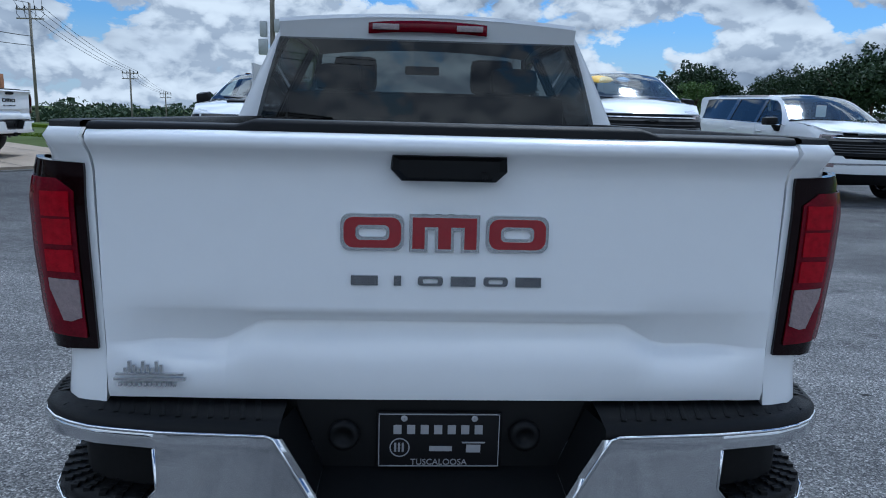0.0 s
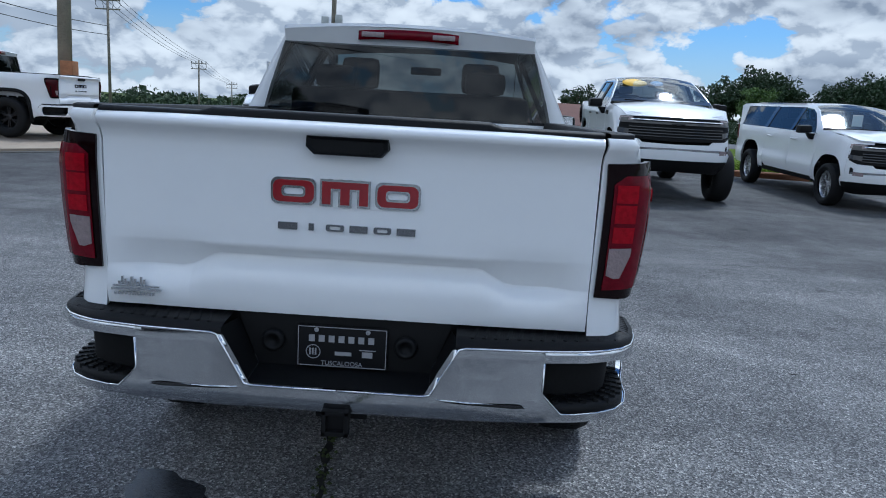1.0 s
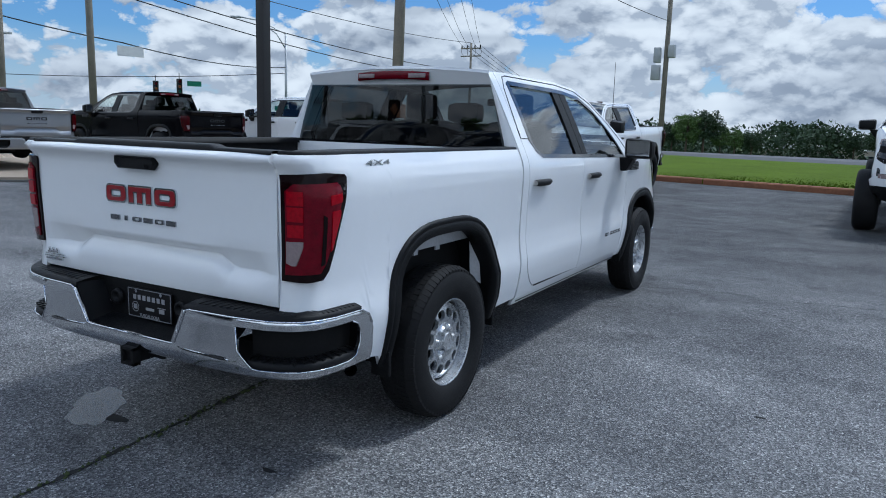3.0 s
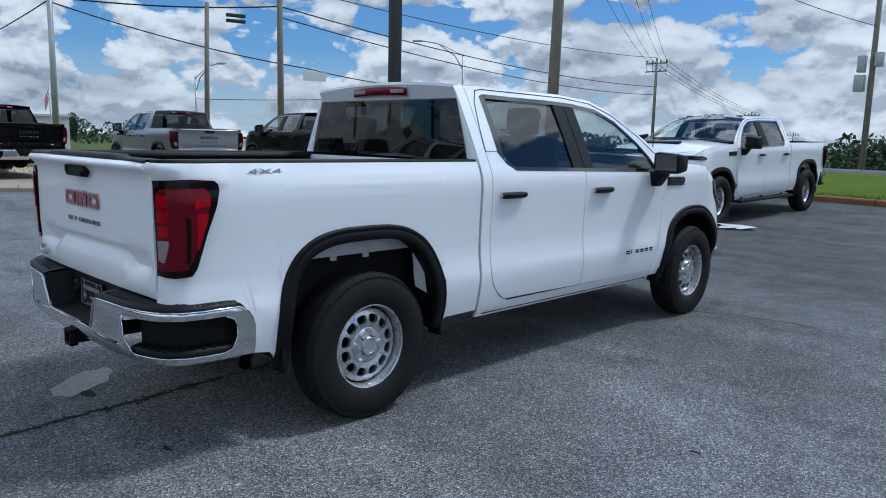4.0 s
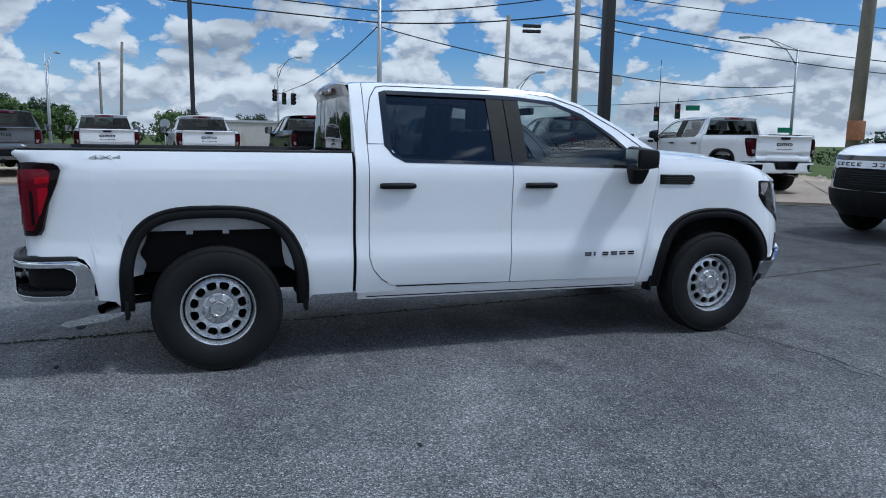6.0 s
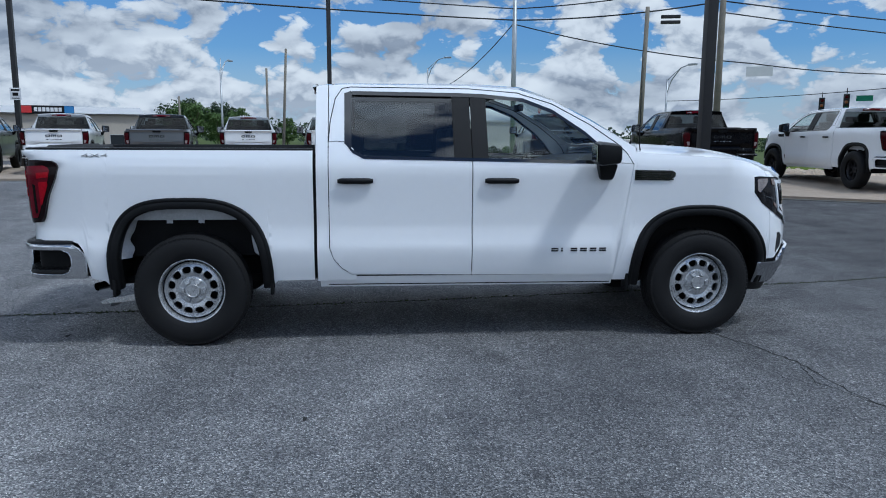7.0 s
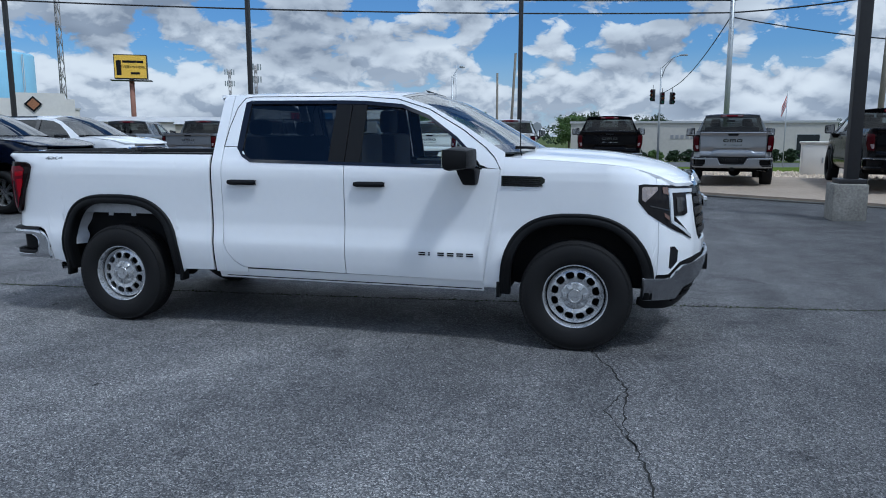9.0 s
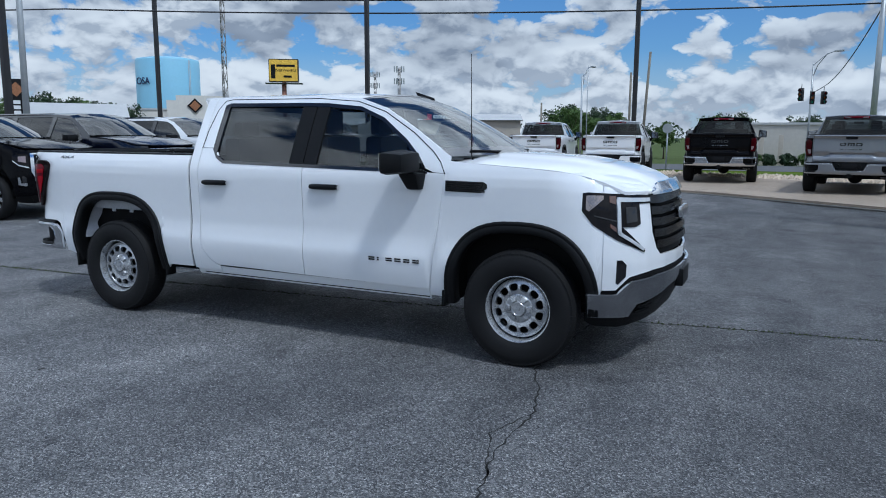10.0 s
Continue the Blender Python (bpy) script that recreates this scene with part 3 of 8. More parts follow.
def seat(parent, x, y, w, z=0.72, head=True):
    bm = bmesh.new()
    box(bm, x - w / 2, x + w / 2, y, y + 0.5, z, z + 0.2, 0.05)
    part("seat_cushion", bm, SEAT, parent)
    bm = bmesh.new()
    box(bm, x - w / 2, x + w / 2, y - 0.10, y + 0.08, z + 0.12, z + 0.80, 0.06, Matrix.Translation((0, 0, 0)))
    part("seat_back", bm, SEAT, parent)
    if head:
        for dx in ((0,) if w < 0.8 else (-w / 2 + 0.27, w / 2 - 0.27)):
            bm = bmesh.new()
            hw, ht = (0.13, 1.01) if w < 0.8 else (0.12, 0.93)
            box(bm, x + dx - hw, x + dx + hw, y - 0.12, y - 0.01, z + 0.80, z + ht, 0.045)
            tube(bm, [(x + dx - 0.05, y - 0.05, z + 0.7), (x + dx - 0.05, y - 0.05, z + 0.85)], 0.008)
            tube(bm, [(x + dx + 0.05, y - 0.05, z + 0.7), (x + dx + 0.05, y - 0.05, z + 0.85)], 0.008)
            part("headrest", bm, SEAT, parent)


def badge_block(parent, name, x, y, z, w, h, kind, face, rim):
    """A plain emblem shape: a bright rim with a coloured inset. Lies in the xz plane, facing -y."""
    def hoop(bm, e, d):
        # a rounded ring, grown by e, proud by d
        def loop(hw, hh, r, yy):
            pts = []
            for cx, cz, a0 in ((1, 1, 0), (-1, 1, 90), (-1, -1, 180), (1, -1, 270)):
                for k in range(5):
                    a = radians(a0 + 22.5 * k)
                    pts.append(bm.verts.new((x + cx * (hw - r) + r * math.cos(a), yy, z + cz * (hh - r) + r * math.sin(a))))
            return pts
        ow, oh, iw, ih = w / 2 + e, h / 2 + e, w * 0.29 - e, h * 0.24 - e
        rings = [loop(ow, oh, 0.3 * h, y + 0.004), loop(ow - 0.001, oh - 0.001, 0.3 * h, y - d), loop(iw, ih, min(0.16 * h, ih * 0.9), y - d), loop(iw, ih, min(0.16 * h, ih * 0.9), y + 0.004)]
        for p, q in zip(rings, rings[1:]):
            for i in range(20):
                bm.faces.new((p[i], q[i], q[(i + 1) % 20], p[(i + 1) % 20]))
        bmesh.ops.recalc_face_normals(bm, faces=bm.faces)

    def solid(bm, e, d):
        for k, (x0, x1, z0, z1) in enumerate(bars):
            box(bm, x + x0 * w - e, x + x1 * w + e, y - d - 0.0002 * k, y + 0.004, z + z0 * h - e, z + z1 * h + e, 0.0)

    bars = {"twin": [(-0.5, -0.31, -0.5, 0.5), (0.31, 0.5, -0.5, 0.5), (-0.10, 0.10, -0.5, 0.5), (-0.31, -0.10, 0.2, 0.5), (0.10, 0.31, 0.2, 0.5)], "bar": [(-0.5, 0.5, -0.5, 0.5)]}.get(kind, ())
    make = solid if bars else hoop
    bm = bmesh.new()
    make(bm, 0.007 if rim else 0.0, 0.006)
    b = part(name, bm, rim or face, parent, smooth=False)
    if rim:
        bm = bmesh.new()
        make(bm, 0.0, 0.0085)
        part("inset", bm, face, b, smooth=False)
    return b


def mirror_unit(parent, side, tow=False):
    """A door mirror swept back at its outer end, on a tapered foot."""
    k = 1.45 if tow else 1.0

    def sweep(bm, top=0.0):
        for v in bm.verts:
            f = v.co.x - 1.0
            v.co.y -= 0.14 * f
            v.co.z -= top * max(0.0, v.co.z - 1.38) * f
            v.co.x *= side
        if side < 0:
            bmesh.ops.reverse_faces(bm, faces=bm.faces)
        return bm

    bm = bmesh.new()
    box(bm, 0.995, 1.245, 2.865, 3.045, 1.295, 1.295 + 0.172 * k, 0.04)
    for v in bm.verts:
        if v.co.y > 2.98:
            v.co.z += (1.385 - v.co.z) * 0.14
            v.co.x += (1.11 - v.co.x) * 0.10
    u = part("mirror", sweep(bm, 0.9), PLASTIC, parent, "black plastic door mirror")
    bm = bmesh.new()
    box(bm, 0.94, 1.085, 2.90, 3.05, 1.185, 1.305, 0.025)
    for v in bm.verts:
        d = (1.305 - v.co.z) / 0.115
        v.co.x += (0.95 - v.co.x) * 0.55 * d
        v.co.y += (2.985 - v.co.y) * 0.35 * d
    part("mirror_arm", sweep(bm), PLASTIC, u)
    bm = bmesh.new()
    box(bm, 1.025, 1.220, 2.858, 2.864, 1.320, 1.270 + 0.172 * k, 0.0)
    part("mirror_glass", sweep(bm), CHROME, u)
    return u


ROOF_EDGE = [(0.86, 1.842), (0.93, 1.858), (1.1, 1.866), (2.0, 1.864), (2.38, 1.838), (2.62, 1.762), (2.9, 1.612), (3.10, 1.49), (3.22, 1.418)]
WINDOW_TOP = [(1.11, 1.795), (1.14, 1.812), (1.9, 1.806), (2.1, 1.80), (2.4, 1.772), (2.62, 1.688), (2.85, 1.53), (2.97, 1.42), (3.04, 1.335), (3.10, 1.31), (3.22, 1.30)]


def cross_rows(edge, bulge, rise, n=12, off=0.0):
    """Rows from flank to flank over edge points (s, z), bowed forwards and up."""
    rows = []
    for i, (s, z) in enumerate(edge):
        p = skin(s, z, off)
        k = i / max(1, len(edge) - 1)
        b, r = bulge[0] + (bulge[1] - bulge[0]) * k, rise[0] + (rise[1] - rise[0]) * k
        rows.append([Vector((p.x * u, p.y + b * (1 - u * u), p.z + r * (1 - abs(u) ** 2.2))) for u in np.linspace(-1, 1, n + 1)])
    return rows


def resample(table, a, b, n):
    return [(float(s), lerp_table(table, s)) for s in np.linspace(a, b, n)]


def hood_z(y):
    return lerp_table([(3.2, 1.43), (3.5, 1.422), (3.98, 1.392), (4.2, 1.358), (4.36, 1.325), (4.5, 1.285), (4.6, 1.248), (4.68, 1.21)], y)


def nose_y(x):
    return float(np.interp(abs(x), [p[0] for p in NOSE_BEND[::-1]], [p[1] for p in NOSE_BEND[::-1]]))


def pickup(label, coat, at, style="plain", front="gmc", fine=False, wheel_style="steel", lift=0.0, R=0.40, track=0.870, tyre=0.228, group="", tail_badge="dark", bumper=None, tow=False, flares=True):
    """A crew-cab pickup, nose along +y, rear axle over the origin."""
    t = thing("pickup_truck", label, "pickup truck", at, group)
    res = 0.03 if fine else 0.07
    Z = Matrix.Translation((0, 0, lift))
    bumper = bumper or CHROME

    def put(name, bm, mat, label="", parent=None, coated=False, smooth=True, sharp=35):
        if lift:
            bmesh.ops.translate(bm, vec=(0, 0, lift), verts=bm.verts)
        ob = part(name, bm, mat, parent or t, label, smooth, sharp)
        return paint(ob, mat) if coated else ob

    rear_arch = mono(grow(arch(*ARCHES[0][:1], *ARCHES[0][1:]), 0, 0, -0.03))
    front_arch = mono(grow(arch(*ARCHES[1][:1], *ARCHES[1][1:]), WB, 0, -0.03))
    for sd in (1, -1):
        # bed side, round the corner to the tailgate
        low = [(S_TAIL, 0.765), (-1.02, 0.765), (-0.82, 0.765), (-0.76, 0.745), (-0.725, 0.70), (-0.705, 0.62), (-0.69, 0.49), (-0.60, 0.475)] + rear_arch + [(0.60, 0.462), (0.862, 0.466)]
        put("bed_side", panel(low, [(S_TAIL, 1.389), (0.862, 1.389)], sd, res=res), coat, coated=True)
        # cab corner, doors, fender
        put("cab_corner", panel([(0.884, 0.455), (0.968, 0.455)], [(0.884, 1.848), (0.93, 1.858), (0.968, 1.86)], sd, res=res), coat, coated=True)
        put("cab_sill", panel([(0.968, 0.455), (1.16, 0.455)], [(0.968, 0.70), (0.998, 0.614), (1.058, 0.543), (1.128, 0.499), (1.16, 0.496)], sd, off=-0.002, res=res), coat, coated=True)
        d = put("rear_door", panel([(0.974, 0.70), (1.0, 0.62), (1.06, 0.55), (1.13, 0.505), (1.997, 0.487)], [(0.974, 1.45), (1.11, 1.45), (1.16, 1.385), (1.23, 1.343), (1.997, 1.322)], sd, res=res), coat, coated=True)
        f = put("front_door", panel([(2.004, 0.487), (3.072, 0.477), (3.192, 1.285)], [(2.004, 1.322), (3.04, 1.306), (3.192, 1.30)], sd, res=res), coat, coated=True)
        put("door_pillar", panel([(0.974, 1.455), (1.11, 1.455)], [(0.974, 1.86), (1.11, 1.866)], sd, res=res), coat, coated=True)
        put("roof_rail", panel(WINDOW_TOP, ROOF_EDGE[2:], sd, res=res * 0.8), coat, coated=True)
        put("rocker_panel", panel([(0.9, 0.405), (3.075, 0.395)], [(0.9, 0.52), (3.075, 0.50)], sd, off=-0.012, res=res), coat, coated=True)
        if fine:
            for z0, z1, off in ((0.492, 0.481, -0.007), (0.4215, 0.4115, -0.0125)):
                bm = bmesh.new()
                tube(bm, [Vector((q.x * sd, q.y, q.z)) for q in (skin(s, z0 + (z1 - z0) * (s - 1.16) / 1.9, off) for s in np.linspace(1.16 if z0 > 0.45 else 0.96, 3.06, 12))], 0.0042, 6)
                put("sill_seam", bm, UNDER)
        up = [(3.080, 0.48), (3.2, 1.285), (3.205, 1.30), (3.225, 1.388), (3.4, 1.372), (3.8, 1.348), (4.05, 1.325), (4.2, 1.295), (4.30, 1.265)]
        put("fender", panel([(3.080, 0.43), (3.19, 0.43)] + front_arch + [(4.30, 0.575)], up, sd, res=res), coat, coated=True)
        put("front_fascia", panel([(4.304, 0.577), (4.395, 0.577), (4.48, 0.66), (4.6, 0.68), (S_GRILLE, 0.69)], [(4.304, 1.262), (4.5, 1.235), (S_GRILLE, 1.215)], sd, res=res), coat, coated=True)
        # dark backing behind the gaps
        for s0, s1, z0, z1 in ((0.84, 1.0, 0.47, 1.40), (1.96, 2.04, 0.48, 1.33), (3.05, 3.24, 0.45, 1.30)):
            put("door_seal", panel([(s0, z0), (s1, z0)], [(s0, z1), (s1, z1)], sd, off=-0.022, res=0.12, flange=0), UNDER)
        # window surround, pillar trim and glass
        put("window_trim", panel([(1.09, 1.44), (1.14, 1.375), (1.22, 1.333), (3.02, 1.298), (3.06, 1.298)], [(1.09, 1.46), (1.14, 1.40), (1.22, 1.356), (3.02, 1.322), (3.06, 1.305)], sd, off=0.003, res=0.06), GLOSSBLACK)
        put("window_trim", panel([(1.085, 1.44), (1.135, 1.395)], [(1.085, 1.80), (1.135, 1.818)], sd, off=0.002, res=0.06), GLOSSBLACK)
        put("window_trim", panel([(s, z - 0.024) for s, z in WINDOW_TOP[1:9]], [(s, z + 0.004) for s, z in WINDOW_TOP[1:9]], sd, off=0.003, res=0.06), GLOSSBLACK)
        put("pillar_trim", panel([(1.868, 1.332), (1.996, 1.33)], [(1.868, 1.80), (1.996, 1.798)], sd, off=0.0, res=0.08), PLASTIC)
        put("pillar_trim", panel([(2.004, 1.33), (2.118, 1.328)], [(2.004, 1.798), (2.118, 1.795)], sd, off=0.0, res=0.08), PLASTIC)
        gd = put("window_glass", panel([(1.13, 1.41), (1.23, 1.345), (1.87, 1.328)], [(1.13, 1.80), (1.87, 1.797)], sd, off=-0.012, res=0.12, flange=0), GLASS_DARK, "dark tinted glass")
        gf = put("window_glass", panel([(2.115, 1.328), (3.04, 1.308)], [(2.115, 1.792), (2.4, 1.765), (2.62, 1.682), (2.85, 1.523), (2.97, 1.412), (3.04, 1.33)], sd, off=-0.012, res=0.12, flange=0), GLASS)
        gd.visible_shadow = gf.visible_shadow = False
        # handles
        for door, ya in ((d, 1.035), (f, 2.085)):
            bm = bmesh.new()
            rows = []
            for k in np.linspace(0, 1, 9):
                y = ya + 0.25 * k
                b = 0.030 + 0.012 * math.sin(math.pi * k)
                hh = 0.020 if 0.05 < k < 0.95 else 0.014
                rows.append([skin(y, 1.178 + dz * hh, o * b) for dz, o in ((-1, 0.25), (-1, 0.8), (-0.3, 1.05), (0.3, 1.05), (1, 0.8), (1, 0.25))])
            rows = [[Vector((p.x * sd, p.y, p.z)) for p in r] for r in rows]
            grid(bm, rows, flip=sd > 0)
            put("door_handle", bm, PLASTIC, "black pull handle", door)
        # arches
        if flares:
            for A in ARCHES:
                put("wheel_arch_flare", flare(*A, sd), PLASTIC, "black plastic arch moulding")
        for A in ARCHES:
            put("wheel_well", well(*A, sd), UNDER)
        # shut line of the doors above the belt
        bm = bmesh.new()
        line = [(0.971, 1.45), (0.985, 1.60), (1.02, 1.76), (1.07, 1.835), (1.13, 1.846), (2.0, 1.842), (2.36, 1.815), (2.62, 1.735), (2.9, 1.58), (3.08, 1.45), (3.15, 1.38), (3.195, 1.30)]
        tube(bm, [Vector((q.x * sd, q.y, q.z)) for q in (skin(s, z, 0.0005) for s, z in line)], 0.0035, 6)
        put("door_seam", bm, UNDER)
        u = mirror_unit(t, sd, tow)
        if lift:
            u.location.z += lift
        # fender vent
        bm = bmesh.new()
        for k in range(5):
            z = 1.188 + 0.014 * k
            pts = [skin(s, z, 0.006) for s in np.linspace(3.215, 3.50 - 0.012 * k * (1 if k < 3 else 0.5), 6)]
            tube(bm, [Vector((q.x * sd, q.y, q.z)) for q in pts], 0.0055, 6)
        put("fender_vent", bm, PLASTIC, "black louvred fender vent")
        put("vent_bed", panel([(3.205, 1.182), (3.47, 1.178), (3.515, 1.21)], [(3.205, 1.256), (3.49, 1.252), (3.515, 1.235)], sd, off=0.002, res=0.1), GLOSSBLACK)
        # rear inner panel inside the wheel opening
        bm = bmesh.new()
        box(bm, 0.83 * sd - 0.01, 0.83 * sd + 0.01, -0.47, 0.43, 0.905, 1.055, 0.0)
        box(bm, 0.815 * sd - 0.025, 0.815 * sd + 0.025, -0.46, 0.42, 0.895, 0.907, 0.0)
        for k in (-0.16, 0.06):
            box(bm, 0.83 * sd - 0.004, 0.83 * sd + 0.004, k - 0.02, k + 0.02, 0.87, 0.90, 0.0)
        put("inner_panel", bm, INNERWHITE, "pale primed inner bed panel")
        bm = bmesh.new()
        grid(bm, [[(sd * (0.885 - 0.18 * k * min(1.0, 0.45 + 1.6 * (z - 0.62))), -0.50 + 0.06 * k + k * (0.012 * math.sin(31 * z) + 0.008 * math.sin(57 * z)) + 0.35 * max(0.0, z - 0.8), z) for z in np.linspace(0.62, 1.01, 22)] for k in np.linspace(0, 1, 6)], flip=sd > 0)
        put("inner_fold", bm, INNERWHITE)
        bm = bmesh.new()
        grid(bm, [[(sd * (0.885 - 0.04 * k), 0.475 - 0.05 * k - 0.30 * max(0.0, z - 0.8) + 0.015 * math.sin(14 * z), z) for z in np.linspace(0.62 + 0.04 * k, 0.98, 10)] for k in np.linspace(0, 1, 6)], flip=sd < 0)
        put("inner_fold", bm, INNERWHITE)
        # wheels
        wheel(t, track, 0.0, R, sd, R, tyre, 0.228 if wheel_style == "steel" else 0.245, wheel_style, fine)
        wheel(t, track, WB, R, sd, R, tyre, 0.228 if wheel_style == "steel" else 0.245, wheel_style, fine)
        # mud flaps
        for yy in (-0.535, 0.555, WB - 0.56):
            bm = bmesh.new()
            box(bm, 0.90 * sd - 0.06, 0.90 * sd + 0.04, yy - 0.012, yy + 0.012, 0.36, 0.48, 0.006)
            put("mud_flap", bm, PLASTIC)

    # roof, screens, hood
    bm = bmesh.new()
    grid(bm, cross_rows(resample(ROOF_EDGE, 0.86, 2.38, 14), (-0.01, 0.10), (0.035, 0.052), 16), flip=False)
    put("roof", bm, coat, coated=True)
    bm = bmesh.new()
    grid(bm, [[p - Vector((0, 0, 0.03)) for p in r] for r in cross_rows(resample(ROOF_EDGE, 0.9, 2.36, 6), (-0.01, 0.08), (0.03, 0.045), 8)], flip=True)
    put("headliner", bm, HEADLINER)
    bm = bmesh.new()
    grid(bm, cross_rows(resample(ROOF_EDGE, 2.385, 3.20, 12), (0.10, 0.20), (0.052, 0.01), 16, off=-0.012))
    g = put("windscreen", bm, GLASS_CLEAR, "sloping clear windscreen")
    g.visible_shadow = False
    bm = bmesh.new()
    rows = cross_rows(resample(ROOF_EDGE, 2.37, 2.42, 3), (0.095, 0.105), (0.054, 0.052), 16, off=-0.006)
    grid(bm, rows)
    rows = cross_rows(resample(ROOF_EDGE, 3.13, 3.225, 3), (0.20, 0.21), (0.012, 0.01), 16, off=-0.006)
    grid(bm, rows)
    put("screen_frit", bm, GLOSSBLACK)
    bm = bmesh.new()
    rows = []
    for k in np.linspace(0, 1, 15 if fine else 9):
        row = []
        for u in np.linspace(-1, 1, 25 if fine else 13):
            w = lerp_table([(0, 0.86), (0.35, 0.90), (0.7, 0.90), (0.88, 0.86), (1, 0.80)], k)
            x = w * u
            ya, yb = 3.40 - 0.19 * u * u, min(nose_y(x) - 0.05, 4.61)
            y = ya + (yb - ya) * k
            b = 0.020 * (1 / (1 + math.exp((abs(x) - 0.42) * 26))) * math.sin(math.pi * min(1, 0.25 + k * 0.75))
            row.append((x, y, hood_z(y + 0.02 * u * u) + b - 0.052 * abs(u) ** 3 - 0.045 * max(0.0, (k - 0.78) / 0.22) ** 2))
        rows.append(row)
    grid(bm, rows, flange=(0, 0, -0.02))
    hood = put("hood", bm, coat, coated=True)
    bm = bmesh.new()
    grid(bm, [[(x, 3.44 - 0.19 * (x / 0.86) ** 2 - d, 1.405 + 0.012 * k) for x in np.linspace(-0.84, 0.84, 9)] for k, d in ((0, 0.0), (1, 0.20))], flip=True)
    put("cowl", bm, PLASTIC)
    bm = bmesh.new()
    for x0, x1 in ((-0.62, -0.02), (0.10, 0.66)):
        tube(bm, [(x0, 3.335 - 0.15 * x0 * x0, 1.445), ((x0 + x1) / 2, 3.37, 1.447), (x1, 3.32 - 0.12 * x1 * x1, 1.455)], 0.009, 6)
    put("wiper", bm, PLASTIC)

    # back of the cab
    bm = bmesh.new()
    for sd in (1, -1):
        rows = []
        for z in np.linspace(1.37, 1.84, 8):
            gx = lerp_table([(1.37, 0.81), (1.77, 0.70), (1.85, 0.675)], z)
            e = skin(0.9, z).x
            rows.append([(sd * (gx + (e - gx) * k), 0.885 - 0.012 * math.sin(math.pi * k) + (z - 1.37) * 0.02, z) for k in np.linspace(0, 1, 4)])
        grid(bm, rows, flip=sd < 0)
    grid(bm, [[(x, 0.892 - dy, z + 0.04 * (1 - (x / 0.7) ** 2) * k) for x in np.linspace(-0.70, 0.70, 13)] for z, dy, k in ((1.772, 0.0, 0), (1.80, 0.012, 0.3), (1.842, 0.036, 0.9), (1.86, 0.030, 0.9))], flip=False)
    grid(bm, [[(x, 0.886, z) for x in np.linspace(-0.90, 0.90, 7)] for z in (0.55, 1.385)])
    bmesh.ops.recalc_face_normals(bm, faces=bm.faces)
    put("cab_back", bm, coat, coated=True)
    bm = bmesh.new()
    grid(bm, [[(w * u, 0.879 - 0.012 * (1 - u * u) + dy, z) for u in np.linspace(-1, 1, 9)] for z, w, dy in ((1.383, 0.822, 0.0), (1.58, 0.770, 0.004), (1.778, 0.708, 0.008))])
    g = put("rear_window", bm, GLASS_REAR, "dark tinted rear window")
    g.visible_shadow = False
    bm = bmesh.new()
    box(bm, -0.81, 0.81, 0.876, 0.894, 1.38, 1.40, 0.0)
    put("rear_window_frame", bm, GLOSSBLACK)
    bm = bmesh.new()
    grid(bm, [[(x, 0.866 - 0.016 * (1 - (x / 0.29) ** 4) - dy, z + 0.012 * (1 - (x / 0.29) ** 2)) for x in np.linspace(-0.285, 0.275, 11)] for z, dy in ((1.800, 0.0), (1.806, 0.006), (1.846, 0.006), (1.852, 0.0))])
    hl = put("high_brake_light", bm, LENSRED, "red high-level brake light")
    for x0, x1 in ((-0.265, -0.14), (0.13, 0.255)):
        bm = bmesh.new()
        box(bm, x0, x1, 0.838, 0.85, 1.818, 1.846, 0.003)
        put("cargo_lamp", bm, LENSCLEAR, "", hl)

    # bed
    bm = bmesh.new()
    grid(bm, [[(x, y, 0.90) for x in (-0.80, 0.0, 0.80)] for y in (-1.05, 0.0, 0.85)], flip=True)
    for sd in (1, -1):
        grid(bm, [[(sd * 0.80, y, z) for z in (0.90, 1.15, 1.375)] for y in np.linspace(-1.04, 0.85, 6)], flip=sd < 0)
    grid(bm, [[(x, -1.045, z) for x in (-0.80, 0.8)] for z in (0.90, 1.375)], flip=True)
    put("bed_liner", bm, LINER, "black sprayed bed liner")
    bm = bmesh.new()
    for k in range(13):
        box(bm, -0.74 + 0.12 * k - 0.02, -0.74 + 0.12 * k + 0.02, -1.0, 0.82, 0.898, 0.912, 0.004)
    put("bed_rib", bm, LINER)
    bm = bmesh.new()
    box(bm, -0.80, 0.80, 0.835, 0.862, 0.90, 1.385, 0.006)
    put("bed_front_wall", bm, coat, coated=True)
    for sd in (1, -1):
        bm = bmesh.new()
        rows = []
        for s in np.linspace(S_TAIL + 0.01, 0.862, 30):
            p = skin(s, 1.389)
            f = min(1.0, max(0.0, (-1.0 - s) / 0.06))
            rows.append([(sd * max(0.772, p.x - a * (1 - 0.7 * f)), p.y + min(a, 0.03) * f, z) for a, z in ((0.006, 1.384), (0.006, 1.400), (0.018, 1.404), (0.125, 1.404), (0.135, 1.37))])
        grid(bm, rows, flip=sd > 0)
        put("bed_rail_cap", bm, PLASTIC)

    # tailgate
    def gate(x, z):
        a = abs(x)
        zs = 1.0 - 0.014 * (1 - min(1, max(0, (a - 0.40) / 0.1)))
        zc = lerp_table([(0.0, 0.957), (0.41, 0.957), (0.43, 0.953), (0.47, 0.930), (0.50, 0.914), (0.53, 0.908), (0.8, 0.908)], a)
        y = -1.112 + 0.02 * (a / 0.765) ** 4
        deep = 0.052 * min(1.0, max(0.12, (0.745 - a) / 0.09))
        if z > 1.295:
            y -= 0.044 * min(1, (z - 1.295) / 0.065) ** 2
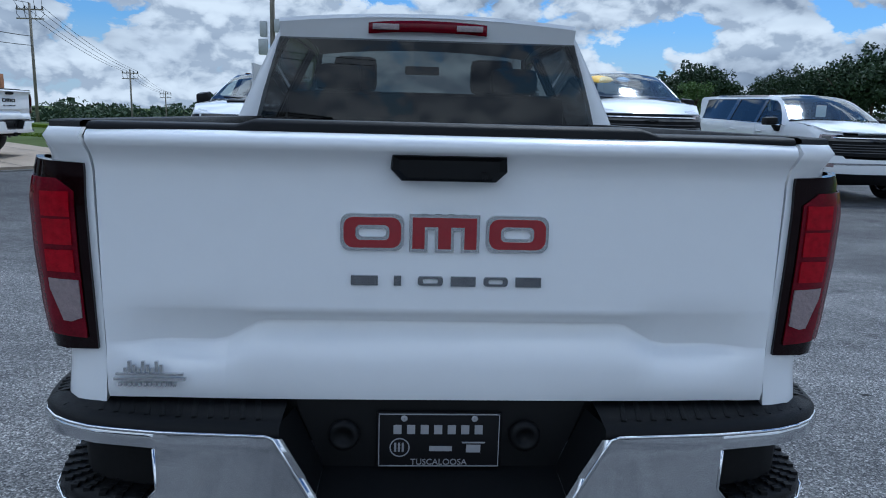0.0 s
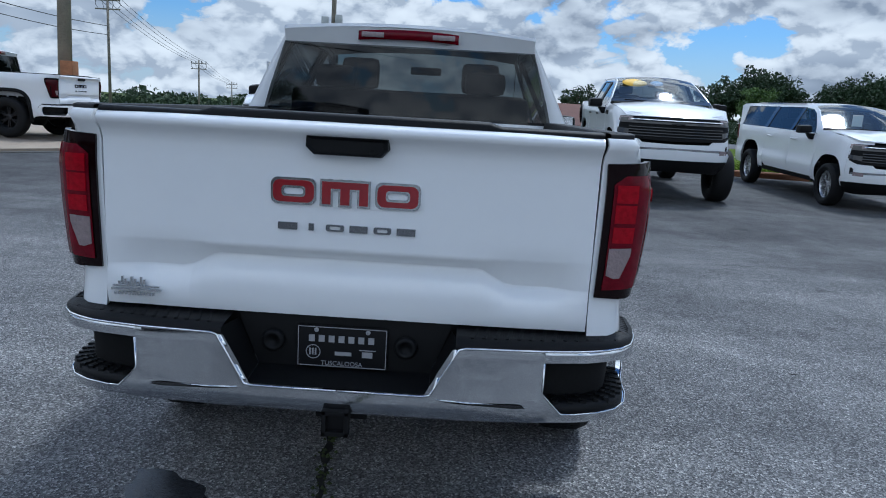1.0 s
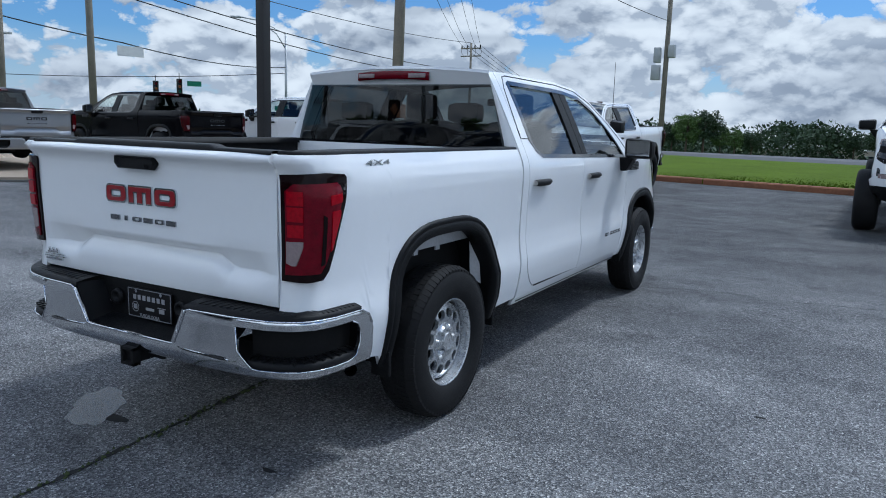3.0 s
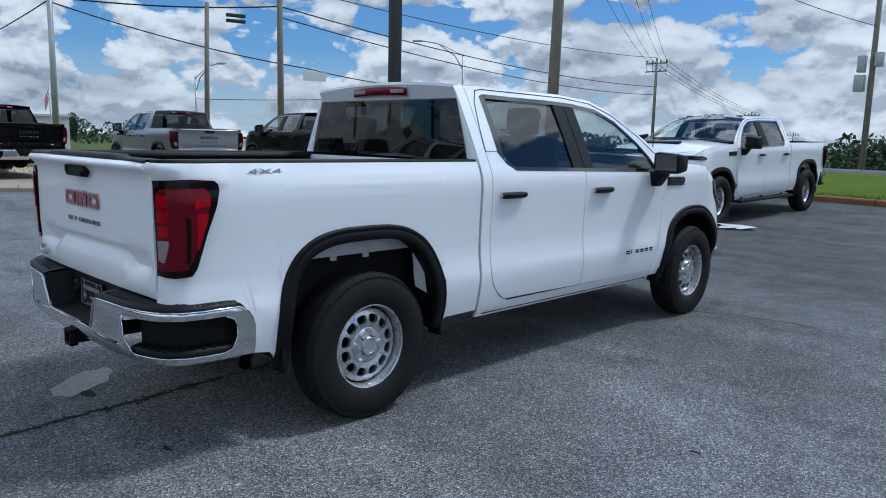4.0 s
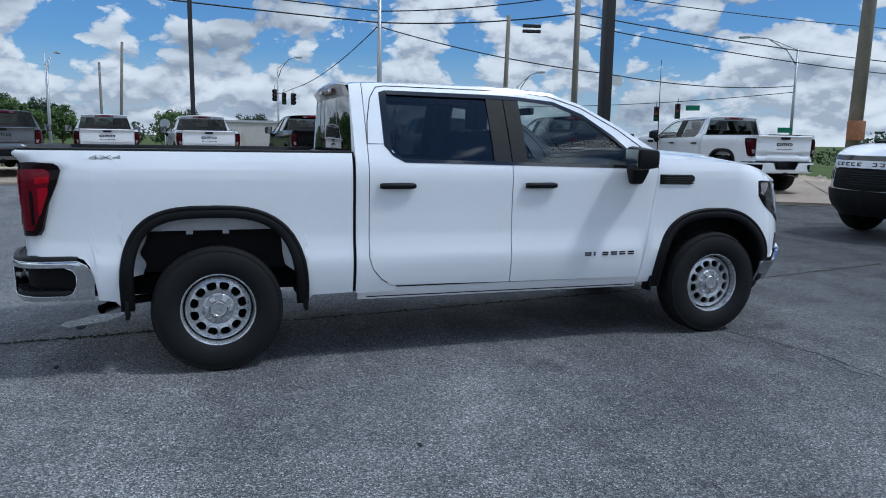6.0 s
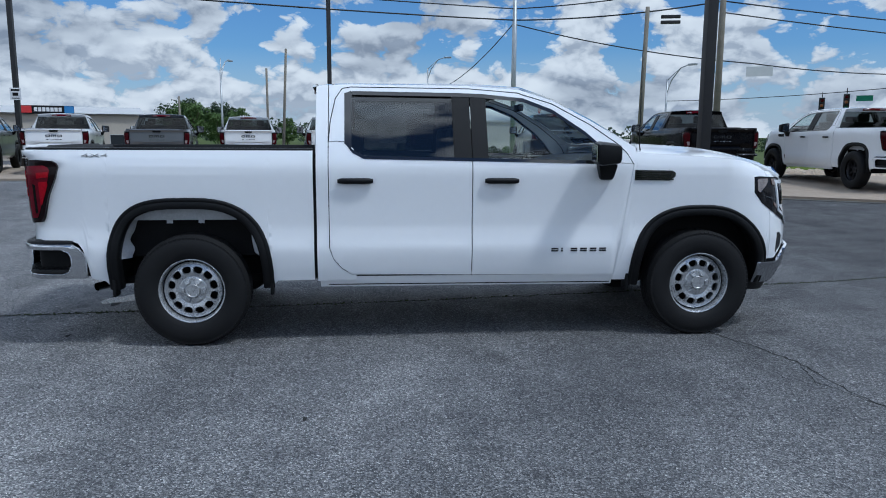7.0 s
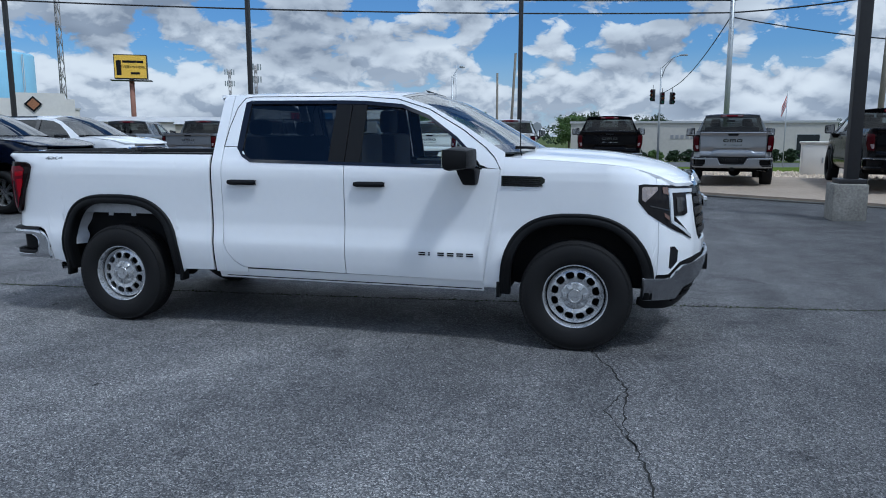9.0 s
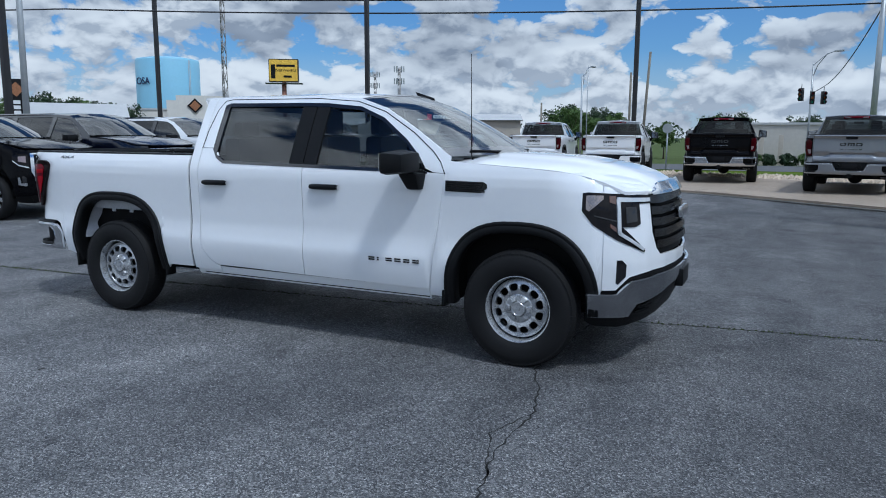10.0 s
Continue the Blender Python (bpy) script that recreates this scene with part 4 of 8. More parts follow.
        if z > 1.372:
            y += 0.03 * ((z - 1.372) / 0.018) ** 2
        if zc <= z <= zs:
            y += deep * (zs - z) / (zs - zc)
        elif z < zc:
            y += deep * (1 - 0.85 * min(1, (zc - z) / 0.05))
        return y + (0.006 if z < 0.80 else 0)

    bm = bmesh.new()
    xs = sorted(set(np.round(np.linspace(-0.766, 0.766, 35 if fine else 13), 4)) | {-0.53, -0.5, -0.47, -0.43, -0.41, 0.41, 0.43, 0.47, 0.5, 0.53})
    zrow = lambda x: [0.778, 0.80, 0.85, 0.885] + [lerp_table([(0.0, 0.957), (0.41, 0.957), (0.43, 0.953), (0.47, 0.930), (0.50, 0.914), (0.53, 0.908), (0.8, 0.908)], abs(x)) + d for d in (-0.020, -0.008, -0.001, 0.002)] + [0.99, 1.004, 1.05, 1.12, 1.2, 1.26, 1.30, 1.32, 1.338, 1.352, 1.362, 1.372, 1.382, 1.390]  # noqa: E731
    rows = [[Vector((x, gate(x, z), z)) for z in sorted(zrow(x))] for x in xs]
    grid(bm, rows, flange=(0, 0.03, 0))
    tg = put("tailgate", bm, coat, coated=True, sharp=50)
    bm = bmesh.new()
    rows = [[(x, y, z - (0.012 if abs(x) > 0.43 and z > 1.4 else 0.0)) for y, z in ((-1.120, 1.386), (-1.122, 1.406), (-1.11, 1.414), (-1.05, 1.416), (-1.04, 1.38))] for x in (-0.765, -0.46, -0.42, 0.42, 0.46, 0.765)]
    grid(bm, rows, flip=True)
    put("tailgate_cap", bm, PLASTIC, "black plastic top cap", tg)
    for sd in (1, -1):
        bm = bmesh.new()
        box(bm, sd * 0.768 - 0.012, sd * 0.768 + 0.012, -1.052, -1.03, 0.77, 1.37, 0.0)
        put("tailgate_seal", bm, UNDER)
    bm = bmesh.new()
    hz = 1.32
    ring0 = [(-0.125, 0.030), (0.125, 0.030), (0.127, -0.004), (0.103, -0.029), (-0.103, -0.029), (-0.127, -0.004)]
    r0 = [bm.verts.new((x, -1.122, hz + z)) for x, z in ring0]
    r1 = [bm.verts.new((x * 0.97, -1.154, hz + z * 0.88)) for x, z in ring0]
    r2 = [bm.verts.new((x * 0.86, -1.143, hz + z * 0.66 - 0.002)) for x, z in ring0]
    for a, b in ((r0, r1), (r1, r2)):
        for i in range(6):
            bm.faces.new((a[i], b[i], b[(i + 1) % 6], a[(i + 1) % 6]))
    bm.faces.new(r2)
    lathe(bm, [(0.009, -1.147), (0.009, -1.144), (0.001, -1.143)], 10, axis="y", m=Matrix.Translation((0.075, 0, hz - 0.012)))
    bmesh.ops.recalc_face_normals(bm, faces=bm.faces)
    put("tailgate_handle", bm, PLASTIC, "black recessed tailgate handle", tg, sharp=20)
    if tail_badge:
        red = tail_badge == "red"
        dz = lift
        for nm, cx, w, kd in (("emblem", -0.165, 0.128, "ring"), ("emblem", -0.006, 0.142, "twin"), ("emblem", 0.156, 0.128, "open")):
            badge_block(tg, nm, cx, -1.114, 1.176 + dz, w, 0.070, kd, BADGERED if red else GLOSSBLACK, CHROME if red else None)
        for k in range(6):
            badge_block(tg, "emblem_bar", -0.182 + 0.0735 * k, -1.113, 1.067 + dz, (0.06, 0.016, 0.058, 0.056, 0.056, 0.058)[k], 0.022, "ring" if k % 2 == 0 and k else "bar", DARKCHROME, None)
    if tail_badge == "red":
        bm = bmesh.new()
        box(bm, -0.745, -0.585, -1.112, -1.104, 0.826, 0.832, 0.0)
        box(bm, -0.74, -0.59, -1.112, -1.104, 0.838, 0.843, 0.0)
        for k in range(9):
            box(bm, -0.722 + 0.010 * k, -0.715 + 0.010 * k, -1.112, -1.104, 0.845, 0.855 + 0.008 * ((k * 5) % 3), 0.0)
        for k in range(12):
            box(bm, -0.735 + 0.011 * k, -0.728 + 0.011 * k, -1.112, -1.104, 0.812, 0.820, 0.0)
        put("dealer_emblem", bm, CHROME, "small silver dealer emblem", tg, smooth=False)

    # tail lamps, wrapped round the corner
    for sd in (1, -1):
        def lamp(s, z, off=0.0):
            k = min(1.0, max(0.0, (s - S_TAIL) / (-0.825 - S_TAIL)))
            p = skin(s, z, off + 0.010 * math.sin(math.pi * k))
            p.x += 0.034 * math.sin(math.pi * k ** 0.8) ** 0.8 * lerp_table([(0.88, 0.45), (0.98, 0.85), (1.1, 1.0), (1.24, 1.0), (1.29, 0.75), (1.325, 0.35)], z)
            return p

        edge = S_TAIL + 0.008
        house = panel([(edge, 0.892), (-1.06, 0.888), (-0.995, 0.895), (-0.97, 0.93), (-0.925, 1.08), (-0.875, 1.20), (-0.857, 1.27)], [(edge, 1.312), (-1.0, 1.322), (-0.89, 1.315), (-0.867, 1.30), (-0.857, 1.275)], sd, off=0.008, res=0.025, surf=lamp, flange=0.03)
        tl = put("tail_light", house, LENSDARK, "red tail light with black edge")
        put("red_lens", panel([(edge + 0.015, 0.918), (-1.012, 0.925), (-0.992, 0.965), (-0.918, 1.19), (-0.905, 1.245)], [(edge + 0.015, 1.250), (edge + 0.045, 1.278), (-0.94, 1.284), (-0.916, 1.27), (-0.905, 1.25)], sd, off=0.012, res=0.025, flange=0.004, surf=lamp), LENSRED if fine else LENSDIM, "", tl)
        for z0, z1 in ((1.195, 1.250), (1.132, 1.189), (1.070, 1.120)):
            put("brake_lamp", panel([(edge + 0.022, z0), (edge + 0.074, z0)], [(edge + 0.022, z1), (edge + 0.074, z1)], sd, off=0.015, res=0.03, flange=0.004, surf=lamp), LENSHOT if fine else LENSDIM, "", tl)
        put("reverse_lamp", panel([(edge + 0.018, 0.966), (edge + 0.04, 0.956), (edge + 0.054, 0.958), (edge + 0.074, 1.03)], [(edge + 0.018, 1.052), (edge + 0.074, 1.055)], sd, off=0.015, res=0.03, flange=0.004, surf=lamp), LENSCLEAR, "clear reversing lamp", tl)
        put("dark_strip", panel([(-1.018, 0.955), (-1.000, 0.96)], [(-1.018, 1.16), (-1.000, 1.15)], sd, off=0.0145, res=0.03, flange=0.002, surf=lamp), LENSDARK, "", tl)
        put("side_marker", panel([(-0.985, 1.195), (-0.912, 1.205)], [(-0.985, 1.235), (-0.912, 1.24)], sd, off=0.016, res=0.03, flange=0.004, surf=lamp), LENSHOT if fine else LENSDIM, "", tl)
        put("side_marker", panel([(-0.975, 1.01), (-0.965, 1.02), (-0.922, 1.15)], [(-0.975, 1.17), (-0.965, 1.172), (-0.922, 1.175)], sd, off=0.015, res=0.03, flange=0.004, surf=lamp), LENSHOT if fine else LENSDIM, "", tl)

    # rear bumper
    BPTS = [(0.0, -1.215), (0.40, -1.212), (0.62, -1.195), (0.77, -1.168), (0.868, -1.125), (0.928, -1.055), (0.955, -0.955), (0.963, -0.82), (0.963, -0.705)]
    barc = [(0.0, 0.0, -1.215)] + arc_path(BPTS, 0.0, True)
    bs, bx, by = (np.array([p[i] for p in barc]) for i in range(3))
    uend = barc[-1][0]

    def bump(u, z, off=0.0):
        x, y = float(np.interp(u, bs, bx)), float(np.interp(u, bs, by))
        (xa, ya), (xb, yb) = ((float(np.interp(q, bs, bx)), float(np.interp(q, bs, by))) for q in (u - 0.03, u + 0.03))
        n = math.hypot(xb - xa, yb - ya)
        d = off + lerp_table([(0.485, -0.040), (0.50, -0.018), (0.53, -0.008), (0.56, -0.004), (0.63, -0.002), (0.70, 0.002), (0.730, 0.003), (0.738, -0.002), (0.745, -0.012)], z)
        return Vector((x + (yb - ya) / n * d, y - (xb - xa) / n * d, z))

    u_of = lambda x: float(np.interp(x, bx, bs))  # noqa: E731
    rb = None
    for sd in (1, -1):
        p0 = u_of(0.635)
        pieces = [([(0.0, 0.492), (uend, 0.500)], [(0.0, 0.572), (0.285, 0.576), (0.290, 0.578), (0.323, 0.640), (p0 - 0.001, 0.640), (p0, 0.600), (u_of(0.70), 0.530), (uend - 0.15, 0.528), (uend - 0.115, 0.545), (uend - 0.092, 0.600), (uend - 0.091, 0.640), (uend, 0.640)]),
                  ([(0.323, 0.640), (p0 - 0.001, 0.640), (p0, 0.702), (uend - 0.15, 0.704), (uend - 0.11, 0.685), (uend - 0.092, 0.655), (uend - 0.091, 0.640), (uend, 0.640)], [(0.323, 0.644), (0.372, 0.733), (u_of(0.655), 0.738), (uend - 0.085, 0.742), (uend - 0.04, 0.715), (uend - 0.012, 0.672), (uend, 0.644)])]
        for lo, up in pieces:
            bm = panel(lo, up, sd, res=0.025, surf=bump, flange=0.02)
            rb2 = put("bumper_face" if rb else "rear_bumper", bm, bumper, "" if rb else ("chrome rear step bumper" if bumper is CHROME else "painted rear step bumper"), rb, coated=bumper is coat and bumper is not CHROME)
            rb = rb or rb2
        bm = bmesh.new()
        tube(bm, [Vector((q.x * sd, q.y, q.z)) for q in [bump(u, 0.575, 0.001) for u in (0.0, 0.14, 0.27)] + [bump(0.290 + 0.082 * k, 0.580 + 0.153 * k, 0.001) for k in np.linspace(0, 1, 4)] + [bump(u, 0.738, 0.001) for u in np.linspace(0.39, uend - 0.085, 16)] + [bump(uend - 0.04, 0.713, 0.001), bump(uend - 0.012, 0.670, 0.001)]], 0.0045, 6)
        put("bumper_edge", bm, CHROME, "", rb)
        if fine:
            bm = bmesh.new()
            ring = [(p0, 0.700), (p0, 0.602), (u_of(0.665), 0.566), (u_of(0.70), 0.531)] + [(u, 0.529) for u in np.linspace(u_of(0.74), uend - 0.16, 6)] + [(uend - 0.117, 0.545), (uend - 0.094, 0.60), (uend - 0.094, 0.653), (uend - 0.112, 0.684), (uend - 0.15, 0.702)]
            tube(bm, [Vector((q.x * sd, q.y, q.z)) for q in (bump(u, z, 0.0) for u, z in ring)], 0.0035, 6)
            put("pocket_edge", bm, CHROME, "", rb)
            # raised gloss-black strip paints the shade of a fold in the chrome
            put("bumper_crease", panel([(0.34, 0.560), (0.56, 0.549), (0.585, 0.552)], [(0.34, 0.5625), (0.56, 0.5625), (0.585, 0.556)], sd, off=0.0035, res=0.03, surf=bump, flange=0.004), GLOSSBLACK, "", rb)
            bm = bmesh.new()
            tube(bm, [Vector((q.x * sd, q.y, q.z)) for q in (bump(u, 0.566 - 0.004 * k, 0.0) for k, u in enumerate(np.linspace(0.31, 0.59, 4)))], 0.003, 6)
            put("bumper_crease", bm, CHROME, "", rb)
        # corner step pocket and pad
        put("corner_step", panel([(u_of(0.66), 0.50), (uend - 0.07, 0.50)], [(u_of(0.66), 0.71), (uend - 0.07, 0.71)], sd, off=-0.075, res=0.06, surf=bump, flange=0), UNDER, "", rb)
        bm = bmesh.new()
        rows = []
        for u in np.linspace(u_of(0.67), uend - 0.095, 10):
            rows.append([bump(u, 0.58, o - 0.012) + Vector((0, 0, dz)) for o, dz in ((-0.085, -0.03), (-0.085, -0.010), (-0.03, -0.016), (-0.004, -0.022), (0.0, -0.05), (-0.01, -0.062))])
        grid(bm, [[Vector((p.x * sd, p.y, p.z)) for p in r] for r in rows], flip=sd > 0)
        put("corner_step_pad", bm, PLASTIC, "black tread step pad", rb)
        if fine:
            bm = bmesh.new()
            for u in np.linspace(u_of(0.69), uend - 0.10, 12):
                for o in (-0.070, -0.052, -0.034, -0.016):
                    c = bump(u, 0.58, o - 0.012)
                    box(bm, c.x * sd - 0.008, c.x * sd + 0.008, c.y - 0.008, c.y + 0.008, 0.556 - 0.006 * (o + 0.07) / 0.07, 0.572 - 0.006 * (o + 0.07) / 0.07, 0.0, None)
            tagged(put("step_stud", bm, PLASTIC, "", rb, smooth=False), kind="stuff")
        # top tread
        bm = bmesh.new()
        rows = []
        for u in np.linspace(0.36, uend - 0.085, 14):
            e = bump(u, 0.735, -0.004)
            inner = Vector((min(e.x, 0.90), -1.04, 0.772)) if e.y < -1.02 else Vector((e.x - 0.10, e.y, 0.772))
            rows.append([e, e + Vector((0, 0, 0.018)), e.lerp(inner, 0.3) + Vector((0, 0, 0.016)), inner])
        grid(bm, [[Vector((p.x * sd, p.y, p.z)) for p in r] for r in rows], flip=sd > 0)
        put("bumper_tread", bm, PLASTIC, "black step tread on the bumper", rb)
        if fine:
            for k in range(13):
                x = 0.42 + 0.036 * k
                yf = float(np.interp(x, bx, by))
                bm = bmesh.new()
                box(bm, -0.006, 0.006, -0.05, 0.05, 0.0, 0.008, 0.002, Matrix.Translation((x * sd, yf + 0.085, 0.759)) @ Matrix.Rotation(radians(-12 * sd), 4, "Z") @ Matrix.Rotation(radians(4), 4, "X"))
                put("tread_bar", bm, PLASTIC, "", rb)
            for u in np.arange(u_of(0.88), uend - 0.10, 0.026):
                p, q = bump(u, 0.735, -0.02), bump(u, 0.735, -0.09)
                bm = bmesh.new()
                tube(bm, [(p.x * sd, p.y, 0.757), (q.x * sd, q.y, 0.764)], 0.006, 5)
                put("tread_bar", bm, PLASTIC, "", rb)
    bm = bmesh.new()
    grid(bm, [[(x * f, y, z) for x in (-1, -0.6, 0.6, 1)] for f, y, z in ((0.345, -1.068, 0.775), (0.335, -1.075, 0.74), (0.28, -1.075, 0.60), (0.285, -1.20, 0.578))], flip=False)
    for sd in (1, -1):
        grid(bm, [[(sd * 0.372, -1.20, 0.75), (sd * 0.345, -1.075, 0.75)], [(sd * 0.288, -1.20, 0.576), (sd * 0.28, -1.075, 0.60)]], flip=sd < 0)
    box(bm, -0.78, 0.78, -1.06, -1.02, 0.70, 0.785, 0.0)
    put("plate_recess", bm, PLASTIC, "", rb)
    if tail_badge:
        bm = bmesh.new()
        box(bm, -0.152, 0.142, -1.092, -1.084, 0.605, 0.745, 0.006)
        pl = put("number_plate", bm, PRINTBLACK, "black dealer plate with white print", rb)
        if fine:
            bm = bmesh.new()
            for x0, x1, z0, z1 in ((-0.148, 0.138, 0.739, 0.741), (-0.148, 0.138, 0.609, 0.611), (-0.148, -0.146, 0.609, 0.741), (0.136, 0.138, 0.609, 0.741), (-0.028, 0.026, 0.648, 0.660)):
                box(bm, x0, x1, -1.0945, -1.091, z0, z1, 0.0)
            for k in range(7):
                box(bm, -0.113 + 0.032 * k, -0.113 + 0.032 * k + 0.019, -1.0945, -1.091, 0.691, 0.713, 0.0)
            lathe(bm, [(0.024, -1.0945), (0.021, -1.0945)], 20, axis="y", m=Matrix.Translation((-0.098, 0, 0.657)))
            for k in range(3):
                box(bm, -0.111 + 0.009 * k, -0.106 + 0.009 * k, -1.0945, -1.091, 0.646, 0.668, 0.0)
            box(bm, 0.050, 0.104, -1.0945, -1.091, 0.668, 0.671, 0.0)
            box(bm, 0.060, 0.094, -1.0945, -1.091, 0.645, 0.664, 0.0)
            for x in (-0.088, 0.078):
                lathe(bm, [(0.008, -1.097), (0.005, -1.099), (0.001, -1.099)], 10, axis="y", m=Matrix.Translation((x, 0, 0.731)))
            put("plate_print", bm, PLATEPRINT, "", pl, smooth=False)
            text_part("plate_lettering", "TUSCALOOSA", 0.021, PLATEPRINT, pl, pose(-0.005, -1.0945, 0.620 + lift), 0.0008)
        for x in (-0.23, 0.20):
            bm = bmesh.new()
            lathe(bm, [(0.038, -1.085), (0.034, -1.10), (0.022, -1.102), (0.018, -1.09), (0.001, -1.088)], 18, axis="y", m=Matrix.Translation((x, 0, 0.685)))
            put("socket", bm, PLASTIC, "", rb)
    bm = bmesh.new()
    box(bm, -0.033, 0.033, -1.20, -0.80, 0.437, 0.503, 0.008)
    for x0, x1, z0, z1 in ((-0.042, -0.028, 0.428, 0.512), (0.028, 0.042, 0.428, 0.512), (-0.042, 0.042, 0.429, 0.443), (-0.042, 0.042, 0.497, 0.511)):
        box(bm, x0, x1, -1.225, -1.185, z0, z1, 0.002)
    box(bm, -0.085, 0.085, -1.10, -1.08, 0.435, 0.515, 0.006)
    box(bm, -0.07, 0.06, -1.14, -0.95, 0.50, 0.525, 0.004)
    put("hitch_receiver", bm, UNDER, "black tow hitch receiver")
    bm = bmesh.new()
    box(bm, -0.027, 0.027, -1.206, -1.201, 0.444, 0.496, 0.0)
    put("hitch_opening", bm, PRINTBLACK)

    # chassis and interior
    bm = bmesh.new()
    for x in (-0.5, 0.5):
        box(bm, x - 0.05, x + 0.05, -1.0, 4.2, 0.44, 0.58, 0.01)
    box(bm, -0.80, 0.80, 0.9, 3.2, 0.50, 0.56, 0.0)
    box(bm, -0.70, 0.70, 3.25, 4.4, 0.42, 0.95, 0.05)
    box(bm, -0.74, 0.74, -0.98, 0.86, 0.62, 0.89, 0.0)
    for y in (0.0, WB):
        tube(bm, [(-0.8, y, 0.40), (0.8, y, 0.40)], 0.05, 10)
    lathe(bm, [(0.001, -0.2), (0.16, -0.12), (0.16, 0.12), (0.001, 0.2)], 14, axis="y", m=Matrix.Translation((0.1, 0, 0.40)))
    tube(bm, [(0.62, -0.30, 0.44), (0.68, -0.58, 0.43), (0.78, -0.66, 0.42)], 0.028, 10)
    put("chassis", bm, UNDER)
    bm = bmesh.new()
    tube(bm, [(0.64, -0.55, 0.43), (0.83, -0.69, 0.415)], 0.030, 12, cap=False)
    put("exhaust_tip", bm, DARKCHROME)
    bm = bmesh.new()
    box(bm, -0.88, 0.88, 0.93, 3.15, 0.54, 0.62, 0.0)
    for sd in (1, -1):
        box(bm, sd * 0.85 - 0.03, sd * 0.85 + 0.03, 0.95, 3.1, 0.6, 1.30, 0.0)
    box(bm, -0.86, 0.86, 0.92, 0.95, 0.6, 1.385, 0.0)
    put("cabin_trim", bm, TRIMGREY)
    bm = bmesh.new()
    rows = [[(x, y, z - 0.02 * abs(x)) for x in np.linspace(-0.84, 0.84, 9)] for y, z in ((2.76, 0.75), (2.72, 1.10), (2.76, 1.26), (2.95, 1.33), (3.30, 1.36))]
    grid(bm, rows, flip=True)
    put("dashboard", bm, TRIMGREY)
    bm = bmesh.new()
    n = 24
    ring = [Matrix.Translation((-0.40, 2.62, 1.16)) @ Matrix.Rotation(radians(65), 4, "X") @ Vector((0.19 * math.cos(2 * math.pi * k / n), 0.19 * math.sin(2 * math.pi * k / n), 0)) for k in range(n + 1)]
    tube(bm, ring, 0.016, 8, cap=False)
    tube(bm, [(-0.58, 2.62, 1.16), (-0.22, 2.62, 1.16)], 0.02, 6)
    tube(bm, [(-0.40, 2.60, 1.16), (-0.40, 2.80, 1.08)], 0.03, 8)
    put("steering_wheel", bm, TRIMGREY)
    cab = t
    for x in (-0.42, 0.42):
        seat(cab, x, 1.98, 0.52, 0.76 + lift)
    seat(cab, 0.0, 1.13, 1.42, 0.74 + lift)
    bm = bmesh.new()
    box(bm, -0.12, 0.12, 2.50, 2.54, 1.70, 1.76, 0.015)
    put("inner_mirror", bm, TRIMGREY)

    # front
    front_end(t, put, front, coat, bumper, fine, res, lift)
    return t


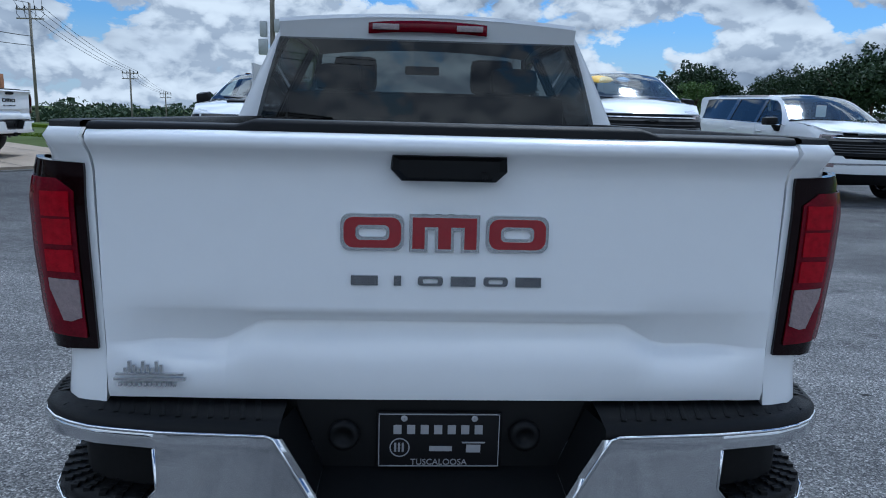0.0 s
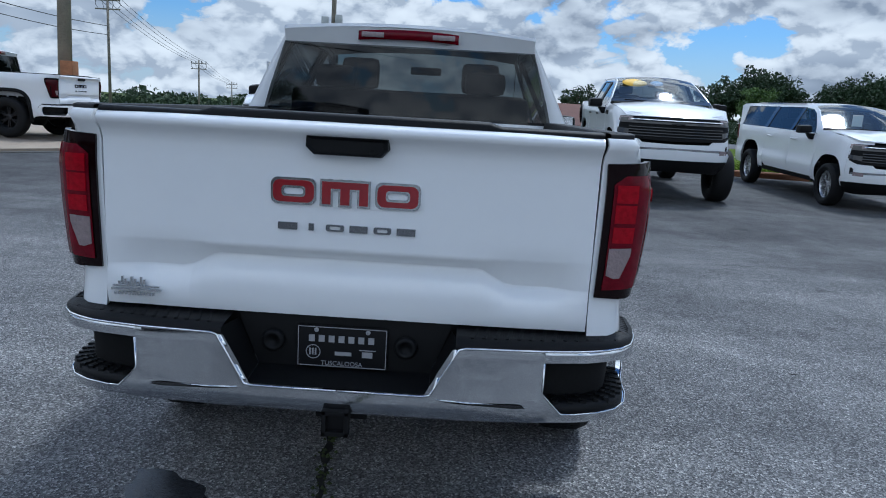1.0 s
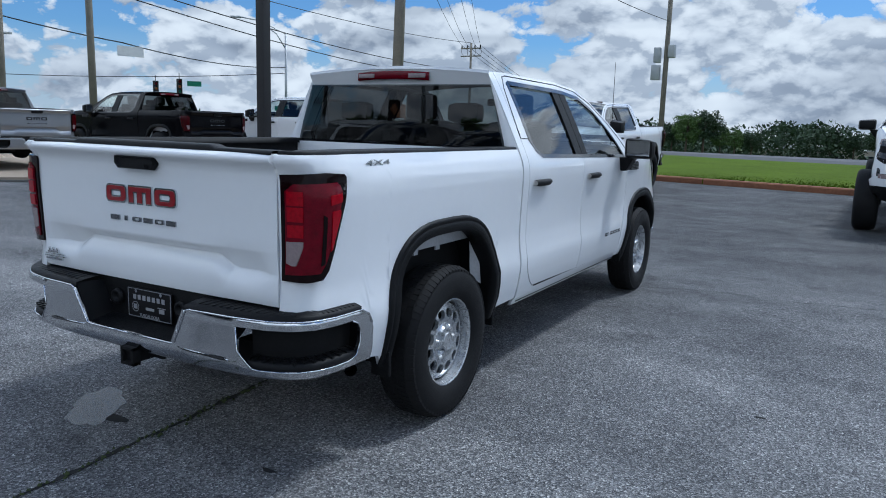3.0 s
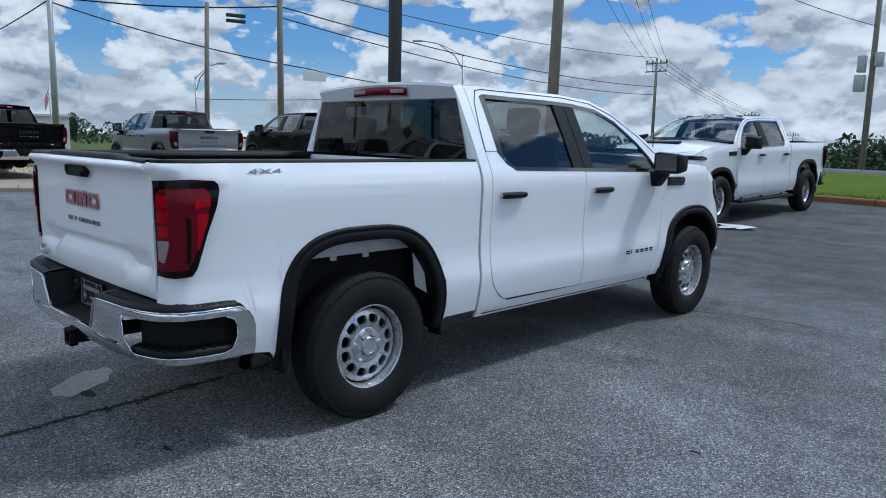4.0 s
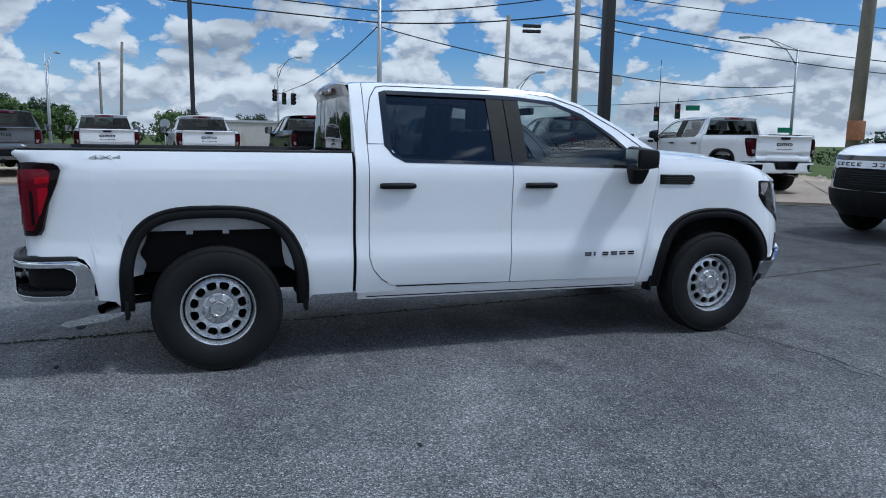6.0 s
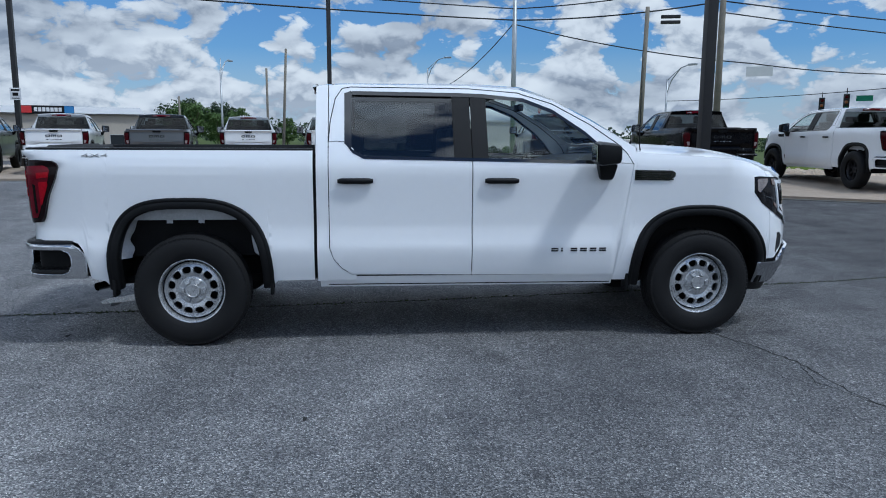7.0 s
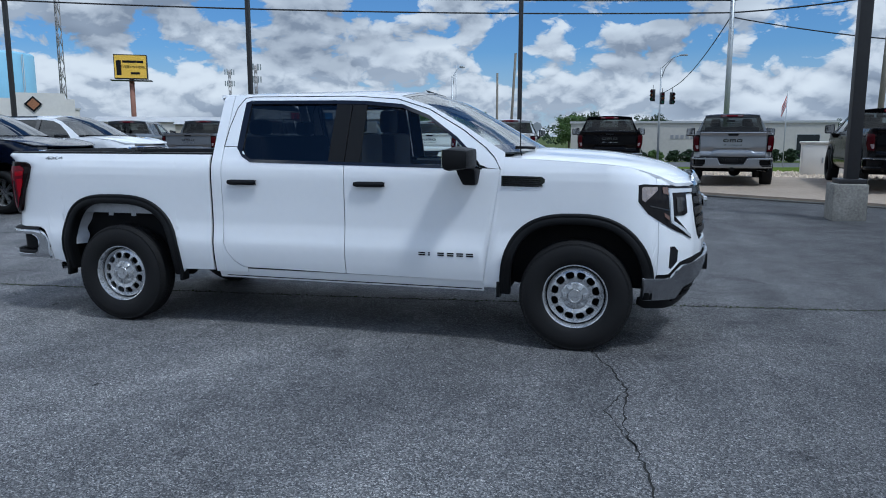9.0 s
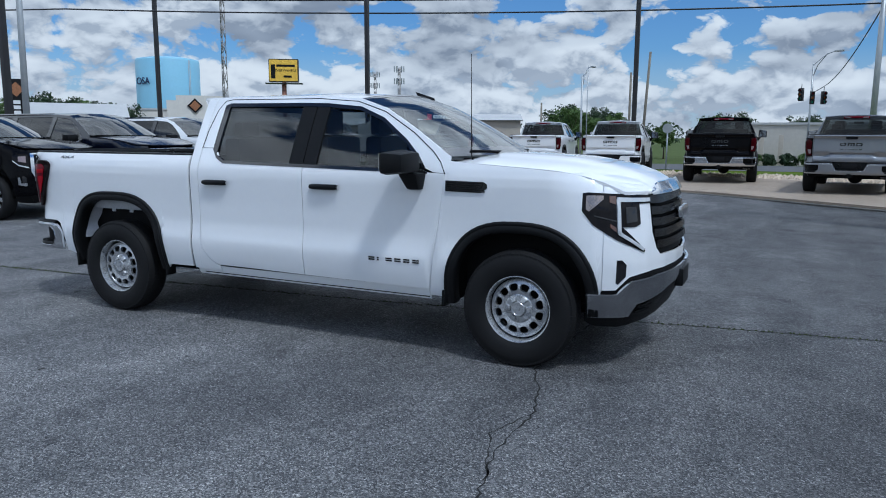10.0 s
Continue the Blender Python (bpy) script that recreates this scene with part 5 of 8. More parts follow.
def front_end(t, put, front, coat, bumper, fine, res, lift):
    gs = S_GRILLE
    mid = S_MID
    for sd in (1, -1):
        put("nose_panel", panel([(gs, 0.69), (mid, 0.70)], [(gs, 0.94), (gs + 0.04, 0.83), (gs + 0.09, 0.785), (mid, 0.775)], sd, res=res), coat, coated=True)
        put("hood_ledge", panel([(4.02, 1.20), (gs + 0.02, 1.19)], [(4.02, 1.33), (4.2, 1.30), (4.4, 1.275), (gs + 0.02, 1.245)], sd, off=-0.018, res=0.05), coat, coated=True)
        put("bumper_gap", panel([(4.23, 0.52), (mid, 0.62)], [(4.23, 0.60), (4.40, 0.60), (4.48, 0.68), (gs, 0.705), (mid, 0.715)], sd, off=-0.006, res=0.08, flange=0), UNDER)
        if front == "gmc":
            b = put("front_bumper", panel([(4.218, 0.385), (4.54, 0.380), (4.57, 0.47), (4.72, 0.495), (4.92, 0.545), (mid, 0.60)], [(4.218, 0.552), (4.395, 0.552), (4.48, 0.635), (gs, 0.662), (mid, 0.675)], sd, off=0.026, res=0.03), SATINCHROME if bumper is CHROME else bumper, "satin grey front bumper", coated=bumper is coat)
            put("bumper_edge", panel([(4.218, 0.546), (4.395, 0.546), (4.48, 0.629), (gs, 0.656), (mid, 0.669)], [(4.218, 0.556), (4.395, 0.556), (4.48, 0.639), (gs, 0.666), (mid, 0.679)], sd, off=0.033, res=0.05), CHROME, "", b)
            for z0 in (0.40, 0.435):
                put("air_slot", panel([(4.585, z0), (4.74, z0 + 0.012)], [(4.585, z0 + 0.018), (4.74, z0 + 0.03)], sd, off=0.030, res=0.06), UNDER, "", b)
        else:
            b = put("front_bumper", panel([(4.225, 0.428), (4.45, 0.43), (4.62, 0.455), (4.66, 0.50)], [(4.225, 0.562), (4.40, 0.590), (4.44, 0.612), (4.62, 0.645), (4.66, 0.66)], sd, off=0.03, res=0.03), bumper, "bright front bumper corner", coated=bumper is coat)
        put("front_valance", panel([(4.20, 0.345), (4.26, 0.315), (4.5, 0.30), (mid, 0.33)], [(4.20, 0.40), (4.26, 0.41), (4.5, 0.42), (mid, 0.45)], sd, off=-0.01, res=0.06), PLASTIC)
        put("lower_grille", panel([(4.53, 0.355), (mid, 0.37)], [(4.53, 0.40), (4.56, 0.50), (4.72, 0.53), (mid, 0.64)], sd, off=0.010, res=0.06), PLASTIC)
        put("air_slot", panel([(4.39, 0.625), (4.405, 0.615), (4.455, 0.665)], [(4.39, 0.775), (4.425, 0.775), (4.455, 0.745)], sd, off=0.004, res=0.04), GLOSSBLACK)
        if front == "gmc":
            h = put("headlight", panel([(4.165, 1.085), (4.235, 1.0), (4.375, 0.912), (4.43, 0.886), (4.60, 0.818)], [(4.165, 1.200), (4.20, 1.206), (4.43, 1.196), (4.4301, 0.985), (4.60, 0.838)], sd, off=0.006, res=0.02), LENSDARKCLEAR, "dark headlight with white light signature")
            put("lamp_rim", panel([(4.43, 1.135), (gs - 0.004, 1.13)], [(4.43, 1.196), (gs - 0.004, 1.184)], sd, off=0.006, res=0.03), LENSDARKCLEAR, "", h)
            put("headlamp_lens", panel([(4.428, 0.985), (4.53, 0.985), (4.575, 1.0)], [(4.428, 1.14), (4.575, 1.135)], sd, off=0.007, res=0.03), LENSDARKCLEAR, "", h)
            put("lamp_reflector", panel([(4.455, 1.01), (4.545, 1.02)], [(4.455, 1.115), (4.545, 1.112)], sd, off=0.012, res=0.03, flange=0.004), GLOSSBLACK, "", h)
            put("turn_reflector", panel([(4.345, 0.985), (4.385, 0.955)], [(4.345, 1.01), (4.385, 0.985)], sd, off=0.012, res=0.04, flange=0.003), AMBER_DIM, "", h)
            put("turn_reflector", panel([(4.34, 1.145), (4.39, 1.13)], [(4.34, 1.185), (4.39, 1.185)], sd, off=0.012, res=0.04, flange=0.003), AMBER_DIM, "", h)
            put("lamp_reflector", panel([(4.185, 1.10), (4.205, 1.085), (4.30, 1.165)], [(4.185, 1.185), (4.205, 1.188), (4.30, 1.187)], sd, off=0.011, res=0.03, flange=0.003), CHROME_DIM, "", h)
            put("lamp_baffle", panel([(4.24, 1.055), (4.39, 1.02)], [(4.24, 1.063), (4.39, 1.03)], sd, off=0.011, res=0.05, flange=0.003), GLOSSBLACK, "", h)
            put("light_bar", panel([(4.40, 1.147), (gs - 0.008, 1.142)], [(4.40, 1.176), (gs - 0.008, 1.166)], sd, off=0.014, res=0.03), LAMPWHITE, "white running light", h)
            put("light_bar", panel([(4.395, 0.955), (4.418, 0.935)], [(4.395, 1.165), (4.418, 1.165)], sd, off=0.015, res=0.03), LAMPWHITE, "", h)
            put("light_bar", panel([(4.398, 0.940), (4.575, 0.833), (4.588, 0.832)], [(4.398, 0.966), (4.575, 0.856), (4.588, 0.845)], sd, off=0.015, res=0.02), LAMPWHITE, "", h)
            put("grille_trim", panel([(gs + 0.03, 1.182), (mid, 1.190)], [(gs + 0.03, 1.198), (gs + 0.16, 1.258), (mid, 1.270)], sd, off=0.020, res=0.03), CHROME, "chrome strip above the grille")
            g = put("grille", panel([(gs, 0.94), (gs + 0.04, 0.83), (gs + 0.09, 0.785), (mid, 0.775)], [(gs, 1.17), (mid, 1.186)], sd, off=-0.03, res=0.06), UNDER, "black grille of broad bars")
            for k in range(5):
                z = 0.832 + 0.074 * k
                a = gs + lerp_table([(0.775, 0.10), (0.83, 0.045), (0.95, 0.006), (1.2, 0.004)], z)
                put("grille_bar", panel([(a, z), (a + 0.13, z - 0.004), (mid, z + 0.012)], [(a, z + 0.052), (a + 0.13, z + 0.048), (mid, z + 0.056)], sd, off=0.006, res=0.05, flange=0.03), GRILLEBLACK, "", g)
        elif front == "mesh":
            g = put("grille", panel([(4.56, 0.80), (4.62, 0.71), (mid, 0.70)], [(4.56, 1.15), (mid, 1.17)], sd, off=0.0, res=0.06), UNDER, "bright mesh grille in a chrome frame")
            put("grille_frame", panel([(4.53, 0.86), (4.555, 0.80), (4.585, 0.75)], [(4.53, 1.165), (4.555, 1.165), (4.585, 1.165)], sd, off=0.022, res=0.05), CHROME, "", g)
            put("grille_frame", panel([(4.575, 0.70), (mid, 0.675)], [(4.575, 0.765), (4.65, 0.71), (mid, 0.70)], sd, off=0.022, res=0.05), CHROME, "", g)
            put("grille_frame", panel([(4.53, 1.150), (mid, 1.162)], [(4.53, 1.172), (mid, 1.184)], sd, off=0.022, res=0.05), CHROME, "", g)
            bm = bmesh.new()
            for k in range(11):
                z = 0.735 + 0.038 * k
                a = lerp_table([(0.70, 4.66), (0.8, 4.59), (0.9, 4.575)], z)
                ss = np.arange(a, mid + 0.001, 0.026)
                tube(bm, [Vector((q.x * sd, q.y, q.z)) for q in (skin(s, z + (0.017 if (i + k) % 2 else -0.017), 0.014) for i, s in enumerate(ss))], 0.0062, 4, cap=False)
            tagged(put("grille_mesh", bm, CHROME, "", g, smooth=False), kind="stuff")
            h = put("headlight", panel([(4.24, 1.04), (4.34, 0.97), (4.50, 0.93)], [(4.24, 1.13), (4.34, 1.14), (4.50, 1.145)], sd, off=0.010, res=0.05), LENSDARKCLEAR, "dark headlight with bright lower edge")
            put("headlamp_lens", panel([(4.34, 1.03), (4.46, 1.01)], [(4.34, 1.115), (4.46, 1.12)], sd, off=0.015, res=0.05), LENSCLEAR, "", h)
            put("light_bar", panel([(4.25, 1.03), (4.35, 0.955), (4.50, 0.915)], [(4.25, 1.05), (4.35, 0.975), (4.50, 0.935)], sd, off=0.014, res=0.05), LAMPWHITE, "", h)
            put("fog_trim", panel([(4.33, 0.63), (4.46, 0.60)], [(4.33, 0.76), (4.36, 0.76), (4.37, 0.66), (4.46, 0.66)], sd, off=0.014, res=0.03), CHROME, "", h)
            put("lower_grille_slot", panel([(4.46, 0.53), (mid, 0.52)], [(4.46, 0.60), (mid, 0.63)], sd, off=0.012, res=0.06), GLOSSBLACK, "", g)
            put("bumper_cover", panel([(4.25, 0.40), (mid, 0.38)], [(4.25, 0.50), (4.42, 0.52), (mid, 0.50)], sd, off=0.022, res=0.05), PLASTIC, "", b)
        elif front == "chev":
            g = put("grille", panel([(4.34, 0.90), (4.5, 0.84), (mid, 0.82)], [(4.34, 1.19), (mid, 1.20)], sd, off=0.004, res=0.06), UNDER, "black grille with bright bars")
            for z, h0 in ((1.14, 0.014), (1.085, 0.034), (1.02, 0.014), (0.975, 0.014), (0.93, 0.014), (0.885, 0.014)):
                put("grille_bar", panel([(4.56 if z != 1.085 else 4.36, z), (mid, z)], [(4.56 if z != 1.085 else 4.36, z + h0), (mid, z + h0)], sd, off=0.016, res=0.06), CHROME if z > 1.1 else GLOSSBLACK, "", g)
            h = put("headlight", panel([(4.30, 1.11), (4.60, 1.10)], [(4.30, 1.185), (4.60, 1.185)], sd, off=0.010, res=0.05), LENSCLEAR, "slim clear headlight")
            put("lamp_bezel", panel([(4.36, 1.12), (4.52, 1.115)], [(4.36, 1.165), (4.52, 1.165)], sd, off=0.014, res=0.05), GLOSSBLACK, "", h)
            put("lower_lamp", panel([(4.32, 0.93), (4.56, 0.90)], [(4.32, 1.0), (4.56, 0.985)], sd, off=0.010, res=0.05), GLOSSBLACK)
            put("fog_surround", panel([(4.42, 0.62), (mid, 0.60)], [(4.42, 0.70), (mid, 0.715)], sd, off=0.03, res=0.05), CHROME, "", b)
            put("fog_lamp", panel([(4.46, 0.635), (4.62, 0.63)], [(4.46, 0.695), (4.62, 0.695)], sd, off=0.035, res=0.05), LENSCLEAR, "", b)
            put("bumper_band", panel([(4.24, 0.50), (mid, 0.50)], [(4.24, 0.60), (4.42, 0.66), (mid, 0.685)], sd, off=0.034, res=0.05), coat, "", b, coated=True)
            put("bumper_cover", panel([(4.25, 0.40), (mid, 0.38)], [(4.25, 0.51), (4.42, 0.52), (mid, 0.52)], sd, off=0.038, res=0.05), PLASTIC, "", b)
        else:
            g = put("grille", panel([(4.66, 0.74), (4.70, 0.71), (mid, 0.70)], [(4.66, 1.00), (mid, 1.01)], sd, off=0.004, res=0.06), UNDER, "black mesh grille")
            for k in range(7):
                z = 0.745 + 0.036 * k
                put("grille_bar", panel([(4.68, z), (mid, z)], [(4.68, z + 0.010), (mid, z + 0.010)], sd, off=0.012, res=0.08), GRILLEBLACK, "", g)
            put("grille_slot", panel([(4.64, 1.135), (mid, 1.135)], [(4.60, 1.195), (mid, 1.20)], sd, off=0.006, res=0.06), GLOSSBLACK, "", g)
            put("name_bar", panel([(4.60, 1.02), (mid, 1.02)], [(4.60, 1.125), (mid, 1.13)], sd, off=0.014, res=0.06), coat, coated=True)
            for a0, a1 in ((4.715, 4.785), (4.825, 4.895), (4.935, 5.005), (5.05, 5.12), (5.17, 5.24)):
                put("emblem_bar", panel([(a0, 1.050), (a1, 1.050)], [(a0, 1.062), (a1, 1.062)], sd, off=0.019, res=0.06), PRINTBLACK, "", g)
                put("emblem_bar", panel([(a0, 1.088), (a1, 1.088)], [(a0, 1.100), (a1, 1.100)], sd, off=0.019, res=0.06), PRINTBLACK, "", g)
                put("emblem_bar", panel([(a0, 1.064), (a0 + 0.02, 1.064)], [(a0, 1.086), (a0 + 0.02, 1.086)], sd, off=0.019, res=0.06), PRINTBLACK, "", g)
            h = put("headlight", panel([(4.20, 1.125), (4.30, 1.118), (4.58, 1.13)], [(4.20, 1.165), (4.30, 1.185), (4.58, 1.188)], sd, off=0.010, res=0.05), LENSDARKCLEAR, "dark headlight with amber strip")
            put("turn_lamp", panel([(4.21, 1.133), (4.36, 1.133)], [(4.21, 1.155), (4.36, 1.165)], sd, off=0.015, res=0.05), AMBER_DIM, "", h)
            put("lower_lamp", panel([(4.40, 0.80), (4.62, 0.84)], [(4.40, 1.0), (4.62, 1.01)], sd, off=0.008, res=0.05), LENSDARKCLEAR, "", h)
            for z in (0.86, 0.955):
                put("lamp_reflector", panel([(4.43, z - 0.016), (4.48, z - 0.016)], [(4.43, z + 0.014), (4.48, z + 0.014)], sd, off=0.013, res=0.05), CHROME_DIM, "", h)
            put("bumper_cover", panel([(4.22, 0.42), (mid, 0.40)], [(4.22, 0.70), (mid, 0.70)], sd, off=0.036, res=0.05), PLASTIC, "", b)
    if front == "gmc":
        bm = bmesh.new()
        for x0, x1 in ((-0.19, -0.075), (-0.06, 0.06), (0.075, 0.19)):
            box(bm, x0, x1, 4.655, 4.682, 1.00, 1.075, 0.004)
        e = put("emblem", bm, CHROME, "plain bright emblem", g)
        bm = bmesh.new()
        box(bm, -0.155, 0.155, 4.64, 4.715, 0.50, 0.625, 0.008)
        put("plate_bracket", bm, PLASTIC, "", b)
    if front == "chev":
        bm = bmesh.new()
        box(bm, -0.10, 0.10, 4.675, 4.69, 1.085, 1.115, 0.003)
        box(bm, -0.035, 0.035, 4.675, 4.692, 1.07, 1.13, 0.003)
        put("emblem", bm, GLOSSBLACK)
    if front == "hd":
        bm = bmesh.new()
        box(bm, -0.36, 0.36, -0.07, 0.07, -0.02, 0.030, 0.012, Matrix.Translation((0, 4.10, 1.388)) @ Matrix.Rotation(radians(-9), 4, "X"))
        put("hood_scoop", bm, PLASTIC, "black hood intake")


SATINCHROME = material("satin_chrome", (0.40, 0.41, 0.43), 0.26, metal=1.0, var=0.04, scale=4)
GRILLEBLACK = material("grille_black", (0.005, 0.005, 0.0055), 0.24, spec=0.3, var=0.1)
AMBER_DIM = material("dim_amber", (0.10, 0.045, 0.03), 0.2, coat=1.0, var=0.2)
LENSDARKCLEAR = material("smoked_lens", (0.008, 0.007, 0.008), 0.08, spec=0.2, var=0.4, scale=30)
CHROME_DIM = material("lamp_reflector", (0.35, 0.30, 0.28), 0.2, metal=0.9, var=0.2, scale=40)


# ---- ground ----
def height(x, y):
    """The lot rises gently away from the parked pickup, and the land drops beyond the display row."""
    h = 0.02 * min(max(0.0, y - 6), 11) + 0.017 * min(max(0.0, -x - 3.5), 9.5)
    if x < -26:
        h -= 1.7 * min(1.0, (-x - 26) / 30)
    if y > 47:
        h -= 0.032 * min(y - 47, 160)
    return h


def asphalt_material():
    m = bpy.data.materials.new("asphalt")
    m.use_nodes = True
    nt = m.node_tree
    N, L = nt.nodes.new, nt.links.new
    p = nt.nodes["Principled BSDF"]
    tc = N("ShaderNodeTexCoord")

    def noise_node(scale, detail, rough=0.5, w=0.0):
        n = N("ShaderNodeTexNoise")
        n.inputs["Scale"].default_value, n.inputs["Detail"].default_value, n.inputs["Roughness"].default_value = scale, detail, rough
        L(tc.outputs["Object"], n.inputs["Vector"])
        return n.outputs["Fac"]

    def ramp(v, stops):
        r = N("ShaderNodeValToRGB")
        el = r.color_ramp.elements
        while len(el) < len(stops):
            el.new(0.5)
        for e, (q, c) in zip(el, stops):
            e.position, e.color = q, (*c, 1)
        L(v, r.inputs[0])
        return r.outputs[0]

    def mul(a, b, kind="MULTIPLY", fac=1.0):
        n = N("ShaderNodeMixRGB")
        n.blend_type = kind
        n.inputs[0].default_value = fac
        L(a, n.inputs[1])
        L(b, n.inputs[2])
        return n.outputs[0]

    vor = N("ShaderNodeTexVoronoi")
    vor.inputs["Scale"].default_value = 125.0
    L(tc.outputs["Object"], vor.inputs["Vector"])
    stone = ramp(vor.outputs["Color"], [(0.0, (0.030, 0.031, 0.033)), (0.40, (0.100, 0.101, 0.104)), (0.72, (0.215, 0.215, 0.215)), (0.9, (0.39, 0.388, 0.38)), (1.0, (0.64, 0.63, 0.61))])
    fine = ramp(noise_node(210, 3, 0.7), [(0.3, (0.45, 0.45, 0.45)), (0.7, (1.55, 1.55, 1.55))])
    patch = ramp(noise_node(0.55, 6, 0.6), [(0.32, (0.70, 0.70, 0.71)), (0.5, (0.94, 0.94, 0.94)), (0.68, (1.15, 1.145, 1.13))])
    mid = ramp(noise_node(3.4, 5, 0.62), [(0.30, (0.84, 0.84, 0.845)), (0.5, (1.0, 1.0, 1.0)), (0.72, (1.10, 1.10, 1.09))])
    spots = ramp(noise_node(1.7, 3, 0.5), [(0.26, (0.62, 0.62, 0.63)), (0.34, (1, 1, 1))])
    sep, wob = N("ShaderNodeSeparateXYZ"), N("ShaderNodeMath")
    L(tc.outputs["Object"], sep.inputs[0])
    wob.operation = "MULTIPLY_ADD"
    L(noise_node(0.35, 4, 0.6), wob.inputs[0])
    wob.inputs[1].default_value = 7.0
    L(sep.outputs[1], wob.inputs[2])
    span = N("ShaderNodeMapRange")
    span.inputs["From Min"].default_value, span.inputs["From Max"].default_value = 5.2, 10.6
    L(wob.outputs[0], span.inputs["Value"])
    # colour turns darker towards the front of the lot (+y), along a wavy border
    front_tone = ramp(span.outputs[0], [(0.0, (1.10, 1.10, 1.10)), (1.0, (0.52, 0.52, 0.53))])
    # long worn streaks along the lanes, and dark drips and damp stains
    squash = N("ShaderNodeMapping")
    squash.inputs["Scale"].default_value = (0.22, 1.3, 1.0)
    squash.inputs["Rotation"].default_value = (0, 0, radians(14))
    L(tc.outputs["Object"], squash.inputs["Vector"])
    lane = N("ShaderNodeTexNoise")
    lane.inputs["Scale"].default_value, lane.inputs["Detail"].default_value, lane.inputs["Roughness"].default_value = 0.9, 5.0, 0.55
    L(squash.outputs[0], lane.inputs["Vector"])
    streak = ramp(lane.outputs["Fac"], [(0.30, (0.68, 0.68, 0.69)), (0.48, (0.93, 0.93, 0.935)), (0.66, (1.22, 1.21, 1.20))])
    speck = ramp(noise_node(9.0, 3, 0.6), [(0.22, (0.55, 0.55, 0.56)), (0.30, (1, 1, 1))])
    edge = noise_node(4.5, 4, 0.6)
    dark = None
    for sx, sy, r in ((-0.62, -0.93, 0.46), (-0.12, -1.45, 0.30), (-0.18, -0.55, 0.34), (0.70, -0.55, 0.20), (0.74, -0.71, 0.10)):
        sub, sc, ln, ad = N("ShaderNodeVectorMath"), N("ShaderNodeVectorMath"), N("ShaderNodeVectorMath"), N("ShaderNodeMath")
        sub.operation, sc.operation, ln.operation, ad.operation = "SUBTRACT", "SCALE", "LENGTH", "MULTIPLY_ADD"
        L(tc.outputs["Object"], sub.inputs[0])
        sub.inputs[1].default_value = (sx, sy, 0)
        L(sub.outputs[0], sc.inputs[0])
        sc.inputs["Scale"].default_value = 1 / r
        L(sc.outputs[0], ln.inputs[0])
        L(edge, ad.inputs[0])
        ad.inputs[1].default_value = 1.8
        L(ln.outputs["Value"], ad.inputs[2])
        one = ramp(ad.outputs[0], [(0.0, (0.58, 0.58, 0.585)), (0.80, (0.64, 0.64, 0.645)), (0.93, (0.9, 0.9, 0.9)), (1.0, (1, 1, 1))])
        dark = one if dark is None else mul(dark, one, "DARKEN")
    c = mul(mul(mul(mul(mul(mul(mul(mul(stone, fine), patch), mid), spots), front_tone), streak), speck), dark)
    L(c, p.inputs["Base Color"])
    L(ramp(noise_node(2.5, 4), [(0.3, (0.62, 0.62, 0.62)), (0.7, (0.9, 0.9, 0.9))]), p.inputs["Roughness"])
    p.inputs["Specular IOR Level"].default_value = 0.3
    b = N("ShaderNodeBump")
    b.inputs["Strength"].default_value, b.inputs["Distance"].default_value = 0.9, 0.007
    L(vor.outputs["Distance"], b.inputs["Height"])
    L(b.outputs[0], p.inputs["Normal"])
    return m


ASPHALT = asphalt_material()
ROAD = material("road_asphalt", (0.085, 0.086, 0.09), 0.85, var=0.15, scale=0.5, bump=0.3, bump_scale=40)
FIELD = material("rough_grass", (0.075, 0.10, 0.030), 0.95, spec=0.1, var=0.3, scale=0.25)
LAWN = material("lawn_soil", (0.078, 0.118, 0.007), 0.95, spec=0.08, var=0.25, scale=0.8, bump=0.6, bump_scale=30)
GRAVELBED = material("gravel_bed", (0.42, 0.34, 0.26), 0.95, var=0.25, scale=2.5, bump=0.8, bump_scale=12)

bm = bmesh.new()
gx = [-3000, -1200, -500, -250, -140, -95, -76, -66, -56, -46, -36, -26, -22, -18, -13, -10, -7, -3.5, 0, 4, 10, 20, 40, 80, 200, 600, 3000]
gy = [-3000, -900, -300, -120, -60, -30, -10, 0, 6, 8, 11, 14, 17, 24, 40, 60, 100, 200, 500, 1200, 3000]
vs = [[bm.verts.new((x, y, height(x, y))) for x in gx] for y in gy]
for j in range(len(gy) - 1):
    for i in range(len(gx) - 1):
        f = bm.faces.new((vs[j][i], vs[j][i + 1], vs[j + 1][i + 1], vs[j + 1][i]))
        lot = -26 <= gx[i] and gx[i + 1] <= 40 and -60 <= gy[j] and gy[j + 1] <= 17
        f.material_index = 0 if lot else 1
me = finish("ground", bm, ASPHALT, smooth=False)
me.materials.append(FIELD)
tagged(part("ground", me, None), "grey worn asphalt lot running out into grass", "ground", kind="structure")


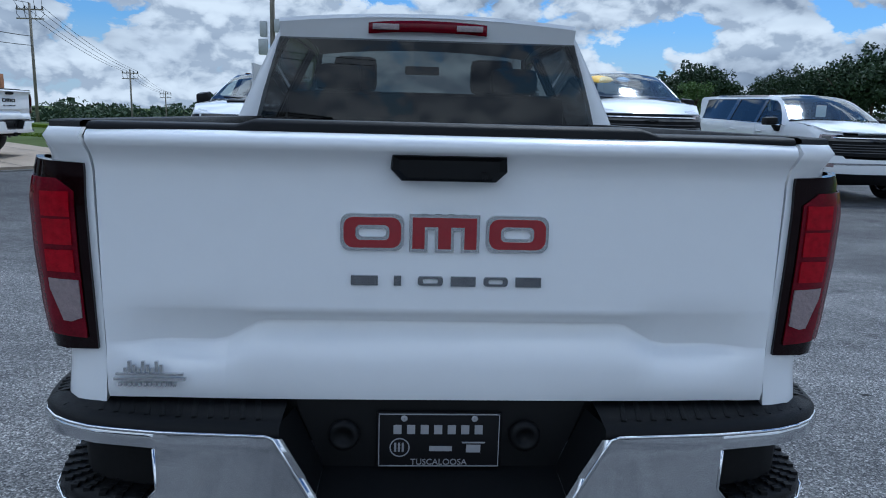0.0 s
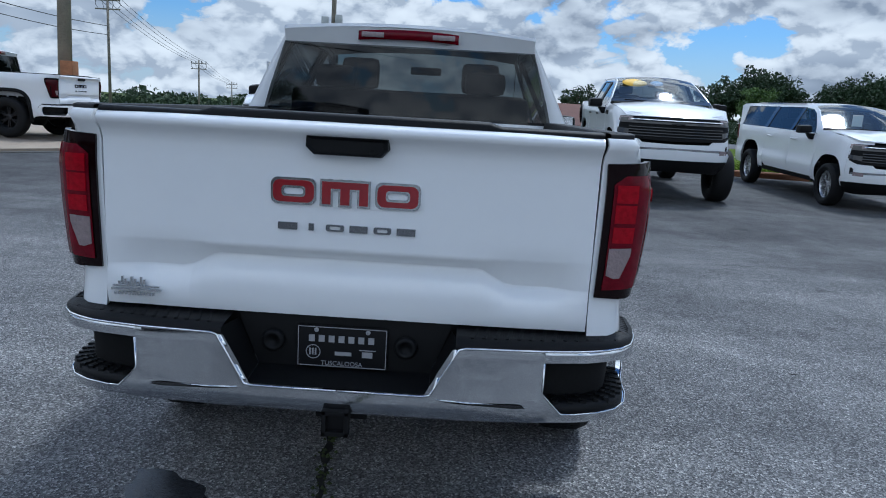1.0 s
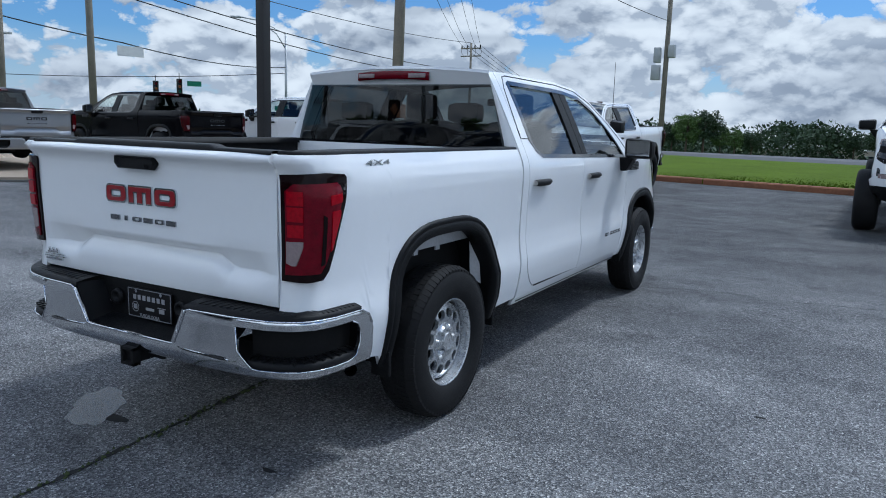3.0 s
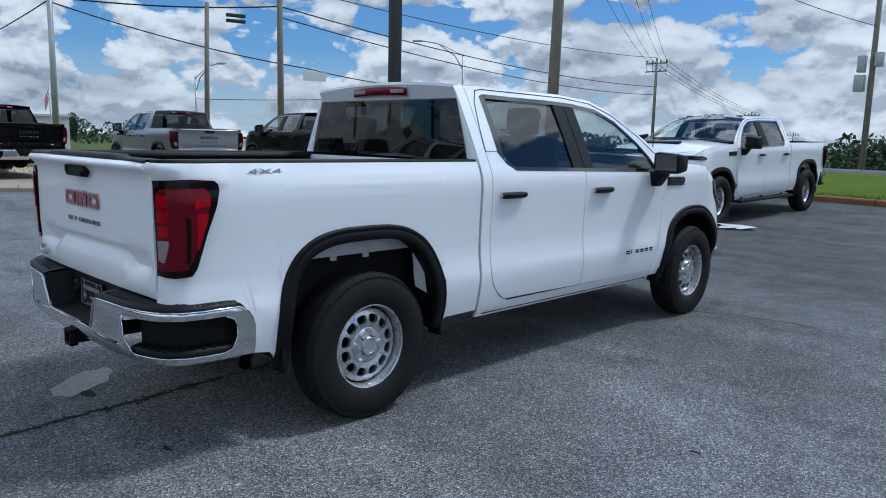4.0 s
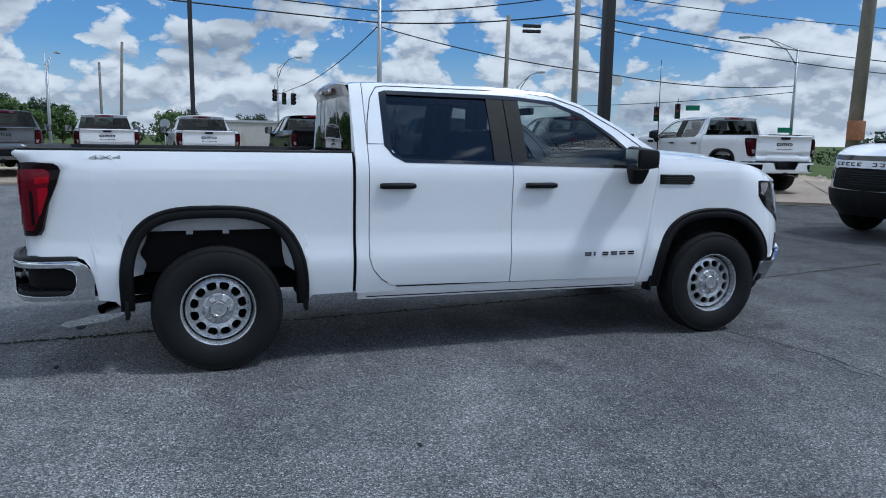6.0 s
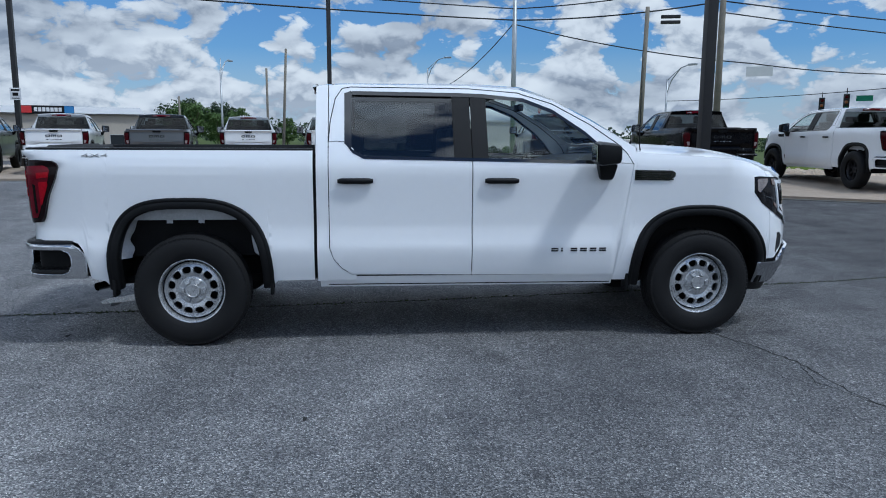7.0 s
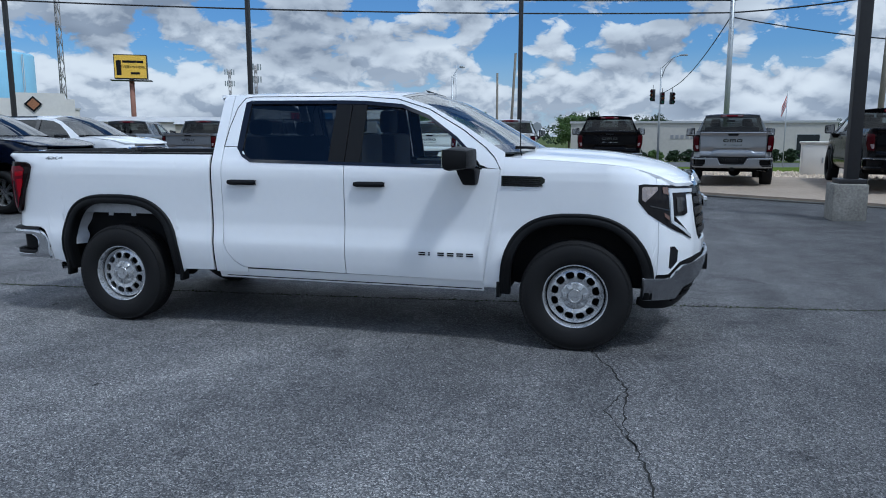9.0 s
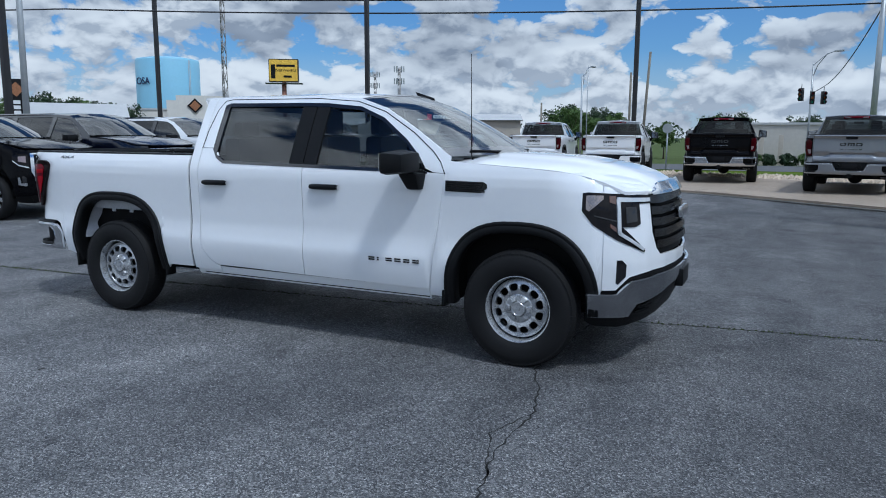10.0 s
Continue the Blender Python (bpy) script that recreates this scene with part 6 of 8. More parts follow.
def slab(name, poly, thick, mat, label, category, kind="structure", lift=0.0, step=0.0):
    """A raised sheet over a plan outline, following the ground."""
    bm = bmesh.new()
    top = [bm.verts.new((x, y, height(x, y) + lift + thick)) for x, y in poly]
    low = [bm.verts.new((x, y, height(x, y) + lift - 0.05)) for x, y in poly]
    bm.faces.new(top)
    n = len(poly)
    for i in range(n):
        bm.faces.new((top[i], low[i], low[(i + 1) % n], top[(i + 1) % n]))
    if step:
        bmesh.ops.triangulate(bm, faces=[f for f in bm.faces if len(f.verts) > 4])
    bmesh.ops.recalc_face_normals(bm, faces=bm.faces)
    return solo(name, bm, mat, label, category, kind=kind, smooth=False)


# concrete display apron, kerbed, with expansion joints
EDGE = [(-15.6, -30.0), (-15.3, -10.0), (-15.0, -1.0), (-14.5, 1.8), (-13.6, 3.7), (-8.2, 10.7), (-5.9, 13.6)]


def off_edge(k, d):
    (xa, ya), (xb, yb) = EDGE[max(0, k - 1)], EDGE[min(len(EDGE) - 1, k + 1)]
    n = math.hypot(xb - xa, yb - ya)
    return EDGE[k][0] - (yb - ya) / n * d, EDGE[k][1] + (xb - xa) / n * d


GUTTER = material("gutter_concrete", (0.10, 0.095, 0.085), 0.9, var=0.35, scale=2.0, bump=0.4, bump_scale=40)
for k in range(len(EDGE) - 1):
    a, b, c, d = EDGE[k], EDGE[k + 1], off_edge(k + 1, 6.8), off_edge(k, 6.8)
    slab("apron", [a, b, c, d], 0.065, CONCRETE, "pale concrete display apron with a low edge", "pavement")
    # worn kerb lip
    e, f = off_edge(k + 1, -0.16), off_edge(k, -0.16)
    slab("gutter", [f, e, b, a], 0.012, GUTTER, "dark worn concrete gutter edge of the apron", "kerb")
    g, h = off_edge(k + 1, 9.6), off_edge(k, 9.6)
    slab("gravel_strip", [d, c, g, h], 0.05, GRAVELBED, "strip of pale landscaping stones", "gravel")
for k in range(2, 6):
    for q in (0.33, 0.8):
        a, b = EDGE[k], EDGE[k + 1]
        x, y = a[0] + (b[0] - a[0]) * q, a[1] + (b[1] - a[1]) * q
        c = off_edge(k, 6.8)
        dx, dy = c[0] - a[0], c[1] - a[1]
        bm = bmesh.new()
        n = math.hypot(dx, dy)
        px, py = -dy / n * 0.012, dx / n * 0.012
        grid(bm, [[(x + dx * t + s * px, y + dy * t + s * py, height(x + dx * t, y + dy * t) + 0.070) for s in (-1, 1)] for t in np.linspace(0.01, 0.99, 8)], flip=True)
        solo("expansion_joint", bm, PRINTBLACK, "dark expansion joint in the concrete", "joint", kind="structure")

# stones on the strip
rng = random.Random(5)
bm = bmesh.new()
verts, faces = [], []
for _ in range(2600):
    k = rng.choice((2, 3, 4, 4, 4, 5))
    a, b = EDGE[k], EDGE[k + 1]
    q, w = rng.random(), 6.9 + 2.6 * rng.random()
    (xa, ya), (xb, yb) = off_edge(k, w), off_edge(min(k + 1, len(EDGE) - 1), w)
    x, y = xa + (xb - xa) * q, ya + (yb - ya) * q
    r = rng.uniform(0.04, 0.12)
    z = height(x, y) + 0.05
    i = len(verts)
    for dx, dy, dz in ((1, 0, 0), (-1, 0, 0), (0, 1, 0), (0, -1, 0), (0, 0, 0.9), (0, 0, -0.4)):
        verts.append((x + dx * r * rng.uniform(0.7, 1.3), y + dy * r * rng.uniform(0.7, 1.3), z + dz * r * rng.uniform(0.6, 1.1)))
    faces += [(i + a2, i + b2, i + 4) for a2, b2 in ((0, 2), (2, 1), (1, 3), (3, 0))]
bm.free()
me = bpy.data.meshes.new("landscaping_stones")
me.from_pydata(verts, [], faces)
STONES = material("stones", (0.56, 0.46, 0.35), 0.9, var=0.3, scale=1.5)
me.materials.append(STONES)
tagged(part("landscaping_stones", me, None), "loose pale tan landscaping stones in a strip", "stones", kind="stuff")

# grass island with a painted kerb, the highway beyond
KERB = [(40.0, 10.6), (12.0, 14.8), (3.0, 16.1), (-0.8, 16.7), (-6.0, 17.6), (-9.5, 19.2)]
slab("grass_verge", [(x, y + 0.08) for x, y in KERB] + [(-14.0, 30.0), (-20.0, 33.0), (45.0, 27.0)], 0.13, LAWN, "green mown grass verge", "grass")
for k in range(len(KERB) - 1):
    (xa, ya), (xb, yb) = KERB[k], KERB[k + 1]
    L = math.hypot(xb - xa, yb - ya)
    n = max(1, round(L / 3.0))
    for j in range(n):
        a, b = j / n, (j + 1) / n - 0.008
        x0, y0, x1, y1 = xa + (xb - xa) * a, ya + (yb - ya) * a, xa + (xb - xa) * b, ya + (yb - ya) * b
        ux, uy = -(y1 - y0) / math.hypot(x1 - x0, y1 - y0), (x1 - x0) / math.hypot(x1 - x0, y1 - y0)
        if uy < 0:
            ux, uy = -ux, -uy
        bm = bmesh.new()
        z0, z1 = height(x0, y0), height(x1, y1)
        rows = [[(x + ux * o, y + uy * o, z + dz) for o, dz in ((0.0, -0.03), (0.0, 0.12), (0.025, 0.15), (0.15, 0.155), (0.16, -0.03))] for x, y, z in ((x0, y0, z0), (x1, y1, z1))]
        grid(bm, rows, flip=True)
        solo("kerb_stone", bm, KERBRED, "faded red-brown painted concrete kerb", "kerb", "kerb round the verge", kind="structure", smooth=False)

# blades of grass in tufts along the verge
verts, faces = [], []
rng = random.Random(8)
for _ in range(22000):
    x = rng.uniform(-12, 16)
    y0 = float(np.interp(x, [p[0] for p in KERB[::-1]], [p[1] for p in KERB[::-1]]))
    y = y0 + 0.2 + 12 * rng.random() ** 1.6
    z, h, a = height(x, y) + 0.13, rng.uniform(0.025, 0.06), rng.random() * 3.14
    i, w = len(verts), 0.03
    verts += [(x - w * math.cos(a), y - w * math.sin(a), z), (x + w * math.cos(a), y + w * math.sin(a), z), (x + rng.uniform(-0.05, 0.05), y + rng.uniform(-0.05, 0.05), z + h)]
    faces.append((i, i + 1, i + 2))
me = bpy.data.meshes.new("grass_blades")
me.from_pydata(verts, [], faces)
BLADES = material("grass_blade", (0.078, 0.122, 0.009), 0.85, spec=0.1, var=0.2, scale=1.2)
me.materials.append(BLADES)
tagged(part("grass_blades", me, None), "short green grass blades on the verge", "grass", kind="stuff")

slab("road", [(120, 12.0), (45.0, 27.3), (-20.0, 33.3), (-60, 46), (-60, 62), (-20, 44.5), (45.0, 38.5), (120, 30)], 0.04, ROAD, "grey asphalt highway behind the verge", "road")
slab("road", [(-37.0, 44.0), (-37, -140), (-54, -140), (-54, 50)], 0.04, ROAD, "grey asphalt side road behind the display row", "road")
slab("pavement", [(-54.4, 44.0), (-54.4, -140), (-57, -140), (-57, 44)], 0.06, CONCRETE, "pale concrete pavement by the road", "pavement")
slab("car_park", [(-58, 44.0), (-58, -140), (-78, -140), (-78, 44)], 0.045, ROAD, "asphalt car park across the road", "car park")

for quad in ([(-24.8, -10.0), (-24.8, -1.0), (-26.0, -1.0), (-26.0, -10.0)], [(-24.8, -1.0), (-21.5, 10.0), (-26.0, 10.0), (-26.0, -1.0)], [(-21.5, 10.0), (-16.3, 17.0), (-26.0, 24.0), (-26.0, 10.0)],
             [(-26.0, -10.0), (-26.0, 10.0), (-31.5, 10.0), (-31.5, -10.0)], [(-26.0, 10.0), (-26.0, 24.0), (-31.5, 28.0), (-31.5, 10.0)]):
    slab("roadside_lawn", quad, 0.03, LAWN, "green mown grass beside the side road", "grass")

# cracks: uneven dark strips with moss
CRACK = material("crack", (0.012, 0.012, 0.011), 0.95, var=0.3, scale=20)
MOSS = material("moss", (0.042, 0.056, 0.016), 0.95, var=0.5, scale=40, bump=0.8, bump_scale=120)


def crack(pts, width, name, label, moss=0.0, seed=1):
    rng = random.Random(seed)
    bm = bmesh.new()
    fine = []
    for (xa, ya), (xb, yb) in zip(pts, pts[1:]):
        n = max(2, int(math.hypot(xb - xa, yb - ya) / 0.05))
        fine += [(xa + (xb - xa) * k / n + rng.uniform(-0.012, 0.012), ya + (yb - ya) * k / n + rng.uniform(-0.012, 0.012)) for k in range(n)]
    rows = []
    for i, (x, y) in enumerate(fine):
        (xa, ya), (xb, yb) = fine[max(0, i - 1)], fine[min(len(fine) - 1, i + 1)]
        n = math.hypot(xb - xa, yb - ya) or 1
        w = width * rng.uniform(0.25, 1.0)
        rows.append([(x - (yb - ya) / n * w * s, y + (xb - xa) / n * w * s, height(x, y) + 0.0025) for s in (-1, 1)])
    grid(bm, rows, flip=True)
    ob = solo(name, bm, CRACK, label, "crack", kind="structure", smooth=False)
    if moss:
        verts, faces = [], []
        for x, y in fine:
            for _ in range(int(moss * 8)):
                cx, cy, r = x + rng.gauss(0, width * 0.9), y + rng.gauss(0, width * 0.9), rng.uniform(0.004, 0.013)
                i = len(verts)
                z = height(cx, cy) + 0.003
                verts += [(cx + r, cy, z), (cx, cy + r, z), (cx - r, cy, z), (cx, cy - r, z), (cx, cy, z + r * 1.1)]
                faces += [(i + a, i + (a + 1) % 4, i + 4) for a in range(4)]
        me = bpy.data.meshes.new("moss")
        me.from_pydata(verts, [], faces)
        me.materials.append(MOSS)
        tagged(part("moss", me, None), "dry green moss growing in the asphalt seam", "moss", kind="stuff")
    return ob


crack([(0.06, -3.4), (-0.02, -2.2), (-0.08, -1.35), (-0.12, -0.8), (-0.18, -0.2)], 0.021, "seam", "dark mossy seam across the asphalt", 0.5, 3)
crack([(-0.18, -0.2), (-0.3, 1.4), (-0.5, 3.2), (-0.72, 4.8), (-0.88, 6.1), (-1.1, 8.0)], 0.014, "seam", "dark mossy seam across the asphalt", 0.3, 4)
crack([(-0.75, 3.95), (0.3, 3.9), (0.97, 3.88), (1.32, 4.02), (1.70, 4.12), (2.28, 4.10), (2.83, 4.21), (3.5, 4.29), (4.6, 4.45), (6.5, 4.9)], 0.007, "crack", "thin wandering crack in the asphalt", 0.0, 6)
crack([(1.70, 4.12), (2.1, 4.0), (2.65, 4.19)], 0.006, "crack", "thin wandering crack in the asphalt", 0.0, 9)

# damp patch behind the bumper: a shallow film of water with the stones showing through
def wet_material():
    m = material("wet_asphalt", (0.030, 0.032, 0.036), 0.12, var=0.4, scale=60, spec=0.4)
    nt = m.node_tree
    v, b, tc = nt.nodes.new("ShaderNodeTexVoronoi"), nt.nodes.new("ShaderNodeBump"), nt.nodes.new("ShaderNodeTexCoord")
    v.inputs["Scale"].default_value = 150.0
    nt.links.new(tc.outputs["Object"], v.inputs["Vector"])
    b.inputs["Strength"].default_value, b.inputs["Distance"].default_value = 0.35, 0.004
    nt.links.new(v.outputs["Distance"], b.inputs["Height"])
    nt.links.new(b.outputs[0], nt.nodes["Principled BSDF"].inputs["Normal"])
    return m


bm = bmesh.new()
rim = []
for a in np.linspace(0, 2 * math.pi, 72, endpoint=False):
    k = 1 + 0.10 * math.sin(2 * a + 0.7) + 0.07 * math.sin(5 * a) + 0.05 * math.sin(9 * a + 1) + 0.03 * math.sin(17 * a)
    u, v = 0.25 * k * math.cos(a), 0.135 * k * math.sin(a)
    rim.append(bm.verts.new((-0.64 - 0.73 * u + 0.68 * v, -0.945 + 0.68 * u + 0.73 * v, 0.0035)))
bm.faces.new(rim)
solo("damp_patch", bm, wet_material(), "shallow damp patch on the asphalt", "puddle", kind="structure")
# oil drips
for i, (x, y, r) in enumerate(((0.62, -1.0, 0.02), (-0.45, -1.0, 0.05), (2.4, 0.9, 0.015))):
    bm = bmesh.new()
    vs = [bm.verts.new((x + r * (1 + 0.4 * math.sin(3 * a + i)) * math.cos(a) * 1.8, y + r * (1 + 0.3 * math.cos(2 * a)) * math.sin(a), 0.0028)) for a in np.linspace(0, 2 * math.pi, 16, endpoint=False)]
    bm.faces.new(vs)
    solo("oil_stain", bm, CRACK, "small dark oil stain on the asphalt", "stain", "oil stains", kind="structure")


def suv(label, coat, at, front="chev", wheel_style="alloy", group="", mesh_grille=False):
    """A long sport-utility car on the pickup's skin, with a full-length roof."""
    t = thing("suv", label, "car", at, group)
    res = 0.07

    def put(name, bm, mat, label="", parent=None, coated=False, smooth=True, sharp=35):
        ob = part(name, bm, mat, parent or t, label, smooth, sharp)
        return paint(ob, mat) if coated else ob

    rear_arch = mono(grow(arch(*ARCHES[0]), 0, 0, -0.045))
    front_arch = mono(grow(arch(*ARCHES[1]), WB, 0, -0.045))
    roof = [(-0.98, 1.79), (-0.9, 1.845), (-0.6, 1.868)] + ROOF_EDGE[2:]
    for sd in (1, -1):
        low = [(S_TAIL, 0.48), (-0.60, 0.45)] + rear_arch + [(0.60, 0.46), (0.75, 0.46)]
        put("quarter_panel", panel(low, [(S_TAIL, 1.34), (0.75, 1.335)], sd, res=res), coat, coated=True)
        d = put("rear_door", panel([(0.757, 0.60), (0.9, 0.50), (1.997, 0.487)], [(0.757, 1.335), (1.997, 1.322)], sd, res=res), coat, coated=True)
        f = put("front_door", panel([(2.004, 0.487), (3.072, 0.477), (3.192, 1.285)], [(2.004, 1.322), (3.04, 1.306), (3.192, 1.30)], sd, res=res), coat, coated=True)
        put("rocker_panel", panel([(0.6, 0.395), (3.075, 0.385)], [(0.6, 0.49), (3.075, 0.475)], sd, off=-0.012, res=res), PLASTIC)
        top = [(-0.97, 1.70), (-0.93, 1.77), (-0.6, 1.80)] + WINDOW_TOP[2:]
        put("roof_rail", panel(top, roof, sd, res=res * 0.8), coat, coated=True)
        put("tail_pillar", panel([(-1.0, 1.34), (-0.80, 1.34)], [(-1.0, 1.75), (-0.93, 1.80), (-0.80, 1.80)], sd, res=res), coat, coated=True)
        for s0, s1 in ((0.62, 0.80), (1.93, 2.05)):
            put("pillar_trim", panel([(s0, 1.33), (s1, 1.33)], [(s0, 1.81), (s1, 1.805)], sd, off=0.001, res=0.08), GLOSSBLACK)
        for lo, up, gm in (([(-0.80, 1.345), (0.62, 1.34)], [(-0.80, 1.785), (-0.6, 1.80), (0.62, 1.806)], GLASS_BLACK), ([(0.80, 1.34), (1.93, 1.328)], [(0.80, 1.806), (1.93, 1.80)], GLASS_BLACK), ([(2.05, 1.328), (3.04, 1.308)], [(2.05, 1.795), (2.4, 1.765), (2.62, 1.682), (2.85, 1.523), (2.97, 1.412), (3.04, 1.33)], GLASS_SMOKE if mesh_grille else GLASS)):
            g = put("window_glass", panel(lo, up, sd, off=-0.012, res=0.14, flange=0), gm)
            g.visible_shadow = False
        put("window_trim", panel([(-0.82, 1.325), (3.04, 1.296)], [(-0.82, 1.348), (3.04, 1.318)], sd, off=0.004, res=0.1), CHROME)
        for door, ya in ((d, 0.95), (f, 2.10)):
            bm = bmesh.new()
            rows = [[skin(ya + 0.24 * k, 1.16 + dz * 0.017, o) for dz, o in ((-1, 0.005), (-1, 0.03), (1, 0.03), (1, 0.005))] for k in np.linspace(0, 1, 4)]
            grid(bm, [[Vector((p.x * sd, p.y, p.z)) for p in r] for r in rows], flip=sd > 0)
            paint(put("door_handle", bm, coat, "", door), coat)
        up = [(3.080, 0.48), (3.2, 1.285), (3.225, 1.388), (3.4, 1.372), (3.8, 1.348), (4.05, 1.315), (4.2, 1.275), (4.30, 1.245)]
        put("fender", panel([(3.080, 0.43), (3.19, 0.43)] + front_arch + [(4.30, 0.50)], up, sd, res=res), coat, coated=True)
        put("front_fascia", panel([(4.304, 0.50), (S_GRILLE, 0.50)], [(4.304, 1.243), (4.5, 1.225), (S_GRILLE, 1.215)], sd, res=res), coat, coated=True)
        for A in ARCHES:
            put("wheel_well", well(*A, sd), UNDER)
        mirror_unit(t, sd)
        put("roof_bar", panel([(-0.5, 1.862), (1.9, 1.868)], [(-0.5, 1.885), (1.9, 1.89)], sd, off=0.02, res=0.2), GLOSSBLACK)
        for y in (0.0, WB):
            wheel(t, 0.868, y, 0.395, sd, 0.395, 0.26, 0.26, wheel_style, False)
        put("tail_light", panel([(S_TAIL, 1.0), (-0.92, 1.0)], [(S_TAIL, 1.36), (-0.92, 1.36)], sd, off=0.012, res=0.05), LENSRED)
    bm = bmesh.new()
    grid(bm, cross_rows(resample(roof, -0.98, 2.38, 18), (-0.02, 0.10), (0.03, 0.052), 14))
    put("roof", bm, coat, coated=True)
    bm = bmesh.new()
    grid(bm, cross_rows(resample(ROOF_EDGE, 2.385, 3.20, 9), (0.10, 0.20), (0.052, 0.01), 12, off=-0.012))
    g = put("windscreen", bm, GLASS_SMOKE if mesh_grille else GLASS_CLEAR)
    g.visible_shadow = False
    bm = bmesh.new()
    rows = []
    for k in np.linspace(0, 1, 9):
        row = []
        for u in np.linspace(-1, 1, 13):
            w = lerp_table([(0, 0.86), (0.35, 0.90), (0.7, 0.90), (0.88, 0.86), (1, 0.80)], k)
            ya, yb = 3.40 - 0.19 * u * u, min(nose_y(w * u) - 0.05, 4.61)
            y = ya + (yb - ya) * k
            row.append((w * u, y, hood_z(y + 0.02 * u * u) - 0.045 * abs(u) ** 3 + 0.012 * math.cos(7 * u) * math.sin(math.pi * k)))
        rows.append(row)
    grid(bm, rows, flange=(0, 0, -0.02))
    put("hood", bm, coat, coated=True)
    bm = bmesh.new()
    grid(bm, [[(x * w, y, z) for x in np.linspace(-1, 1, 7)] for z, y, w in ((0.48, -1.10, 0.86), (0.8, -1.11, 0.86), (1.3, -1.09, 0.84), (1.36, -1.07, 0.82), (1.78, -1.0, 0.70), (1.82, -0.98, 0.69))])
    put("tail_door", bm, coat, coated=True)
    bm = bmesh.new()
    box(bm, -0.78, 0.78, -0.9, 4.3, 0.40, 0.62, 0.02)
    box(bm, -0.70, 0.70, 3.2, 4.4, 0.45, 1.0, 0.05)
    put("chassis", bm, UNDER)
    bm = bmesh.new()
    rows = [[(x, y, z) for x in np.linspace(-0.84, 0.84, 5)] for y, z in ((2.76, 0.75), (2.74, 1.24), (2.95, 1.33), (3.30, 1.36))]
    grid(bm, rows, flip=True)
    put("dashboard", bm, TRIMGREY)
    for x in (-0.42, 0.42):
        seat(t, x, 1.98, 0.52, 0.76)
    seat(t, 0.0, 0.95, 1.42, 0.76)
    front_end(t, put, "mesh" if mesh_grille else "chev", coat, coat, False, res, 0.0)
    return t


# ---- the parked vehicles ----
main = pickup("white crew-cab pickup with steel wheels, parked on asphalt", WHITE, pose(0, 0, 0), fine=True, tail_badge="red")


def side_text(parent, name, text, size, mat, y, z, off=0.004):
    """Lettering on the right flank."""
    p = skin(y, z, off)
    me = letters(text, size, 0.003)
    me.name = name
    me.transform(pose(p.x, p.y, p.z, 0, 0, 90) @ Matrix.Diagonal((1.75, 1, 0.62, 1)))
    me.materials.clear()
    me.materials.append(mat)
    return part(name, me, mat, parent)


side_text(main, "badge_lettering", "4X4", 0.060, STEEL, -0.615, 1.350)
for k in range(6):
    a = 2.59 + 0.0725 * k
    w = (0.052, 0.014, 0.05, 0.05, 0.05, 0.052)[k]
    for z0, z1, x1 in ((0.6575, 0.6680, w), (0.6730, 0.6835, w)):
        bm = panel([(a, z0), (a + x1, z0)], [(a, z1), (a + x1, z1)], 1, off=0.004, res=0.05, flange=0.004)
        part("door_emblem", bm, GLOSSBLACK, main, smooth=False)
bm = bmesh.new()
tube(bm, [(0.74, 3.32, 1.385), (0.745, 3.31, 1.43), (0.745, 3.30, 2.12)], 0.006, 6, r_end=0.002)
part("antenna", bm, PLASTIC, main, "thin black mast antenna")
bm = bmesh.new()
rows = [[(-0.40 + 0.03 * s * (1 - 0.7 * h), 2.34 + 0.12 * k - 0.06 * h * (1 - k), 1.872 + 0.075 * h * (1 - k * 0.75)) for s, h in ((-1, 0), (-0.5, 1), (0.5, 1), (1, 0))] for k in (0.0, 0.5, 1.0)]
grid(bm, rows, flip=True)
part("roof_fin", bm, PLASTIC, main, "black shark-fin aerial")
bm = bmesh.new()
box(bm, -0.935, -0.925, 1.35, 1.62, 1.42, 1.68, 0.0)
part("window_sticker", bm, PAPER, main, "white price sheet in the window")



def parked(x, y, heading, scale=1.0):
    """Pose of a truck by its rear axle and the way its nose points (degrees from +x)."""
    return pose(x, y, height(x, y) + 0.065, 0, 0, heading - 90) @ Matrix.Scale(scale, 4)


